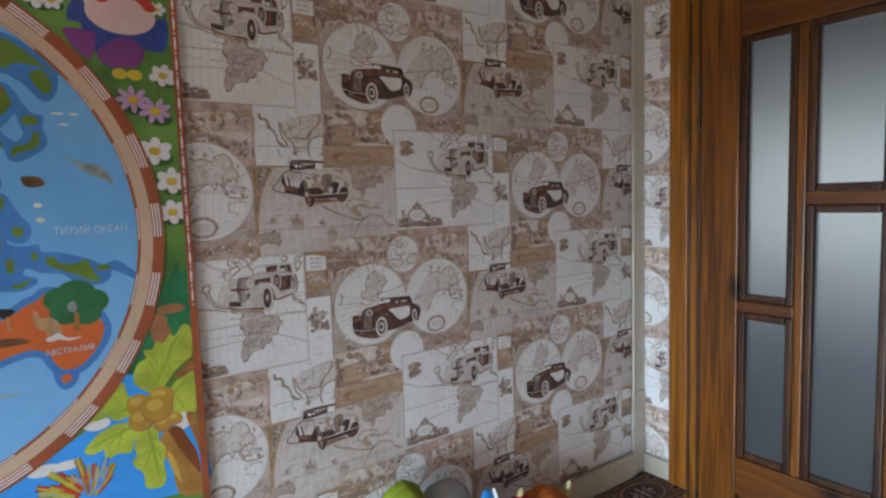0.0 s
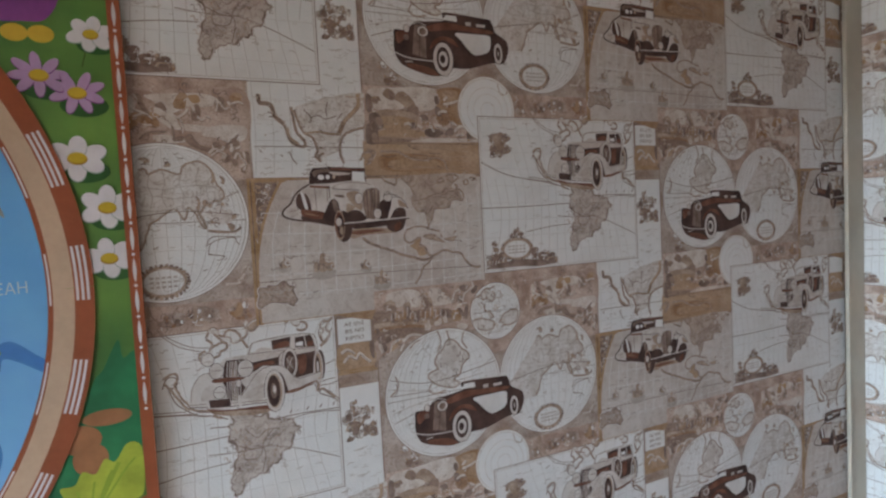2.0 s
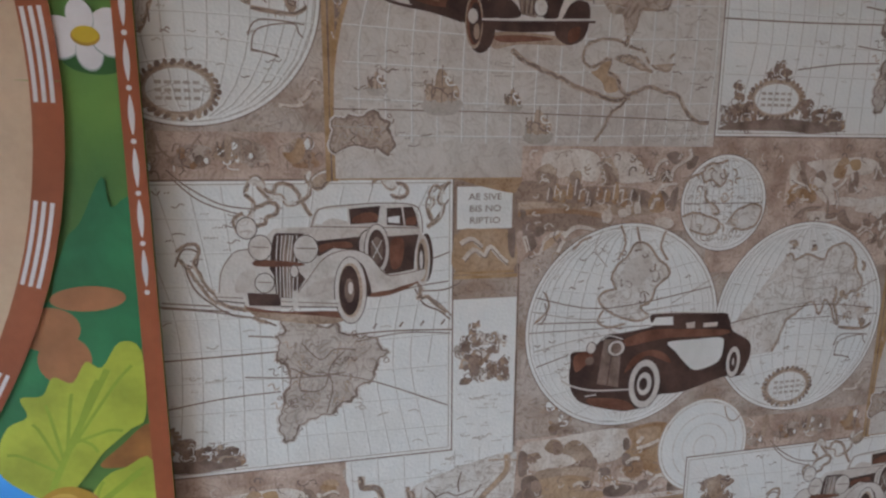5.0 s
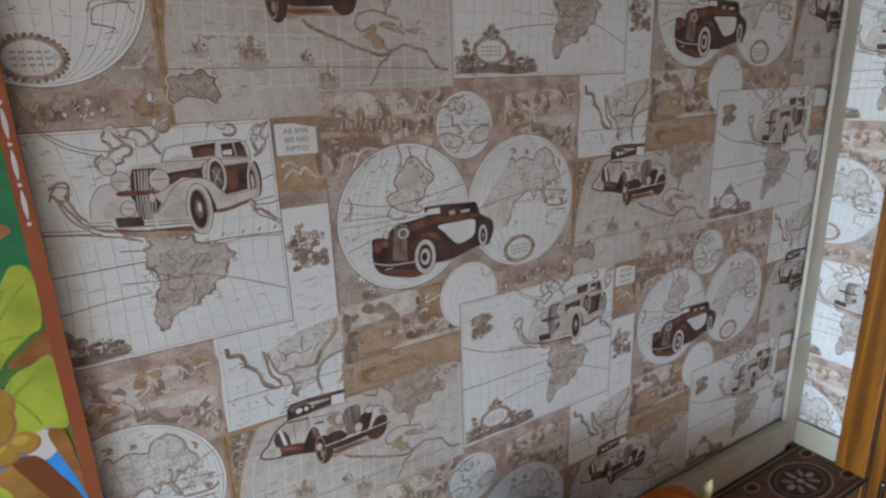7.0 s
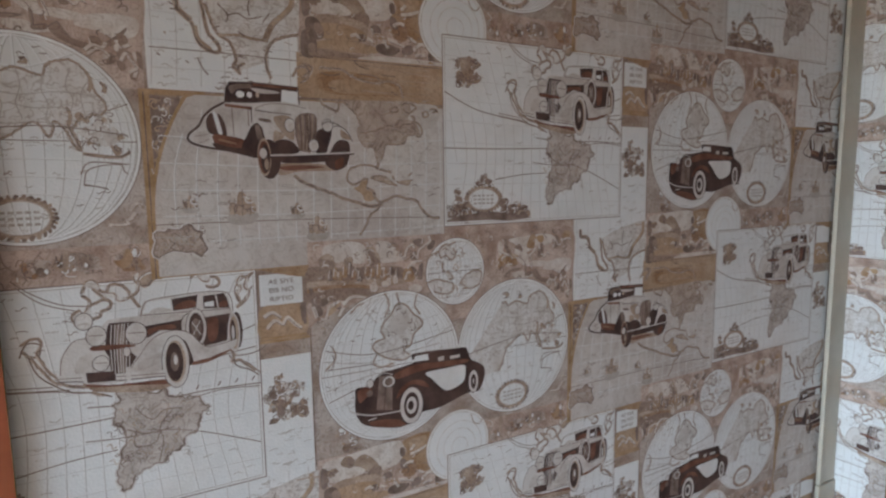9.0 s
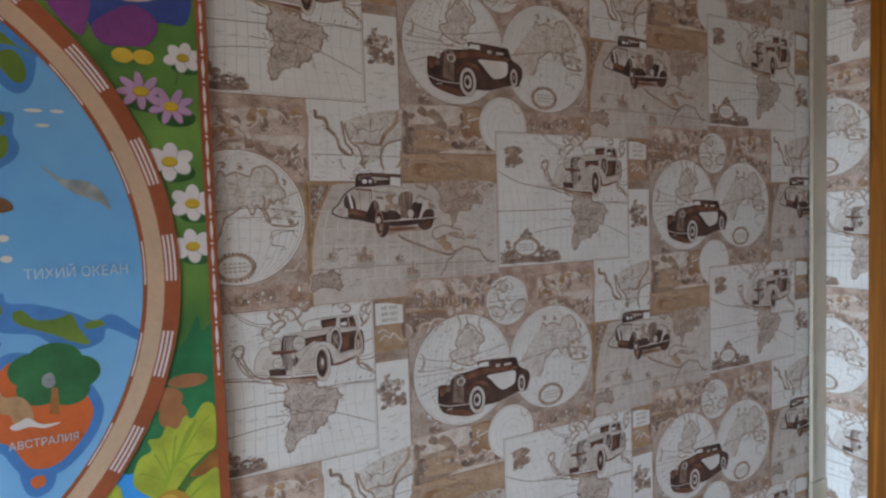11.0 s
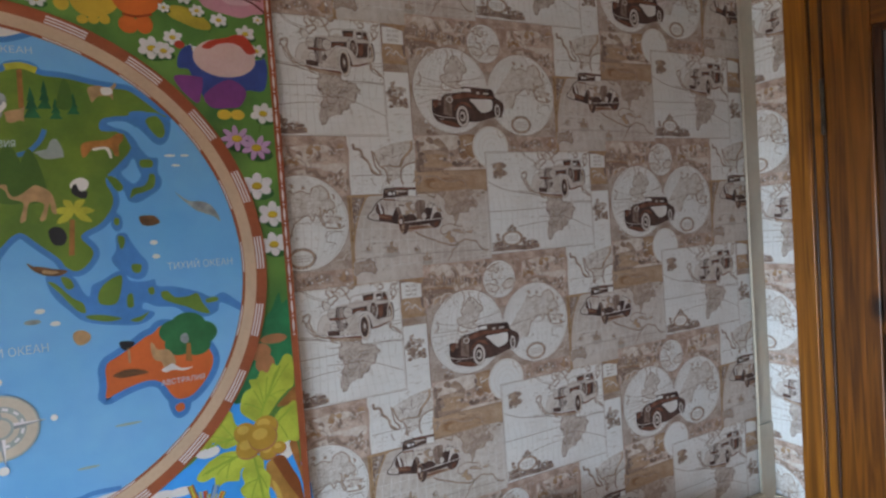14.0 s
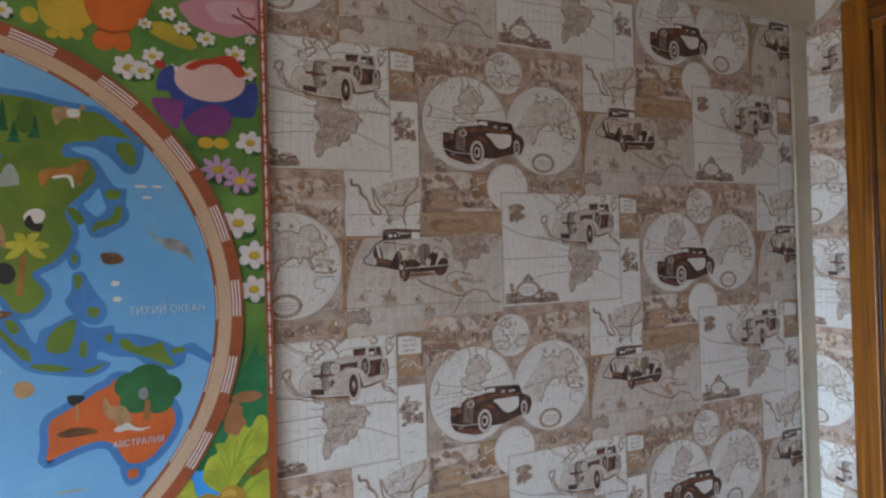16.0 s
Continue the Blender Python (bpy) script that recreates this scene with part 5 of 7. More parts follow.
fill(art, "mid", [(349, -162), (355, -166), (367, -167), (373, -162), (372, -142), (369, -132), (364, -123), (352, -125), (348, -142)], smooth=0)
line(art, "tan", 0.8, [(352, -163), (352, -144), (353, -126)])
line(art, "dark", 0.8, [(354, -163), (355, -144), (355, -126)])
line(art, "tan", 0.8, [(357, -163), (357, -144), (356, -126)])
line(art, "dark", 0.8, [(360, -163), (360, -144), (358, -126)])
line(art, "tan", 0.8, [(363, -163), (362, -145), (360, -126)])
line(art, "dark", 0.8, [(365, -164), (365, -145), (362, -126)])
line(art, "tan", 0.8, [(368, -164), (367, -145), (364, -126)])
line(art, "dark", 0.8, [(371, -164), (370, -145), (365, -126)])
line(art, "sedan", 1.4, [(349, -160), (355, -165), (368, -166), (373, -161)])
line(art, "dark", 1.0, [(362, -166), (362, -125)])
fill(art, "dark", [(373, -147), (390, -149), (388, -136), (382, -124), (370, -124)])
fill(art, "dark", [(386, -124), (392, -134), (400, -138), (408, -135), (409, -123), (404, -109), (392, -104), (382, -109), (380, -116)])
fill(art, "rust", [(392, -115), (401, -118), (400, -109), (392, -106)])
fill(art, "sedan", [(390, -152), (399, -151), (407, -145), (411, -136), (400, -138), (392, -135), (386, -125), (383, -126), (388, -141)])
fill(art, "tan", [(399, -149), (407, -144), (410, -138), (400, -140)])
line(art, "dark", 0.9, [(390, -152), (400, -152), (408, -145), (412, -136)])
oval(art, "dark", 320, -116, 11.8, 20.6)
oval(art, "tan", 315, -118, 7.0, 19.6)
oval(art, "rust", 315, -118, 5.9, 17.1)
oval(art, "dark", 316, -117, 4.7, 14.7)
oval(art, "grey", 314, -122, 3.8, 5.4)
oval(art, "tan", 317, -111, 2.3, 5.9)
lamp(art, 343, -152, 5.2, 6.9)
oval(art, "grey", 344, -150, 2.8, 4.4)
lamp(art, 384, -153, 5.6, 6.4)
oval(art, "sedan", 384, -152, 3.8, 4.4)
lamp(art, 368, -131, 5.2, 6.4)
oval(art, "grey", 369, -131, 3.3, 3.9)
line(art, "dark", 3.3, [(320, -119), (353, -120), (414, -123)])
line(art, "sedan", 1.6, [(321, -120), (353, -121), (414, -124)])
line(art, "dark", 1.0, [(378, -154), (385, -157), (398, -154)])

# ---- rooms ----
north = structure(block("wall_north", (WEST - 0.12, EAST + 0.0, 0.0, 0.12, 0, CEILING), INKS["wash"]), "wall papered with sepia maps and vintage cars", "wall")
east = new("wall_east")
structure(east, "papered wall around the glazed wooden door", "wall")
DOOR0, DOOR1, HEAD = -0.184, -0.984, 1.982     # the opening
bm = bmesh.new()
slab(bm, EAST, EAST + 0.12, DOOR0, 0.12, 0, CEILING)
slab(bm, EAST, EAST + 0.12, SOUTH, DOOR1, 0, CEILING)
slab(bm, EAST, EAST + 0.12, DOOR1, DOOR0, HEAD, CEILING)
link_mesh("wall_face", bm, INKS["wash"], east)
west = new("wall_west")
structure(west, "plain papered wall with a wide window", "wall")
bm = bmesh.new()
slab(bm, WEST - 0.12, WEST, SOUTH, -2.4, 0, CEILING)
slab(bm, WEST - 0.12, WEST, -0.5, 0, 0, CEILING)
slab(bm, WEST - 0.12, WEST, -2.4, -0.5, 0, 0.52)
slab(bm, WEST - 0.12, WEST, -2.4, -0.5, 1.78, CEILING)
link_mesh("wall_face", bm, INKS["wash"], west)
structure(block("wall_south", (WEST - 0.12, EAST + 0.12, SOUTH - 0.12, SOUTH, 0, CEILING), INKS["wash"]), "plain papered wall", "wall")
structure(block("ceiling", (WEST - 0.12, 2.0, SOUTH - 0.12, 1.2, CEILING, CEILING + 0.1), CEILING_PAINT), "pine boarded ceiling", "ceiling")
structure(block("floor", (WEST - 0.12, EAST + 0.06, SOUTH - 0.12, 0.12, -0.1, 0), BOARDS), "brown board floor", "floor")
# hall behind the frosted door
structure(block("floor_hall", (EAST + 0.06, 2.0, -2.2, 1.2, -0.1, 0), HALL_FLOOR), "dark floor of the hall behind the door", "floor")
structure(block("wall_hall_north", (EAST + 0.12, 2.0, 1.08, 1.2, 0, CEILING), PLASTER), "plain hall wall", "wall")
structure(block("wall_hall_south", (EAST + 0.12, 2.0, -2.32, -2.2, 0, CEILING), PLASTER), "plain hall wall", "wall")
hall = new("wall_hall_east")
structure(hall, "hall wall with a small window", "wall")
bm = bmesh.new()
slab(bm, 1.8, 1.92, -2.2, -0.8, 0, CEILING)
slab(bm, 1.8, 1.92, 0.9, 1.08, 0, CEILING)
slab(bm, 1.8, 1.92, -0.8, 0.9, 0, 1.10)
slab(bm, 1.8, 1.92, -0.8, 0.9, 1.70, CEILING)
link_mesh("wall_face", bm, PLASTER, hall)
block("lower_panelling", (1.788, 1.7995, -2.2, 1.08, 0, 1.02), HALL_FLOOR, hall)

# ---- wallpaper ----
PAPER_MESH = art.mesh("wallpaper_print")
for col in (-1, 0, 1, 2):
    for row in range(-2, 4):
        top = 1.315 + 0.265 * col + 0.53 * row
        if 0.45 < top and top - 0.53 < 2.06:
            x = -1.585 + 0.53 * col
            reach = EAST - x
            me = PAPER_MESH if reach > 0.75 else art.mesh("wallpaper_print", [((reach - 0.001, 0, 0), (1, 0, 0))])
            ob = new("wallpaper_print", me)
            ob.location, ob.parent = (x, 0, top), north
side = art.mesh("wallpaper_print", [((0.0930, 0, 0), (-1, 0, 0)), ((0.2045, 0, 0), (1, 0, 0))])
over = art.mesh("wallpaper_print", [((0.0930 + 0.53, 0, 0), (-1, 0, 0)), ((0.2045 + 0.53, 0, 0), (1, 0, 0))])
for row in range(-2, 3):
    for me, shift, drop in ((side, 0.093, 0.0), (over, 0.623, 0.265)):
        ob = new("wallpaper_print", me)
        ob.matrix_world = Matrix.Translation((EAST, shift, 1.472 + 0.53 * row + (drop - 0.53 if drop else 0))) @ pose(0, 0, 0, 0, 0, -90)
        ob.parent = east


def lettering(words, size, place, material, parent, align="LEFT", squeeze=1.0):
    """Flat printed words as a mesh standing on the wall's face."""
    data = bpy.data.curves.new("lettering", "FONT")
    data.body, data.size, data.align_x = words, size, align
    data.resolution_u = 3
    tmp = bpy.data.objects.new("lettering", data)
    scene.collection.objects.link(tmp)
    me = bpy.data.meshes.new_from_object(tmp.evaluated_get(bpy.context.evaluated_depsgraph_get()))
    bpy.data.objects.remove(tmp)
    me.transform(Matrix.Diagonal((squeeze, 1, 1, 1)))
    me.transform(pose(0, 0, 0, 90))
    me.materials.clear()
    me.materials.append(material)
    ob = new("lettering", me)
    ob.parent = parent
    ob.location = Vector(place) - (parent.location if parent.parent is None else Vector())
    return ob


for col in (0, 1, 2):
    for row in range(-2, 3):
        top = 1.315 + 0.265 * col + 0.53 * row
        if 0.6 < top < 2.05:
            x = -1.585 + 0.53 * col
            if x + 0.35 < EAST - 0.06:
                for k, words in enumerate(("AE SIVE", "BIS NO", "RIPTIO")):
                    lettering(words, 0.0074, (x + 0.326, -0.0014, top - 0.0165 - 0.0095 * k), INKS["mid"], north, "CENTER", 1.15)

# ---- trims ----
structure(block("trim_corner", (-0.178, EAST - 0.0015, -0.012, -0.0065, 0.765, 2.06), TRIM, bevel=0.0025), "grey plastic corner batten", "trim")
structure(block("trim_corner_lip", (-0.1795, -0.170, -0.0155, -0.0068, 0.765, 2.04), TRIM, bevel=0.003), "rounded lip of the corner batten", "trim")
structure(block("trim_corner_foot", (-0.181, EAST - 0.0012, -0.0155, -0.0066, 0.483, 0.764), TRIM, bevel=0.003), "paler lower piece of the corner batten", "trim")
structure(block("trim_cornice", (WEST, EAST - 0.0015, -0.040, -0.0066, 2.037, 2.15), TRIM, bevel=0.004), "grey plastic batten along the top of the wall", "trim")
structure(block("baseboard_north", (-2.60, -0.1815, -0.026, -0.0066, 0.483, 0.560), TRIM, bevel=0.004), "grey plastic skirting above the bench", "baseboard")
structure(block("baseboard_east", (EAST - 0.016, EAST - 0.0066, -0.1105, -0.017, 0.483, 0.544), TRIM, bevel=0.003), "grey plastic skirting beside the door", "baseboard")

# ---- door ----
casing = new("door_casing")
structure(casing, "varnished pine door casing", "trim")
FRONT = EAST - 0.020
def casing_board(name, y0, y1, z0, z1, mat):
    bm = bmesh.new()
    slab(bm, FRONT, EAST - 0.0005, y0, y1, z0, z1, bevel=0.004)
    return link_mesh(name, bm, mat, casing)
casing_board("casing_board", -0.172, -0.1115, 0, 2.058, PINE_Z)
casing_board("casing_board", -1.059, -0.996, 0, 2.058, PINE_Z)
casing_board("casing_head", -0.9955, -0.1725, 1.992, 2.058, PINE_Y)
for y0, y1 in ((-0.2025, -0.1730), (-0.9950, -0.9655)):
    bm = bmesh.new()
    slab(bm, EAST - 0.006, EAST + 0.1, y0, y1, 0, 1.991, bevel=0.003)
    link_mesh("jamb", bm, PINE_Z, casing)
bm = bmesh.new()
slab(bm, EAST - 0.006, EAST + 0.1, -0.9654, -0.2026, 1.969, 1.991, bevel=0.003)
link_mesh("jamb_head", bm, PINE_Y, casing)
for y in (-0.1725, -0.2035):
    bm = bmesh.new()
    slab(bm, EAST - 0.012, EAST - 0.006, y - 0.004, y + 0.004, 0, 1.969, bevel=0.002)
    link_mesh("bead", bm, BEAD_Z, casing, "dark varnished bead")

door = new("door_1")
structure(door, "closed varnished pine door with frosted glass panes", "door")
D0, D1 = EAST - 0.010, EAST + 0.030
Y0, Y1 = -0.208, -0.960
def door_board(name, y0, y1, z0, z1, mat, d0=D0, bevel=0.004):
    bm = bmesh.new()
    slab(bm, d0, D1, y0, y1, z0, z1, bevel=bevel)
    return link_mesh(name, bm, mat, door)
door_board("stile", -0.320, Y0, 0.01, 1.965, DOOR_Z)
door_board("stile", Y1, -0.854, 0.01, 1.965, DOOR_Z)
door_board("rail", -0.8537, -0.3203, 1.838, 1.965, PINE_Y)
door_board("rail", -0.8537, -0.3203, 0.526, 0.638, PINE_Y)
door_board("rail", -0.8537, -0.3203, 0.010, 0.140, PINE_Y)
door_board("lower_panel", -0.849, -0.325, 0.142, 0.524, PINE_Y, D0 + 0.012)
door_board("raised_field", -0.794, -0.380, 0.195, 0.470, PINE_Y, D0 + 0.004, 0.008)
door_board("mullion", -0.4920, -0.4680, 0.6383, 1.8377, DOOR_Z, D0 + 0.002)
door_board("mullion", -0.7000, -0.6760, 0.6383, 1.8377, DOOR_Z, D0 + 0.002)
COLS = ((-0.3203, -0.4677, 1.087), (-0.4923, -0.6757, 1.391), (-0.7003, -0.8537, 1.087))
for ya, yb, zs in COLS:
    door_board("glazing_bar", yb, ya, zs - 0.016, zs + 0.016, PINE_Y, D0 + 0.003)
    for z0, z1 in ((0.6383, zs - 0.0163), (zs + 0.0163, 1.8377)):
        w = 0.021
        for name, a, b, c, d in (("bead", ya - w, ya, z0, z1), ("bead", yb, yb + w, z0, z1), ("bead", yb + w, ya - w, z0, z0 + w), ("bead", yb + w, ya - w, z1 - w, z1)):
            bm = bmesh.new()
            slab(bm, D0 + 0.004, D1 - 0.004, a + 0.0002, b - 0.0002, c + 0.0002, d - 0.0002, bevel=0.0055, segments=3)
            link_mesh(name, bm, BEAD_Z, door, "dark glossy glazing bead")
        bm = bmesh.new()
        slab(bm, D0 + 0.016, D0 + 0.020, yb + w - 0.004, ya - w + 0.004, z0 + w - 0.004, z1 - w + 0.004)
        pane = link_mesh("pane", bm, glass, door, "frosted glass pane")
        pane.visible_shadow = False
for z in (1.664, 0.42):
    bm = bmesh.new()
    bmesh.ops.create_cone(bm, cap_ends=True, segments=16, radius1=0.0055, radius2=0.0055, depth=0.13, matrix=Matrix.Translation((EAST - 0.016, -0.2055, z)))
    for dz in (-0.068, 0.068):
        bmesh.ops.create_uvsphere(bm, u_segments=12, v_segments=6, radius=0.006, matrix=Matrix.Translation((EAST - 0.016, -0.2055, z + dz)))
    link_mesh("hinge", bm, STEEL, door, "dark steel hinge barrel")

# ---- poster ----
poster = thing("wall_poster", (-1.52, -0.0075, 1.35), "large printed children's world map poster hung on wallpaper", "poster")
RIGHT, LEFT, LOW, TOP = 16, -972, -700, 684
CX, CZ = -478, 31


def poster_art(lift):
    return Art(PRINTS, lambda u, d, h: (u / 1000, -0.0006 - lift * 0.2 - h, d / 1000), 0.000001)


def rounded(pts, rounds=2):
    """Corners cut twice over."""
    for _ in range(rounds):
        pts = [q for i, a in enumerate(pts) for b in [pts[(i + 1) % len(pts)]] for q in ((a[0] * 0.75 + b[0] * 0.25, a[1] * 0.75 + b[1] * 0.25), (a[0] * 0.25 + b[0] * 0.75, a[1] * 0.25 + b[1] * 0.75))]
    return pts


def shore(a, ink, pts):
    shape = rounded(pts)
    cu, cd = sum(p[0] for p in shape) / len(shape), sum(p[1] for p in shape) / len(shape)
    if len(pts) < 9:
        cloud = [Vector((u + 12 * math.cos(g), d + 12 * math.sin(g))) for u, d in shape for g in (i * math.pi / 8 for i in range(16))]
        a.add("deep", [tuple(cloud[i]) for i in geometry.convex_hull_2d(cloud)])
    else:
        line(a, "deep", 18, shape, closed=True, smooth=0)
    a.add(ink, shape)


def daisy(a, u, d, r, ink="petal", count=6):
    rng = random.Random(round(u * 3 + d))
    oval(a, "shade_leaf", u + r * 0.25, d - r * 0.6, r * 0.95, r * 0.5)
    first = rng.random()
    for i in range(count):
        g = first + 2 * math.pi * (i + rng.uniform(-0.1, 0.1)) / count
        size = rng.uniform(0.9, 1.1)
        cu, cd = u + r * 0.66 * math.cos(g), d + r * 0.50 * math.sin(g)
        oval(a, "stone_print" if ink == "petal" else "purple_toon", cu, cd - 0.8, r * 0.50 * size, r * (0.36 if count < 8 else 0.22), g)
        oval(a, ink, cu, cd, r * 0.48 * size, r * (0.34 if count < 8 else 0.20), g)
    oval(a, "coconut", u, d - r * 0.05, r * 0.38, r * 0.27)
    oval(a, "pollen", u, d, r * 0.35, r * 0.23)


def put(name, a, label=""):
    ob = new(name, a.mesh(name))
    ob.parent = poster
    return tagged(ob, label)


block("sheet", (LEFT / 1000, RIGHT / 1000, -0.0004, 0.0012, LOW / 1000, TOP / 1000), PRINTS["grass"], poster)
meadow = poster_art(0.0006)
for k in range(150):
    rng = random.Random(k)
    u, d = rng.uniform(LEFT, RIGHT - 20), rng.uniform(-80, TOP)
    if math.hypot(u - CX, d - CZ) > 460:
        line(meadow, "hill", 1.6, [(u, d), (u + rng.uniform(-5, 5), d + 8), (u + rng.uniform(-9, 9), d + rng.uniform(14, 24))])
tagged(put("grass_print", meadow, "darker printed blades of grass"), kind="stuff")
a = poster_art(0.0022)
fill(a, "sky_print", [(-339, -383), (-252, -349), (-163, -297), (-97, -209), (-45, -289), (-9, -324), (-2, -471)])
put("sky_print", a, "blue sky behind the palm")
a = poster_art(0.00240)
oval(a, "white_print", -239, -360, 23.8, 10.0)
put("cloud_print", a)
a = poster_art(0.00242)
oval(a, "white_print", -159, -301, 20.4, 11.0)
put("cloud_print", a)
a = poster_art(0.00244)
oval(a, "white_print", -206, -360, 21.8, 8.1)
put("cloud_print", a)
a = poster_art(0.00246)
oval(a, "white_print", -23, -329, 13.3, 17.0)
put("cloud_print", a)
a = poster_art(0.0026)
fill(a, "dark_leaf", [(-49, -120), (-40, -76), (-29, -62), (-13, -31), (-9, -52), (5, -49), (4, -127)])
fill(a, "dark_leaf", [(-112, -206), (-82, -136), (-39, -110), (0, -93), (8, -149), (-65, -193), (-98, -225)])
oval(a, "nut", -56, -137, 20.2, 16.0)
oval(a, "nut", -48, -160, 17.3, 18.0)
oval(a, "nut", -29, -116, 24.2, 9.1)
put("leaf_print", a, "dark green leaves with brown nuts")
a = poster_art(0.0027)
fill(a, "trunk_print", [(-16, -318), (-2, -319), (5, -407), (-2, -376), (-11, -344)])
put("trunk_print", a)
a = poster_art(0.00272)
fill(a, "trunk_print", [(-33, -243), (-17, -228), (3, -213), (3, -243), (-16, -246)])
put("trunk_print", a)
a = poster_art(0.0028)
fill(a, "palm_bark", [(-62, -351), (-51, -341), (-33, -337), (-19, -358), (-5, -391), (1, -432), (3, -478), (-37, -467), (-47, -411), (-60, -385)])
fill(a, "trunk_dark", [(-49, -339), (-29, -339), (-15, -366), (-2, -396), (2, -439), (-14, -414), (-32, -380), (-41, -360)])
fill(a, "coconut_light", [(-53, -380), (-42, -398), (-31, -446), (-40, -435), (-49, -408)])
put("trunk_print", a, "brown palm trunk")
def palm_leaf(k, leaf):
    a = poster_art(0.0031 + 0.00006 * k)
    tip = max(leaf, key=lambda p: math.hypot(p[0] - leaf[0][0], p[1] - leaf[0][1]))
    fill(a, "palm_lime", leaf)
    root = leaf[0]
    line(a, "leaf_vein", 4.5, [root, ((root[0] * 2 + tip[0]) / 3, (root[1] * 2 + tip[1]) / 3 + 3), ((root[0] + 5 * tip[0]) / 6, (root[1] + 5 * tip[1]) / 6)])
    for i in range(2, len(leaf) - 2, 2):
        t = 0.25 + 0.5 * i / len(leaf)
        inner = (root[0] + (tip[0] - root[0]) * t * 0.6, root[1] + (tip[1] - root[1]) * t * 0.6)
        line(a, "leaf_vein", 2.4, [inner, ((inner[0] * 0.4 + leaf[i][0] * 0.6), (inner[1] * 0.4 + leaf[i][1] * 0.6) + 3), (inner[0] * 0.14 + leaf[i][0] * 0.86, inner[1] * 0.14 + leaf[i][1] * 0.86)])
    put("palm_frond", a)


palm_leaf(0, [(-70, -267), (-96, -245), (-97, -225), (-89, -207), (-76, -200), (-79, -186), (-65, -185), (-57, -172), (-45, -177), (-35, -162), (-25, -167), (-12, -149), (2, -157), (1, -206), (-10, -216), (-21, -225), (-31, -234), (-40, -246), (-57, -265)])
palm_leaf(1, [(-54, -292), (-42, -268), (-30, -252), (-16, -246), (3, -243), (3, -313), (-16, -313), (-36, -316), (-46, -303)])
palm_leaf(2, [(-92, -287), (-109, -260), (-114, -238), (-128, -233), (-144, -244), (-154, -262), (-167, -272), (-175, -295), (-158, -293), (-146, -287), (-131, -302), (-112, -300), (-99, -299)])
palm_leaf(3, [(-92, -318), (-127, -308), (-150, -315), (-162, -322), (-181, -343), (-169, -353), (-152, -349), (-151, -369), (-133, -362), (-111, -365), (-105, -346), (-87, -341)])
palm_leaf(4, [(-82, -326), (-66, -335), (-65, -355), (-55, -373), (-60, -401), (-57, -428), (-66, -444), (-91, -438), (-94, -410), (-106, -396), (-110, -382), (-102, -373), (-105, -352)])
a = poster_art(0.0034)
for (u, d), r in zip([(-56, -324), (-36, -321), (-94, -280), (-57, -276), (-91, -309), (-64, -295)], (16, 12, 19, 21, 21, 25)):
    oval(a, "nut", u + 1, d - 2, r * 1.06, r * 0.98)
    oval(a, "coconut", u, d, r, r * 0.92)
    oval(a, "coconut_light", u - r * 0.15, d + r * 0.25, r * 0.55, r * 0.42)
put("coconut_print", a, "clustered yellow-brown coconuts")
for k in range(24):
    rng = random.Random(300 + k)
    a = poster_art(0.0036 + 0.00004 * k)
    g = radians(28 + 6.4 * k)
    r0, r1 = rng.uniform(12, 26), rng.uniform(48, 80)
    base = (-188, -432)
    run = [(base[0] + r * math.cos(g + 0.12 * i), base[1] + r * math.sin(g + 0.12 * i)) for i, r in enumerate((r0, (r0 + r1) / 2, r1))]
    line(a, "black_print", 10.5, run)
    a.depth += 0.00001
    line(a, rng.choice(("red_print", "blue_print", "orange_print", "palm_yellow", "blue_print")), 8.5, run)
    a.depth += 0.00001
    line(a, rng.choice(("stone_print", "palm_yellow", "red_print")), 3.0, [run[1], run[2]])
    put("feather_print", a)
a = poster_art(0.0022)
fill(a, "pink_print", [(-110, 525), (-105, 496), (-91, 486), (-70, 481), (-40, 476), (-17, 484), (5, 492), (13, 547)])
fill(a, "pink_light", [(-74, 529), (-68, 504), (-46, 498), (-11, 506), (-5, 537)])
line(a, "wine", 4, [(-38, 513), (-15, 504), (5, 488)])
line(a, "wine", 3, [(-29, 527), (-21, 513), (-1, 511)])
put("blossom_print", a, "pink blossom tree")
a = poster_art(0.0025)
fill(a, "parasol", [(-162, 479), (-152, 487), (-131, 486), (-110, 477), (-93, 460), (-95, 450), (-115, 450), (-140, 459), (-158, 468)])
put("parasol_print", a, "yellow parasol")
FLOWERS = [(-190, 411, 20), (-172, 408, 15), (-156, 432, 14), (-128, 414, 9), (-78, 469, 13), (-34, 448, 15), (-17, 418, 13), (-14, 304, 20), (-113, 482, 11), (-166, 482, 9), (-133, 502, 11), (-10, 475, 8), (-36, 171, 25), (-12, 117, 24), (-14, 61, 23), (-349, 477, 13)]
for k, (u, d, r) in enumerate(FLOWERS):
    a = poster_art(0.0036 + 0.00008 * k)
    daisy(a, u, d, r)
    put("flower_print", a)
for u, d, r in ((-64, 258, 24), (-31, 241, 24)):
    a = poster_art(0.0036)
    daisy(a, u, d, r, "lilac", 8)
    put("flower_print", a, "lilac printed flower")
a = poster_art(0.00400)
fill(a, "yellow_print", [(-297, 530), (-234, 538), (-227, 504), (-239, 471), (-265, 456), (-290, 459), (-304, 482)])
put("plain_shape", a)
a = poster_art(0.00403)
oval(a, "yellow_print", -315, 474, 11.0, 12.0)
put("plain_shape", a)
a = poster_art(0.00406)
oval(a, "yellow_print", -288, 450, 8.0, 7.0)
put("plain_shape", a)
a = poster_art(0.00409)
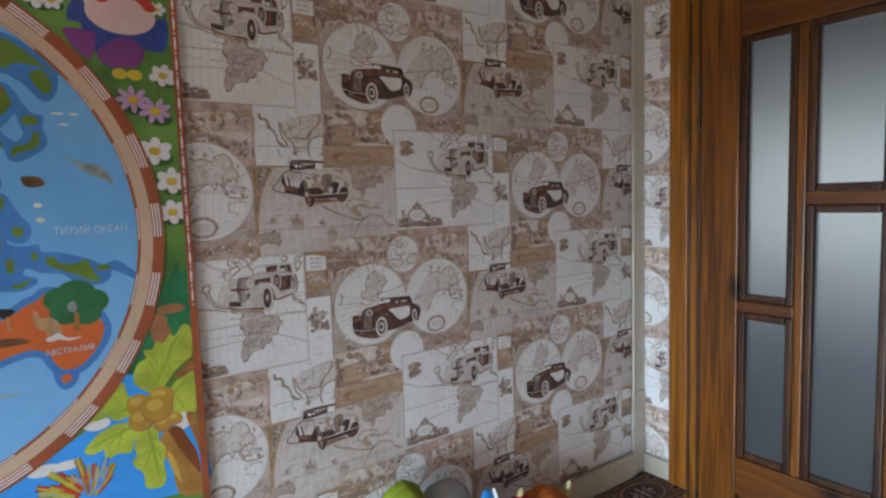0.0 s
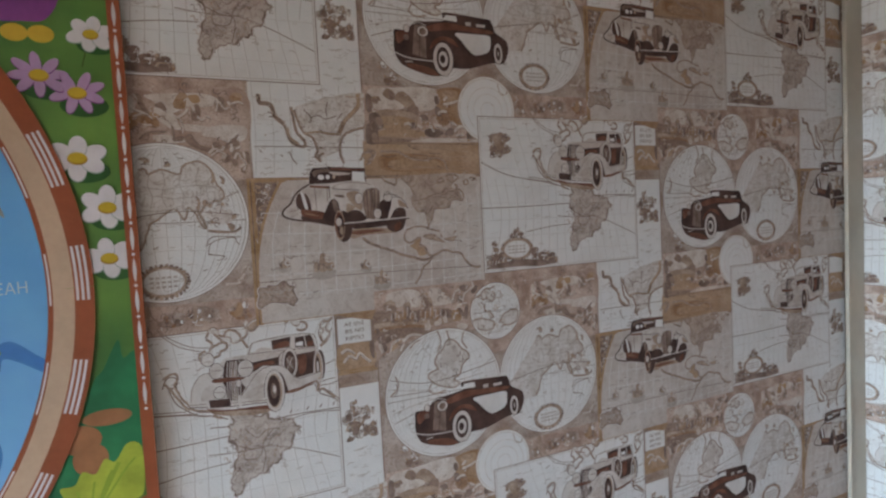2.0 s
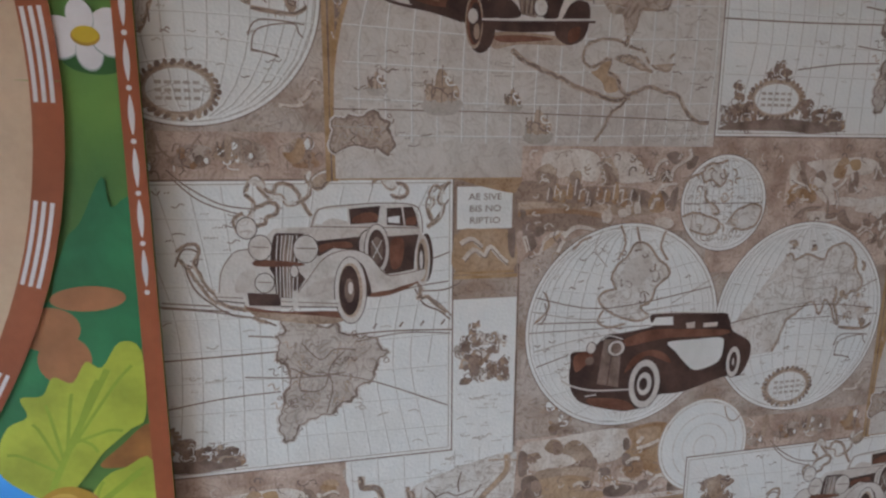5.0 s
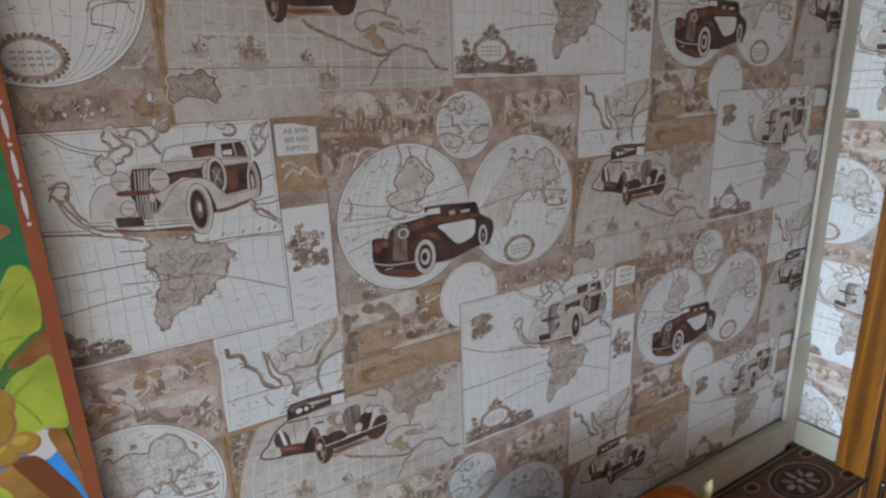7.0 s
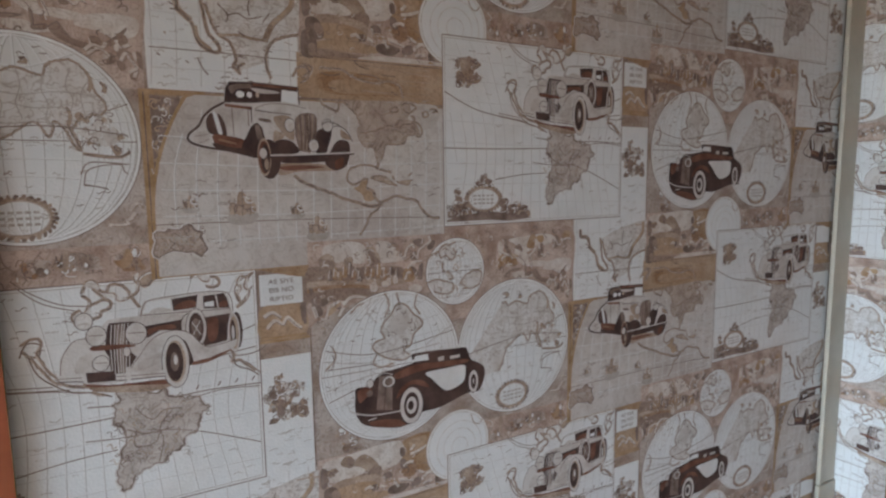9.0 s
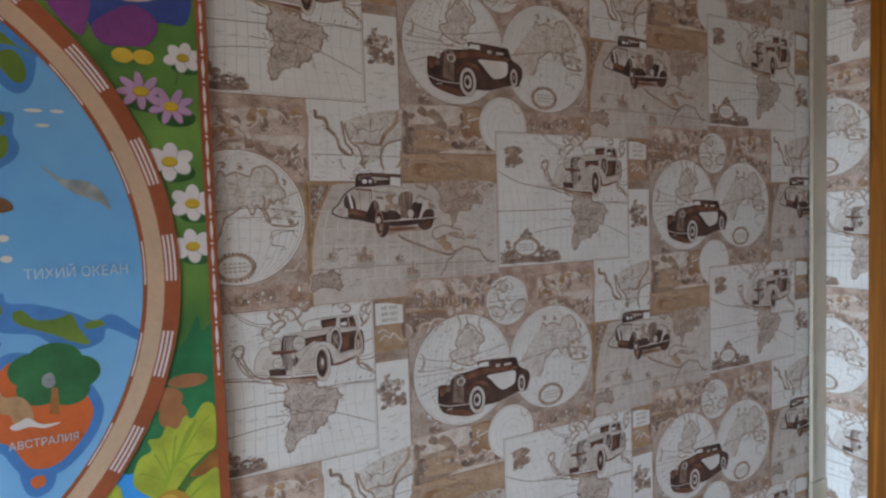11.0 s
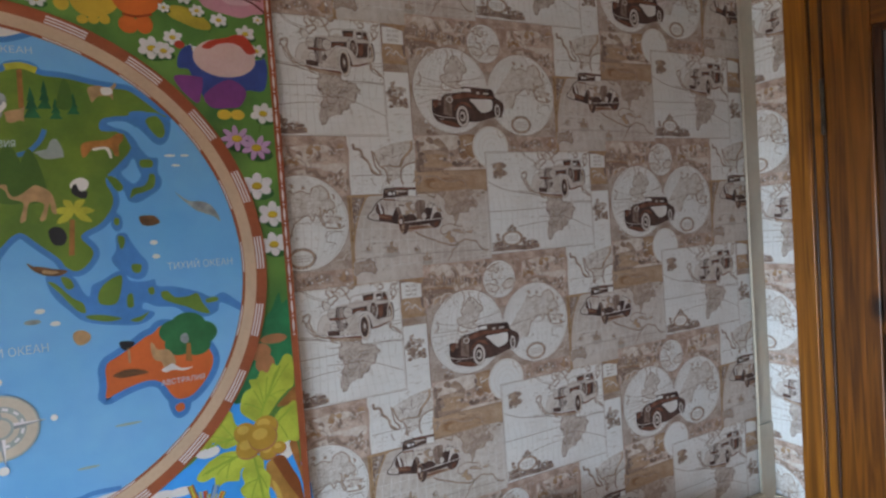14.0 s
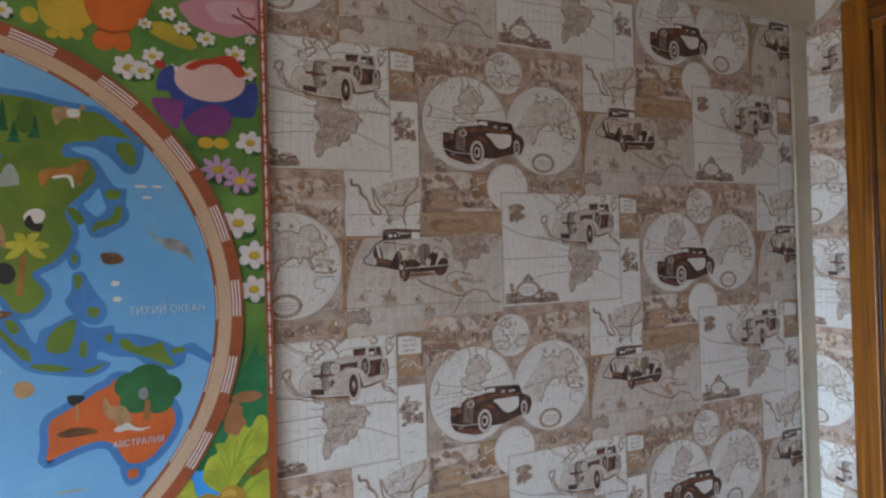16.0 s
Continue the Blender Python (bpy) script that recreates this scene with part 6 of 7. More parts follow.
oval(a, "yellow_print", -272, 451, 8.1, 7.1)
put("plain_shape", a)
a = poster_art(0.00412)
oval(a, "yellow_print", -256, 453, 8.0, 8.1)
put("plain_shape", a)
a = poster_art(0.00415)
fill(a, "orange_toon", [(-241, 538), (-151, 549), (-157, 512), (-176, 478), (-197, 465), (-221, 464), (-239, 478), (-247, 505)])
put("plain_shape", a)
a = poster_art(0.00418)
oval(a, "orange_toon", -222, 448, 15.0, 15.0)
put("plain_shape", a)
a = poster_art(0.00421)
oval(a, "orange_toon", -198, 450, 13.0, 16.1)
put("plain_shape", a)
a = poster_art(0.00424)
line(a, "orange_deep", 4, [(-230, 465), (-209, 462), (-185, 468)])
put("plain_shape", a)
a = poster_art(0.00427)
fill(a, "blue_toon", [(-152, 381), (-147, 407), (-128, 421), (-115, 402), (-18, 401), (-4, 406), (0, 379), (-10, 345), (-41, 344), (-51, 318), (-74, 312), (-103, 312), (-116, 335), (-129, 360), (-135, 378)])
put("plain_shape", a)
a = poster_art(0.00430)
fill(a, "purple_toon", [(-158, 366), (-121, 366), (-113, 361), (-118, 334), (-126, 319), (-151, 344)])
put("plain_shape", a)
a = poster_art(0.00433)
fill(a, "purple_toon", [(-112, 335), (-70, 363), (-41, 344), (-53, 316), (-74, 312), (-103, 313)])
put("plain_shape", a)
a = poster_art(0.00436)
oval(a, "face_print", -73, 401, 53.2, 34.1)
put("plain_shape", a)
a = poster_art(0.00439)
fill(a, "red_print", [(-110, 419), (-95, 431), (-68, 438), (-54, 444), (-37, 444), (-25, 430), (-18, 415), (-33, 411), (-45, 424), (-61, 429), (-83, 425), (-98, 416)])
put("plain_shape", a)
a = poster_art(0.00442)
oval(a, "red_print", -146, 420, 8.1, 7.0)
put("plain_shape", a)
a = poster_art(0.00445)
oval(a, "yellow_print", -82, 300, 12.0, 9.1)
put("plain_shape", a)
a = poster_art(0.00448)
oval(a, "yellow_print", -59, 300, 12.0, 9.1)
put("plain_shape", a)
sea = poster_art(0.0050)
oval(sea, "sea", CX, CZ, 406, 406, steps=96)
put("sea_print", sea, "blue printed ocean disc")
land = poster_art(0.0053)
# asia
shore(land, "grass_map", [(-495, 367), (-479, 367), (-445, 365), (-432, 356), (-401, 357), (-392, 369), (-363, 369), (-358, 355), (-322, 354), (-280, 343), (-248, 339), (-229, 337), (-201, 313), (-174, 287), (-178, 299), (-219, 302), (-232, 294), (-264, 293), (-275, 282), (-256, 268), (-237, 261), (-232, 240), (-257, 211), (-281, 189)]
      + [(-266, 160), (-272, 138), (-290, 114), (-312, 105), (-322, 95), (-302, 74), (-306, 58), (-326, 38), (-344, 47), (-349, 61), (-360, 72), (-380, 91), (-396, 109), (-408, 106), (-426, 87), (-438, 68), (-438, 51), (-448, 40), (-462, 53), (-471, 80), (-478, 100), (-491, 104), (-503, 118)])
# shelf seas and islands off the east coast
fill(land, "deep", [(-276, 269), (-275, 287), (-253, 293), (-236, 294), (-231, 301), (-209, 302), (-206, 293), (-180, 294), (-171, 285), (-176, 259), (-187, 246), (-200, 249), (-216, 268), (-226, 276), (-243, 270)])
fill(land, "deep", [(-246, 272), (-228, 250), (-211, 226), (-196, 222), (-198, 200), (-193, 186), (-198, 170), (-222, 153), (-235, 148), (-246, 152), (-252, 169), (-263, 183), (-258, 201), (-246, 219), (-234, 236)])
fill(land, "sea", [(-267, 282), (-245, 285), (-229, 278), (-218, 262), (-202, 231), (-209, 226), (-224, 248), (-239, 268), (-258, 275)])
fill(land, "sea", [(-253, 199), (-243, 209), (-233, 223), (-227, 203), (-224, 193), (-234, 181), (-243, 185)])
fill(land, "deep", [(-270, 132), (-260, 128), (-258, 110), (-267, 101), (-275, 113)])
fill(land, "deep", [(-269, 95), (-255, 98), (-247, 81), (-236, 61), (-226, 46), (-228, 28), (-240, 18), (-256, 24), (-271, 39), (-279, 56), (-271, 71)])
fill(land, "deep", [(-372, 36), (-354, 42), (-334, 31), (-323, 6), (-315, -2), (-310, 15), (-294, 23), (-275, 34), (-263, 35), (-255, 18), (-233, 14), (-218, 16), (-214, 4), (-187, 0), (-149, -14), (-130, -25), (-110, -19), (-90, -35), (-74, -50), (-81, -57), (-101, -44), (-117, -37), (-122, -51), (-143, -59), (-171, -51), (-190, -36), (-218, -31), (-236, -22), (-240, -32), (-223, -40), (-228, -50), (-248, -58), (-283, -54), (-324, -43), (-345, -22), (-365, 5)])
for isle in ([(-209, 289), (-193, 295), (-183, 281), (-182, 263), (-192, 258), (-206, 275)], [(-223, 220), (-206, 220), (-206, 208), (-223, 208)], [(-211, 196), (-203, 194), (-206, 174), (-223, 165), (-234, 162), (-243, 156), (-238, 172), (-222, 176), (-214, 186)], [(-275, 194), (-262, 191), (-252, 175), (-260, 168), (-269, 180)], [(-269, 124), (-262, 122), (-264, 112), (-270, 114)], [(-267, 93), (-257, 91), (-259, 76), (-265, 73)], [(-250, 44), (-236, 43), (-239, 30), (-249, 32)], [(-370, 27), (-360, 24), (-348, 10), (-337, -3), (-325, -12), (-322, -28), (-332, -25), (-344, -10), (-356, 8)]):
    fill(land, "grass_map", isle)
for isle in ([(-352, 33), (-340, 30), (-335, 16), (-345, 13)], [(-302, 2), (-289, 19), (-267, 28), (-269, 3), (-279, -19), (-301, -16)], [(-322, -33), (-298, -35), (-272, -44), (-292, -47), (-317, -40)], [(-261, -8), (-253, -5), (-253, -26), (-262, -26)], [(-260, -49), (-241, -43), (-230, -38), (-245, -53)], [(-210, -8), (-200, -6), (-189, -18), (-169, -19), (-153, -15), (-146, -32), (-135, -53), (-152, -49), (-171, -38), (-189, -30), (-207, -20)], [(-140, -28), (-124, -25), (-119, -32), (-137, -35)], [(-229, 1), (-221, 3), (-220, -8), (-227, -9)]):
    fill(land, "grass_map", isle)
# australia
OUTBACK = rounded([(-304, -118), (-285, -108), (-269, -99), (-253, -90), (-240, -80), (-226, -76), (-217, -64), (-200, -67), (-173, -77), (-151, -98), (-139, -121), (-135, -137), (-142, -157), (-157, -178), (-178, -197), (-201, -197), (-211, -182), (-219, -163), (-238, -154), (-264, -159), (-291, -169), (-308, -177), (-302, -154)])
line(land, "deep", 22, OUTBACK, closed=True, smooth=0)
fill(land, "deep", [(-212, -192), (-180, -200), (-183, -222), (-199, -230), (-210, -219)])
land.add("orange_map", OUTBACK)
fill(land, "orange_map", [(-204, -208), (-192, -204), (-189, -215), (-200, -219)])
line(land, "deep", 7, [(-393, 230), (-378, 235), (-362, 252), (-354, 270)])
fill(land, "white_print", [(-490, 434), (-474, 438), (-393, 432), (-357, 423), (-377, 414), (-400, 408), (-428, 413), (-460, 413), (-492, 406)])
line(land, "deep", 9, [(-492, 406), (-460, 413), (-428, 412), (-400, 408), (-377, 414), (-356, 422)])
fill(land, "white_print", [(-509, -328), (-417, -331), (-344, -335), (-316, -333), (-292, -332), (-336, -349), (-379, -362)])
line(land, "deep", 8, [(-541, -323), (-448, -325), (-364, -331), (-335, -326), (-296, -328)])
put("land_print", land, "green and orange printed continents")
for k, run in enumerate(([(-380, 288), (-368, 338), (-357, 288)], [(-361, 303), (-349, 350), (-342, 304)], [(-346, 287), (-336, 321), (-328, 287)], [(-322, 295), (-311, 330), (-304, 294)], [(-485, 255), (-480, 292), (-469, 257)])):
    a = poster_art(0.00620 + 0.00002 * k)
    (u0, d0), (u1, d1), (u2, d2) = run
    for i in range(3):
        lo, hi, w = d0 + (d1 - d0) * 0.27 * i, d0 + (d1 - d0) * (0.46 + 0.27 * i), 1 - 0.26 * i
        a.add("pine", [(u1 + (u0 - u1) * w, lo), (u1, hi), (u1 + (u2 - u1) * w, lo)])
    put("tree_print", a)
a = poster_art(0.00632)
fill(a, "hill", [(-335, 306), (-329, 336), (-322, 352), (-314, 337), (-315, 305)])
put("tree_print", a)
a = poster_art(0.00634)
for spot, r in zip([(-173, -73), (-195, -78), (-150, -86), (-188, -100), (-160, -106)], (30, 24, 24, 24, 22)):
    oval(a, "crown", spot[0], spot[1], r, r * 0.86)
fill(a, "trunk_print", [(-177, -101), (-171, -102), (-171, -134), (-181, -132)], smooth=0)
put("tree_print", a, "round dark green tree crown")
for k, (u, d, ru, rd) in enumerate(((-405, 204, 22, 44), (-378, 200, 18, 40), (-444, 210, 16, 26))):
    a = poster_art(0.00636 + 0.00001 * k)
    fill(a, "hill", [(u - ru, d - rd), (u - ru * 0.7, d + rd * 0.3), (u, d + rd), (u + ru * 0.7, d + rd * 0.3), (u + ru, d - rd)])
    put("tree_print", a)
a = poster_art(0.00650)
fill(a, "trunk_print", [(-470, 172), (-462, 172), (-463, 112), (-470, 113)], smooth=0)
fill(a, "palm_yellow", [(-468, 188), (-455, 197), (-442, 190), (-455, 185)])
fill(a, "palm_yellow", [(-468, 188), (-465, 205), (-453, 208), (-457, 199)])
fill(a, "palm_yellow", [(-468, 188), (-479, 200), (-480, 208), (-470, 205)])
fill(a, "palm_yellow", [(-468, 188), (-483, 185), (-495, 191), (-480, 197)])
fill(a, "palm_yellow", [(-468, 188), (-478, 174), (-492, 171), (-483, 184)])
fill(a, "palm_yellow", [(-468, 188), (-455, 185), (-446, 172), (-460, 175)])
put("tree_print", a)
a = poster_art(0.00653)
fill(a, "trunk_print", [(-464, 132), (-454, 132), (-456, 102), (-468, 103)], smooth=0)
fill(a, "palm_yellow", [(-456, 137), (-446, 144), (-436, 137), (-445, 133)])
fill(a, "palm_yellow", [(-456, 137), (-454, 150), (-445, 151), (-446, 144)])
fill(a, "palm_yellow", [(-456, 137), (-465, 145), (-465, 152), (-456, 151)])
fill(a, "palm_yellow", [(-456, 137), (-467, 134), (-476, 138), (-465, 145)])
fill(a, "palm_yellow", [(-456, 137), (-462, 125), (-474, 124), (-467, 135)])
fill(a, "palm_yellow", [(-456, 137), (-445, 135), (-439, 123), (-450, 125)])
put("tree_print", a)
a = poster_art(0.00656)
fill(a, "trunk_print", [(-332, 125), (-325, 125), (-330, 67), (-338, 67)], smooth=0)
fill(a, "palm_yellow", [(-325, 137), (-311, 145), (-296, 138), (-310, 133)])
fill(a, "palm_yellow", [(-325, 137), (-322, 154), (-309, 157), (-312, 148)])
fill(a, "palm_yellow", [(-325, 137), (-337, 148), (-338, 157), (-327, 154)])
fill(a, "palm_yellow", [(-325, 137), (-341, 134), (-354, 140), (-338, 146)])
fill(a, "palm_yellow", [(-325, 137), (-335, 123), (-350, 120), (-341, 133)])
fill(a, "palm_yellow", [(-325, 137), (-310, 133), (-301, 120), (-316, 123)])
put("tree_print", a)
a = poster_art(0.00659)
fill(a, "trunk_print", [(-383, 363), (-376, 365), (-378, 303), (-385, 303)], smooth=0)
line(a, "palm_yellow", 10, [(-398, 366), (-377, 370), (-357, 363)])
put("tree_print", a)
a = poster_art(0.00662)
fill(a, "stone_print", [(-367, 232), (-355, 237), (-347, 253), (-338, 253), (-332, 229), (-355, 223)])
put("tree_print", a)
# small printed shapes on the map
def patch(k, ink, loop):
    a = poster_art(0.0076 + 0.00002 * k)
    fill(a, ink, loop)
    put("patch_print", a)


patch(0, "brown_print", [(-479, 319), (-465, 328), (-448, 331), (-440, 332), (-431, 330), (-432, 315), (-436, 310), (-434, 295), (-440, 293), (-445, 304), (-449, 291), (-456, 293), (-457, 302), (-473, 301), (-479, 299)])
patch(1, "grey_print", [(-425, 314), (-419, 323), (-408, 326), (-401, 322), (-400, 311), (-405, 303), (-408, 289), (-414, 287), (-417, 296), (-422, 294)])
patch(2, "white_print", [(-419, 301), (-407, 307), (-403, 313), (-400, 307), (-404, 300), (-414, 292)])
patch(3, "camel_print", [(-404, 296), (-393, 300), (-382, 302), (-377, 306), (-379, 293), (-380, 282), (-385, 284), (-395, 280), (-402, 282), (-403, 291)])
patch(4, "camel_print", [(-290, 338), (-276, 343), (-259, 340), (-251, 348), (-248, 344), (-254, 336), (-255, 320), (-260, 326), (-276, 325), (-285, 315), (-288, 323)])
patch(5, "white_print", [(-271, 339), (-257, 340), (-256, 330), (-269, 328)])
patch(6, "orange_print", [(-306, 246), (-291, 252), (-270, 254), (-254, 264), (-245, 262), (-247, 252), (-253, 244), (-254, 228), (-260, 228), (-266, 240), (-289, 240), (-302, 226), (-307, 228)])
patch(7, "white_print", [(-290, 240), (-269, 242), (-264, 226), (-267, 224), (-273, 238), (-289, 236)])
patch(8, "orange_print", [(-486, 251), (-464, 253), (-447, 255), (-432, 261), (-440, 254), (-446, 246), (-448, 226), (-452, 235), (-472, 235), (-478, 225), (-487, 230)])
patch(9, "stone_print", [(-371, 234), (-351, 240), (-345, 251), (-339, 249), (-335, 236), (-332, 226), (-350, 226), (-356, 223), (-360, 228)])
patch(10, "camel_print", [(-422, 182), (-411, 184), (-409, 173), (-403, 165), (-392, 169), (-381, 178), (-373, 182), (-362, 177), (-353, 168), (-349, 151), (-349, 135), (-355, 139), (-357, 153), (-364, 128), (-372, 127), (-364, 151), (-383, 155), (-390, 128), (-398, 126), (-391, 154), (-408, 162), (-413, 175)])
patch(11, "white_print", [(-327, 182), (-320, 190), (-308, 192), (-301, 184), (-306, 172), (-318, 171), (-326, 175)])
patch(12, "black_print", [(-324, 179), (-319, 182), (-314, 171), (-304, 170), (-307, 159), (-318, 161), (-326, 169)])
patch(13, "black_print", [(-362, 109), (-353, 115), (-342, 110), (-338, 97), (-344, 85), (-356, 86), (-361, 96)])
patch(14, "brown_print", [(-395, 60), (-386, 54), (-378, 53), (-362, 48), (-342, 43), (-352, 36), (-369, 37), (-380, 42), (-389, 49)])
patch(15, "camel_print", [(-373, 47), (-354, 42), (-362, 39), (-375, 42)])
patch(16, "black_print", [(-279, -84), (-269, -83), (-257, -87), (-261, -94), (-270, -99), (-277, -94)])
patch(17, "camel_print", [(-268, -97), (-265, -100), (-265, -120), (-268, -119)])
patch(18, "camel_print", [(-233, -92), (-228, -95), (-223, -105), (-208, -107), (-199, -119), (-197, -136), (-205, -141), (-216, -137), (-219, -127), (-228, -123), (-233, -110)])
patch(19, "white_print", [(-202, -133), (-189, -143), (-170, -144), (-186, -148), (-201, -144), (-214, -146), (-220, -141), (-210, -136)])
patch(20, "brown_print", [(-293, -138), (-274, -131), (-253, -134), (-240, -142), (-263, -144), (-281, -144)])
patch(21, "grey_print", [(-185, -86), (-176, -83), (-173, -96), (-179, -101), (-186, -96)])
patch(22, "grey_print", [(-174, 163), (-154, 148), (-134, 146), (-119, 139), (-108, 122), (-105, 109), (-114, 118), (-130, 125), (-147, 134)])
patch(23, "brown_print", [(-233, 123), (-224, 126), (-209, 124), (-202, 113), (-214, 108), (-228, 110)])
patch(24, "camel_print", [(-341, -58), (-329, -56), (-319, -65), (-322, -76), (-336, -80), (-343, -69)])
patch(25, "white_print", [(-504, 5), (-487, 0), (-473, -16), (-481, -26), (-495, -28), (-506, -20)])
for k, (ink, u, d, ru, rd) in enumerate((("white_print", -384, -18, 7, 4), ("white_print", -365, -40, 7, 4), ("grey_print", -395, -34, 11, 4), ("white_print", -214, 79, 6, 4), ("white_print", -212, 55, 6, 4), ("white_print", -177, 227, 9, 2), ("white_print", -154, 227, 7, 2), ("white_print", -169, 210, 7, 2), ("stone_print", -450, 94, 16, 5), ("white_print", -379, -190, 5, 5), ("white_print", -450, -260, 7, 7), ("white_print", -447, -121, 6, 6), ("stone_print", -277, -223, 20, 2), ("stone_print", -339, -282, 16, 2))):
    a = poster_art(0.0082 + 0.00001 * k)
    oval(a, ink, u, d, ru, rd)
    put("patch_print", a)
track = poster_art(0.0084)
hoop(track, "track", CX, CZ, 418, 22, steps=120)
hoop(track, "track_red", CX, CZ, 406.5, 5, steps=120)
hoop(track, "track_red", CX, CZ, 438, 19, steps=120)
for k in range(22):
    g = k * 360 / 22 - 1.8
    for r in (431.5, 436.5, 441.5):
        hoop(track, "petal", CX, CZ, r, 2.6, g, g + 7.8, 8)
    hoop(track, "petal", CX, CZ, 406.5, 1.8, g - 0.6, g + 7.2, 8)
put("track_print", track, "tan and brick-red striped ring")
strip = poster_art(0.0058)
strip.depth = 0.0004
rect(strip, "track_red", 3, RIGHT, LOW, TOP)
for k in range(-10, 10):
    z = 239 + k * 35.2
    oval(strip, "petal", 9.5, z, 1.8, 1.8, steps=12)
    fill(strip, "petal", [(9.5, z + 4), (11.5, z + 17.6), (9.5, z + 31), (7.5, z + 17.6)])
put("border_print", strip, "brick-red edge band with pale ovals")
rose = poster_art(0.0086)
oval(rose, "stone_print", -450, -193, 52, 52, steps=48)
oval(rose, "rose_tan", -450, -193, 49, 49, steps=48)
hoop(rose, "stone_print", -450, -193, 30, 9)
for k in range(12):
    hoop(rose, "petal", -450, -193, 30, 4, k * 30 + 5, k * 30 + 20, 5)
for k in range(4):
    g = radians(90 * k + 3)
    c, s = math.cos(g), math.sin(g)
    rose.add("petal", [(-450 - s * 7, -193 + c * 7), (-450 + c * 62, -193 + s * 62), (-450 + s * 7, -193 - c * 7)])
    rose.add("grey_print", [(-450, -193), (-450 + c * 62, -193 + s * 62), (-450 + s * 7, -193 - c * 7)])
oval(rose, "stone_print", -450, -193, 18, 18)
oval(rose, "rose_tan", -450, -193, 14, 14)
put("compass_print", rose, "round printed compass rose")
for words, u, d, wide, size in (("ТИХИЙ ОКЕАН", -143, 30, 106, 0.017), ("АВСТРАЛИЯ", -187, -168, 69, 0.013), ("АЗИЯ", -408, 242, 30, 0.015), ("ИНДИЙСКИЙ ОКЕАН", -458, -83, 162, 0.019), ("ЮЖНЫЙ ОКЕАН", -474, -318, 100, 0.016), ("ОКЕАН", -386, 388, 52, 0.015)):
    ob = lettering(words, size, (-1.52 + u / 1000, -0.0075 - 0.0044, 1.35 + d / 1000), PRINTS["letter"], poster, "CENTER")
    span = ob.dimensions.x or max(v.co.x for v in ob.data.vertices) - min(v.co.x for v in ob.data.vertices)
    ob.data.transform(Matrix.Diagonal((wide / 1000 / span, 1, 1, 1)))

# ---- bench and toys ----
bench = thing("storage_bench", (-1.36, -0.095, 0.0), "low brown bench with patterned woven runner along wall", "bench")
bm = bmesh.new()
slab(bm, -2.60, EAST - 0.012, -0.168, -0.0275, 0.0, 0.470, bevel=0.004)
part("body", bm, BENCH_SIDE, bench)
bm = bmesh.new()
slab(bm, -2.605, EAST - 0.0115, -0.176, -0.0272, 0.4705, 0.4815, bevel=0.003)
part("runner", bm, RUNNER["field"], bench, "brown woven runner")
weave = Art(RUNNER, lambda u, d, h: (u / 1000, -d / 1000 + 0.004, 0.4818 + h))
for d, w, ink in ((31, 4, "dark"), (37, 4, "tan"), (43, 3, "dark"), (169, 3, "dark"), (175, 4, "tan"), (181, 4, "dark")):
    rect(weave, ink, -2600, -129, d - w / 2, d + w / 2)
for u in (-131, -137, -143):
    rect(weave, "tan" if u == -137 else "dark", u - 2, u + 2, 33, 180)
for k in range(11):
    u = -255 - k * 215
    oval(weave, "tan", u, 106, 86, 54)
    oval(weave, "dark", u, 106, 80, 49)
    oval(weave, "field", u, 106, 70, 42)
    oval(weave, "dark", u, 106, 62, 36)
    for g in range(8):
        a = g * math.pi / 4
        oval(weave, "pale" if g % 2 == 0 else "tan", u + 36 * math.cos(a), 106 + 21 * math.sin(a), 13, 6, a)
    oval(weave, "pale", u, 106, 9, 7)
    for du in (-107, 107):
        for sgn in (-1, 1):
            oval(weave, "tan", u + du, 106 + sgn * 44, 22, 14)
            oval(weave, "dark", u + du, 106 + sgn * 44, 15, 9)
ob = new("runner_pattern", weave.mesh("runner_pattern"))
ob.data.transform(Matrix.Translation(-bench.location))
ob.parent = bench

GREEN = stained("lime_plush", (0.30, 0.38, 0.02), (0.20, 0.28, 0.015), 60, rough=0.95, bump=1.0, bump_scale=500, fine=0.3)
GREY = stained("grey_plush", (0.25, 0.27, 0.29), (0.36, 0.385, 0.40), 20, rough=0.95, bump=1.0, bump_scale=400, fine=0.3)
ORANGE = stained("orange_plush", (0.62, 0.17, 0.02), (0.45, 0.11, 0.015), 90, rough=0.95, bump=1.0, bump_scale=400, fine=0.4)
RED = stained("red_plush", (0.45, 0.02, 0.02), (0.33, 0.015, 0.015), 40, rough=0.9, bump=0.8, bump_scale=400)
HORN = stained("pale_yellow_felt", (0.70, 0.64, 0.32), (0.62, 0.56, 0.26), 30, rough=0.9, bump=0.5, bump_scale=300)
BLUE = stained("blue_plastic", (0.02, 0.22, 0.60), (0.03, 0.28, 0.66), 10, rough=0.3)
SEQUIN = stained("pink_sequins", (0.55, 0.10, 0.24), (0.75, 0.45, 0.55), 160, rough=0.25, metal=0.7, bump=1.0, bump_scale=260)
PALE = stained("white_plastic", (0.65, 0.68, 0.70), (0.7, 0.72, 0.74), 10, rough=0.35)


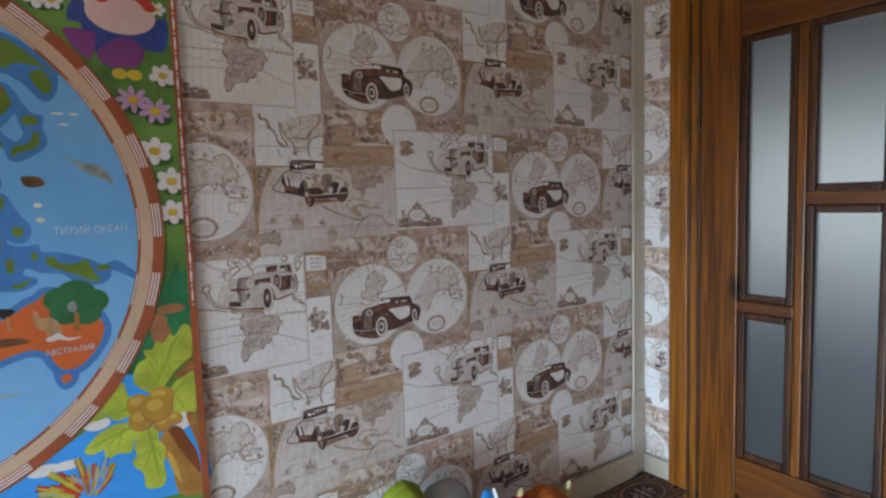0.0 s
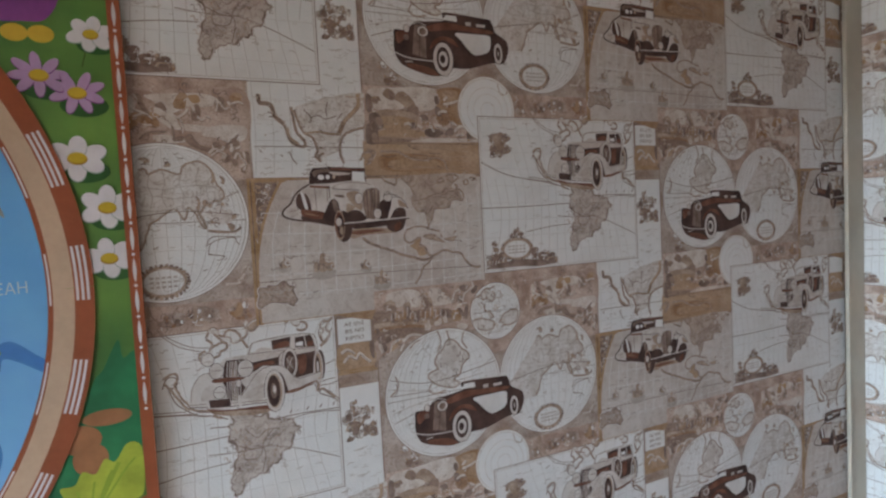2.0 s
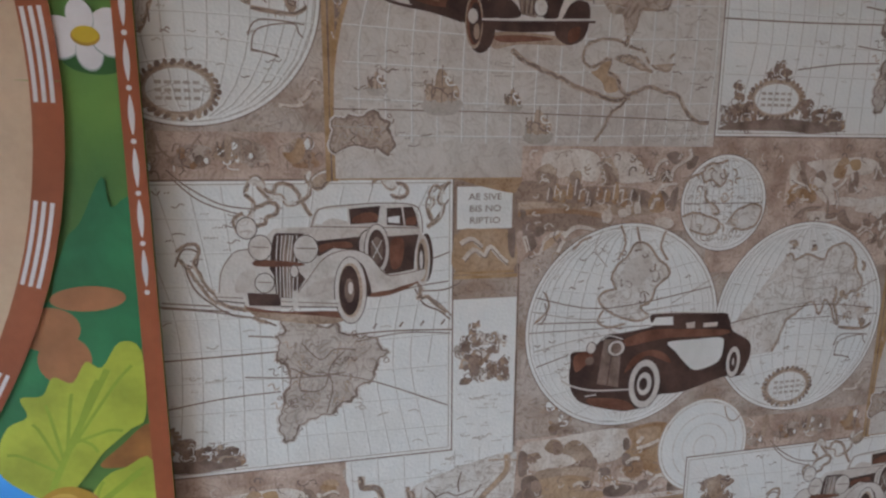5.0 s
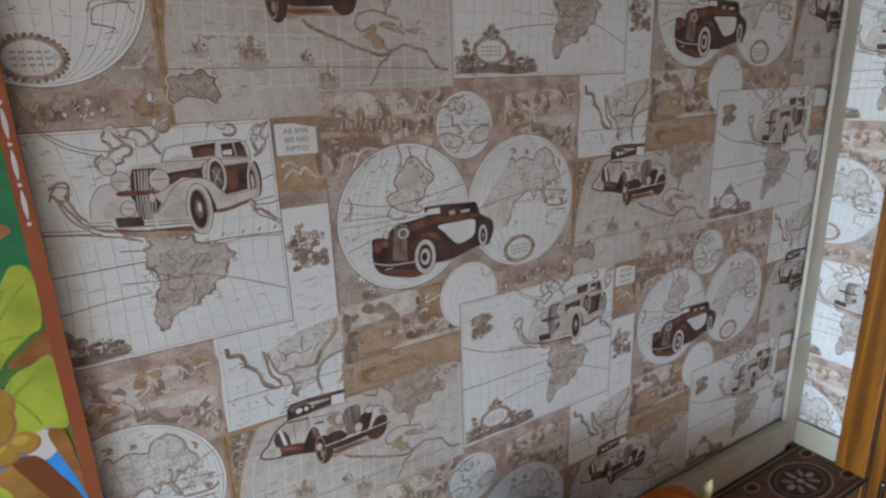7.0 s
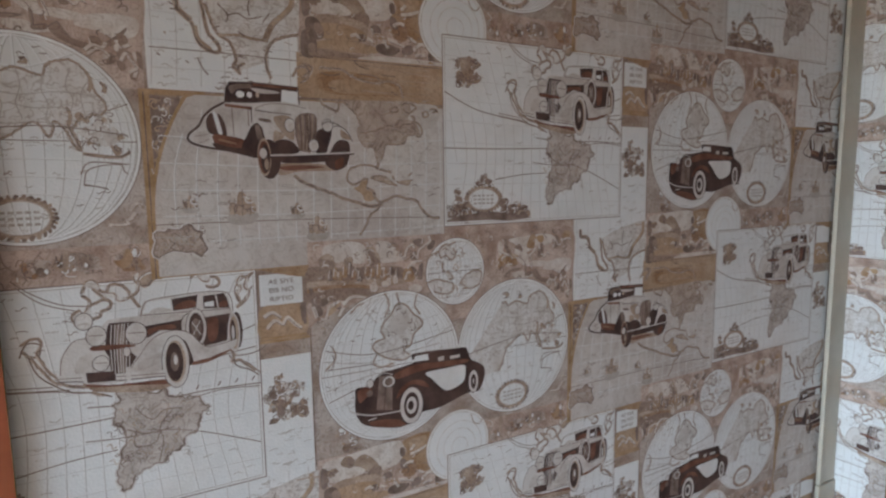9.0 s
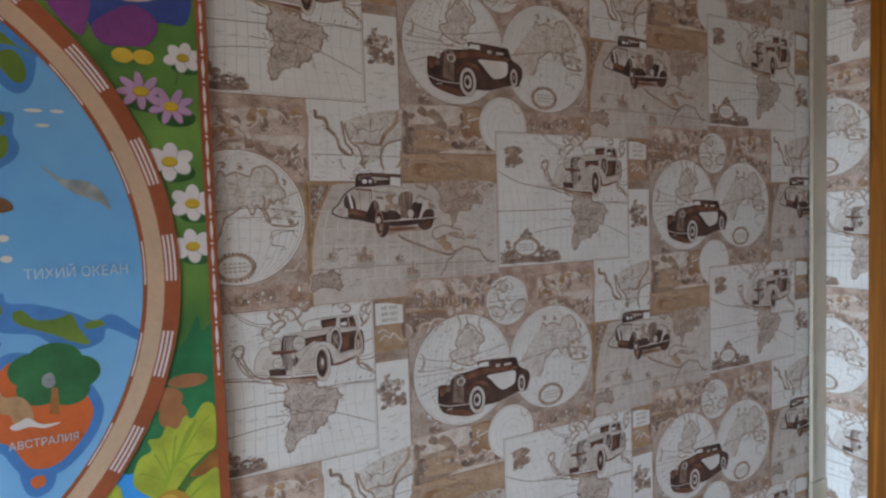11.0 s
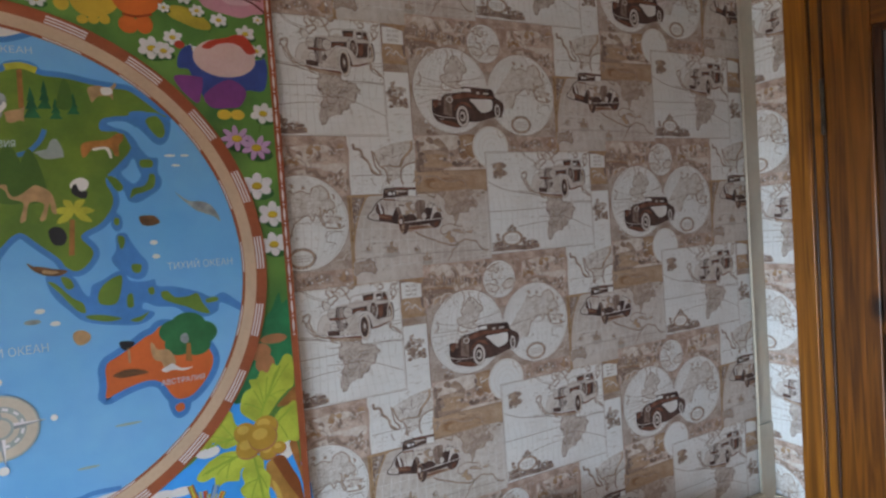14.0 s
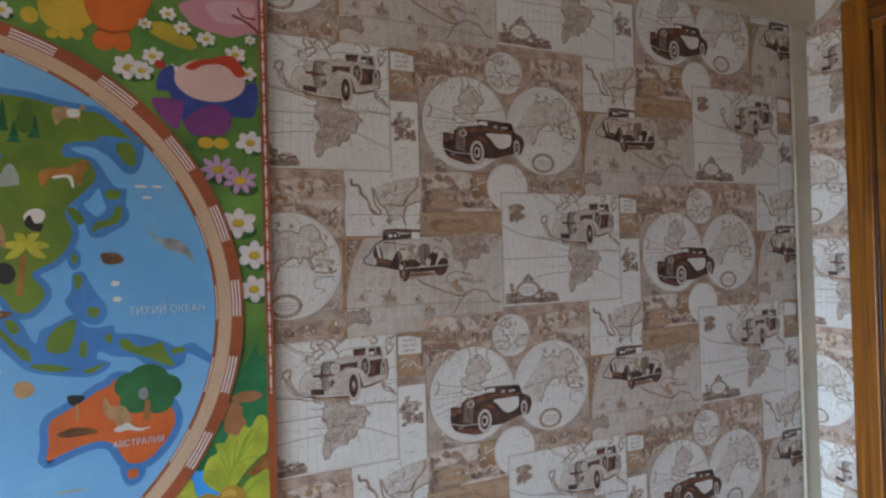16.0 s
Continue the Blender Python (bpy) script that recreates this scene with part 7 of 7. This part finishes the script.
def lump(bm, x, y, z, rx, ry, rz, lean=(0, 0, 0), rough=0.05, seed=0, sections=28):
    made = bmesh.ops.create_uvsphere(bm, u_segments=sections, v_segments=sections // 2, radius=1)
    m = pose(x, y, z, *lean) @ Matrix.Diagonal((rx, ry, rz, 1))
    for v in made["verts"]:
        k = 1 + rough * noise.noise(v.co * 2.3 + Vector((seed, seed * 2, 0)))
        v.co = m @ (v.co * k)
    for f in bm.faces:
        f.smooth = True


def tusk(bm, x, y, z, length, r, lean):
    rings, around, prev = 7, 12, None
    for i in range(rings):
        t = i / (rings - 1)
        rad = r * (1 - t) ** 0.5 * (1 if i < rings - 1 else 0) + 0.0012
        c = Vector((x + lean[0] * t * t, y + lean[1] * t, z + length * t))
        ring = [bm.verts.new(c + Vector((rad * math.cos(a), rad * math.sin(a), 0))) for a in (2 * math.pi * k / around for k in range(around))]
        if prev:
            for k in range(around):
                bm.faces.new((prev[k], prev[(k + 1) % around], ring[(k + 1) % around], ring[k])).smooth = True
        prev = ring
    bm.faces.new(prev)


grey = thing("round_cushion", (-1.005, -0.062, 0.4820), "round grey plush cushion leaning against the wallpaper", "cushion")
bm = bmesh.new()
lump(bm, -1.005, -0.066, 0.622, 0.100, 0.036, 0.139, (6, 0, 0), 0.04, 2)
part("cover", bm, GREY, grey)
green = thing("plush_toy", (-1.125, -0.112, 0.4820), "lime green plush toy with pink sequin bow on bench", "toy", "toys on the bench")
bm = bmesh.new()
lump(bm, -1.125, -0.108, 0.585, 0.062, 0.055, 0.102, (0, 0, 0), 0.08, 4)
lump(bm, -1.125, -0.098, 0.736, 0.054, 0.048, 0.062, (0, 0, 0), 0.08, 5)
part("body", bm, GREEN, green)
bm = bmesh.new()
for s in (-1, 1):
    lump(bm, -1.125 + s * 0.024, -0.146, 0.748, 0.024, 0.010, 0.018, (0, s * 20, 0), 0.1, 6, 16)
lump(bm, -1.125, -0.152, 0.748, 0.009, 0.009, 0.010, (0, 0, 0), 0.05, 7, 12)
part("bow", bm, SEQUIN, green, "glittering pink bow")

horned = thing("plush_toy", (-0.70, -0.105, 0.4820), "orange knitted plush toy with pale horns and red side", "toy", "toys on the bench")
bm = bmesh.new()
lump(bm, -0.70, -0.102, 0.563, 0.095, 0.066, 0.082, (0, 8, 0), 0.06, 8)
part("body", bm, ORANGE, horned)
for x, z, tip in ((-0.785, 0.612, 0.004), (-0.612, 0.575, 0.012)):
    bm = bmesh.new()
    tusk(bm, x, -0.10, z, 0.066, 0.015, (tip, -0.012, 0))
    part("horn", bm, HORN, horned, "pale yellow felt horn")
bm = bmesh.new()
lump(bm, -0.782, -0.112, 0.582, 0.044, 0.042, 0.078, (0, 0, 0), 0.06, 9, 20)
part("wing", bm, RED, horned, "red plush side")

toy = thing("toy_boat", (-0.885, -0.125, 0.4820), "blue plastic toy with white edge on the bench", "toy", "toys on the bench")
bm = bmesh.new()
slab(bm, -0.930, -0.840, -0.155, -0.090, 0.4822, 0.560, bevel=0.012, segments=3)
part("hull", bm, BLUE, toy)
bm = bmesh.new()
lump(bm, -0.893, -0.118, 0.640, 0.030, 0.014, 0.078, (0, -8, 0), 0.03, 3, 18)
part("fin", bm, BLUE, toy)
bm = bmesh.new()
lump(bm, -0.872, -0.124, 0.668, 0.007, 0.012, 0.050, (0, -14, 0), 0.03, 5, 14)
part("edge", bm, PALE, toy, "white rounded edge")
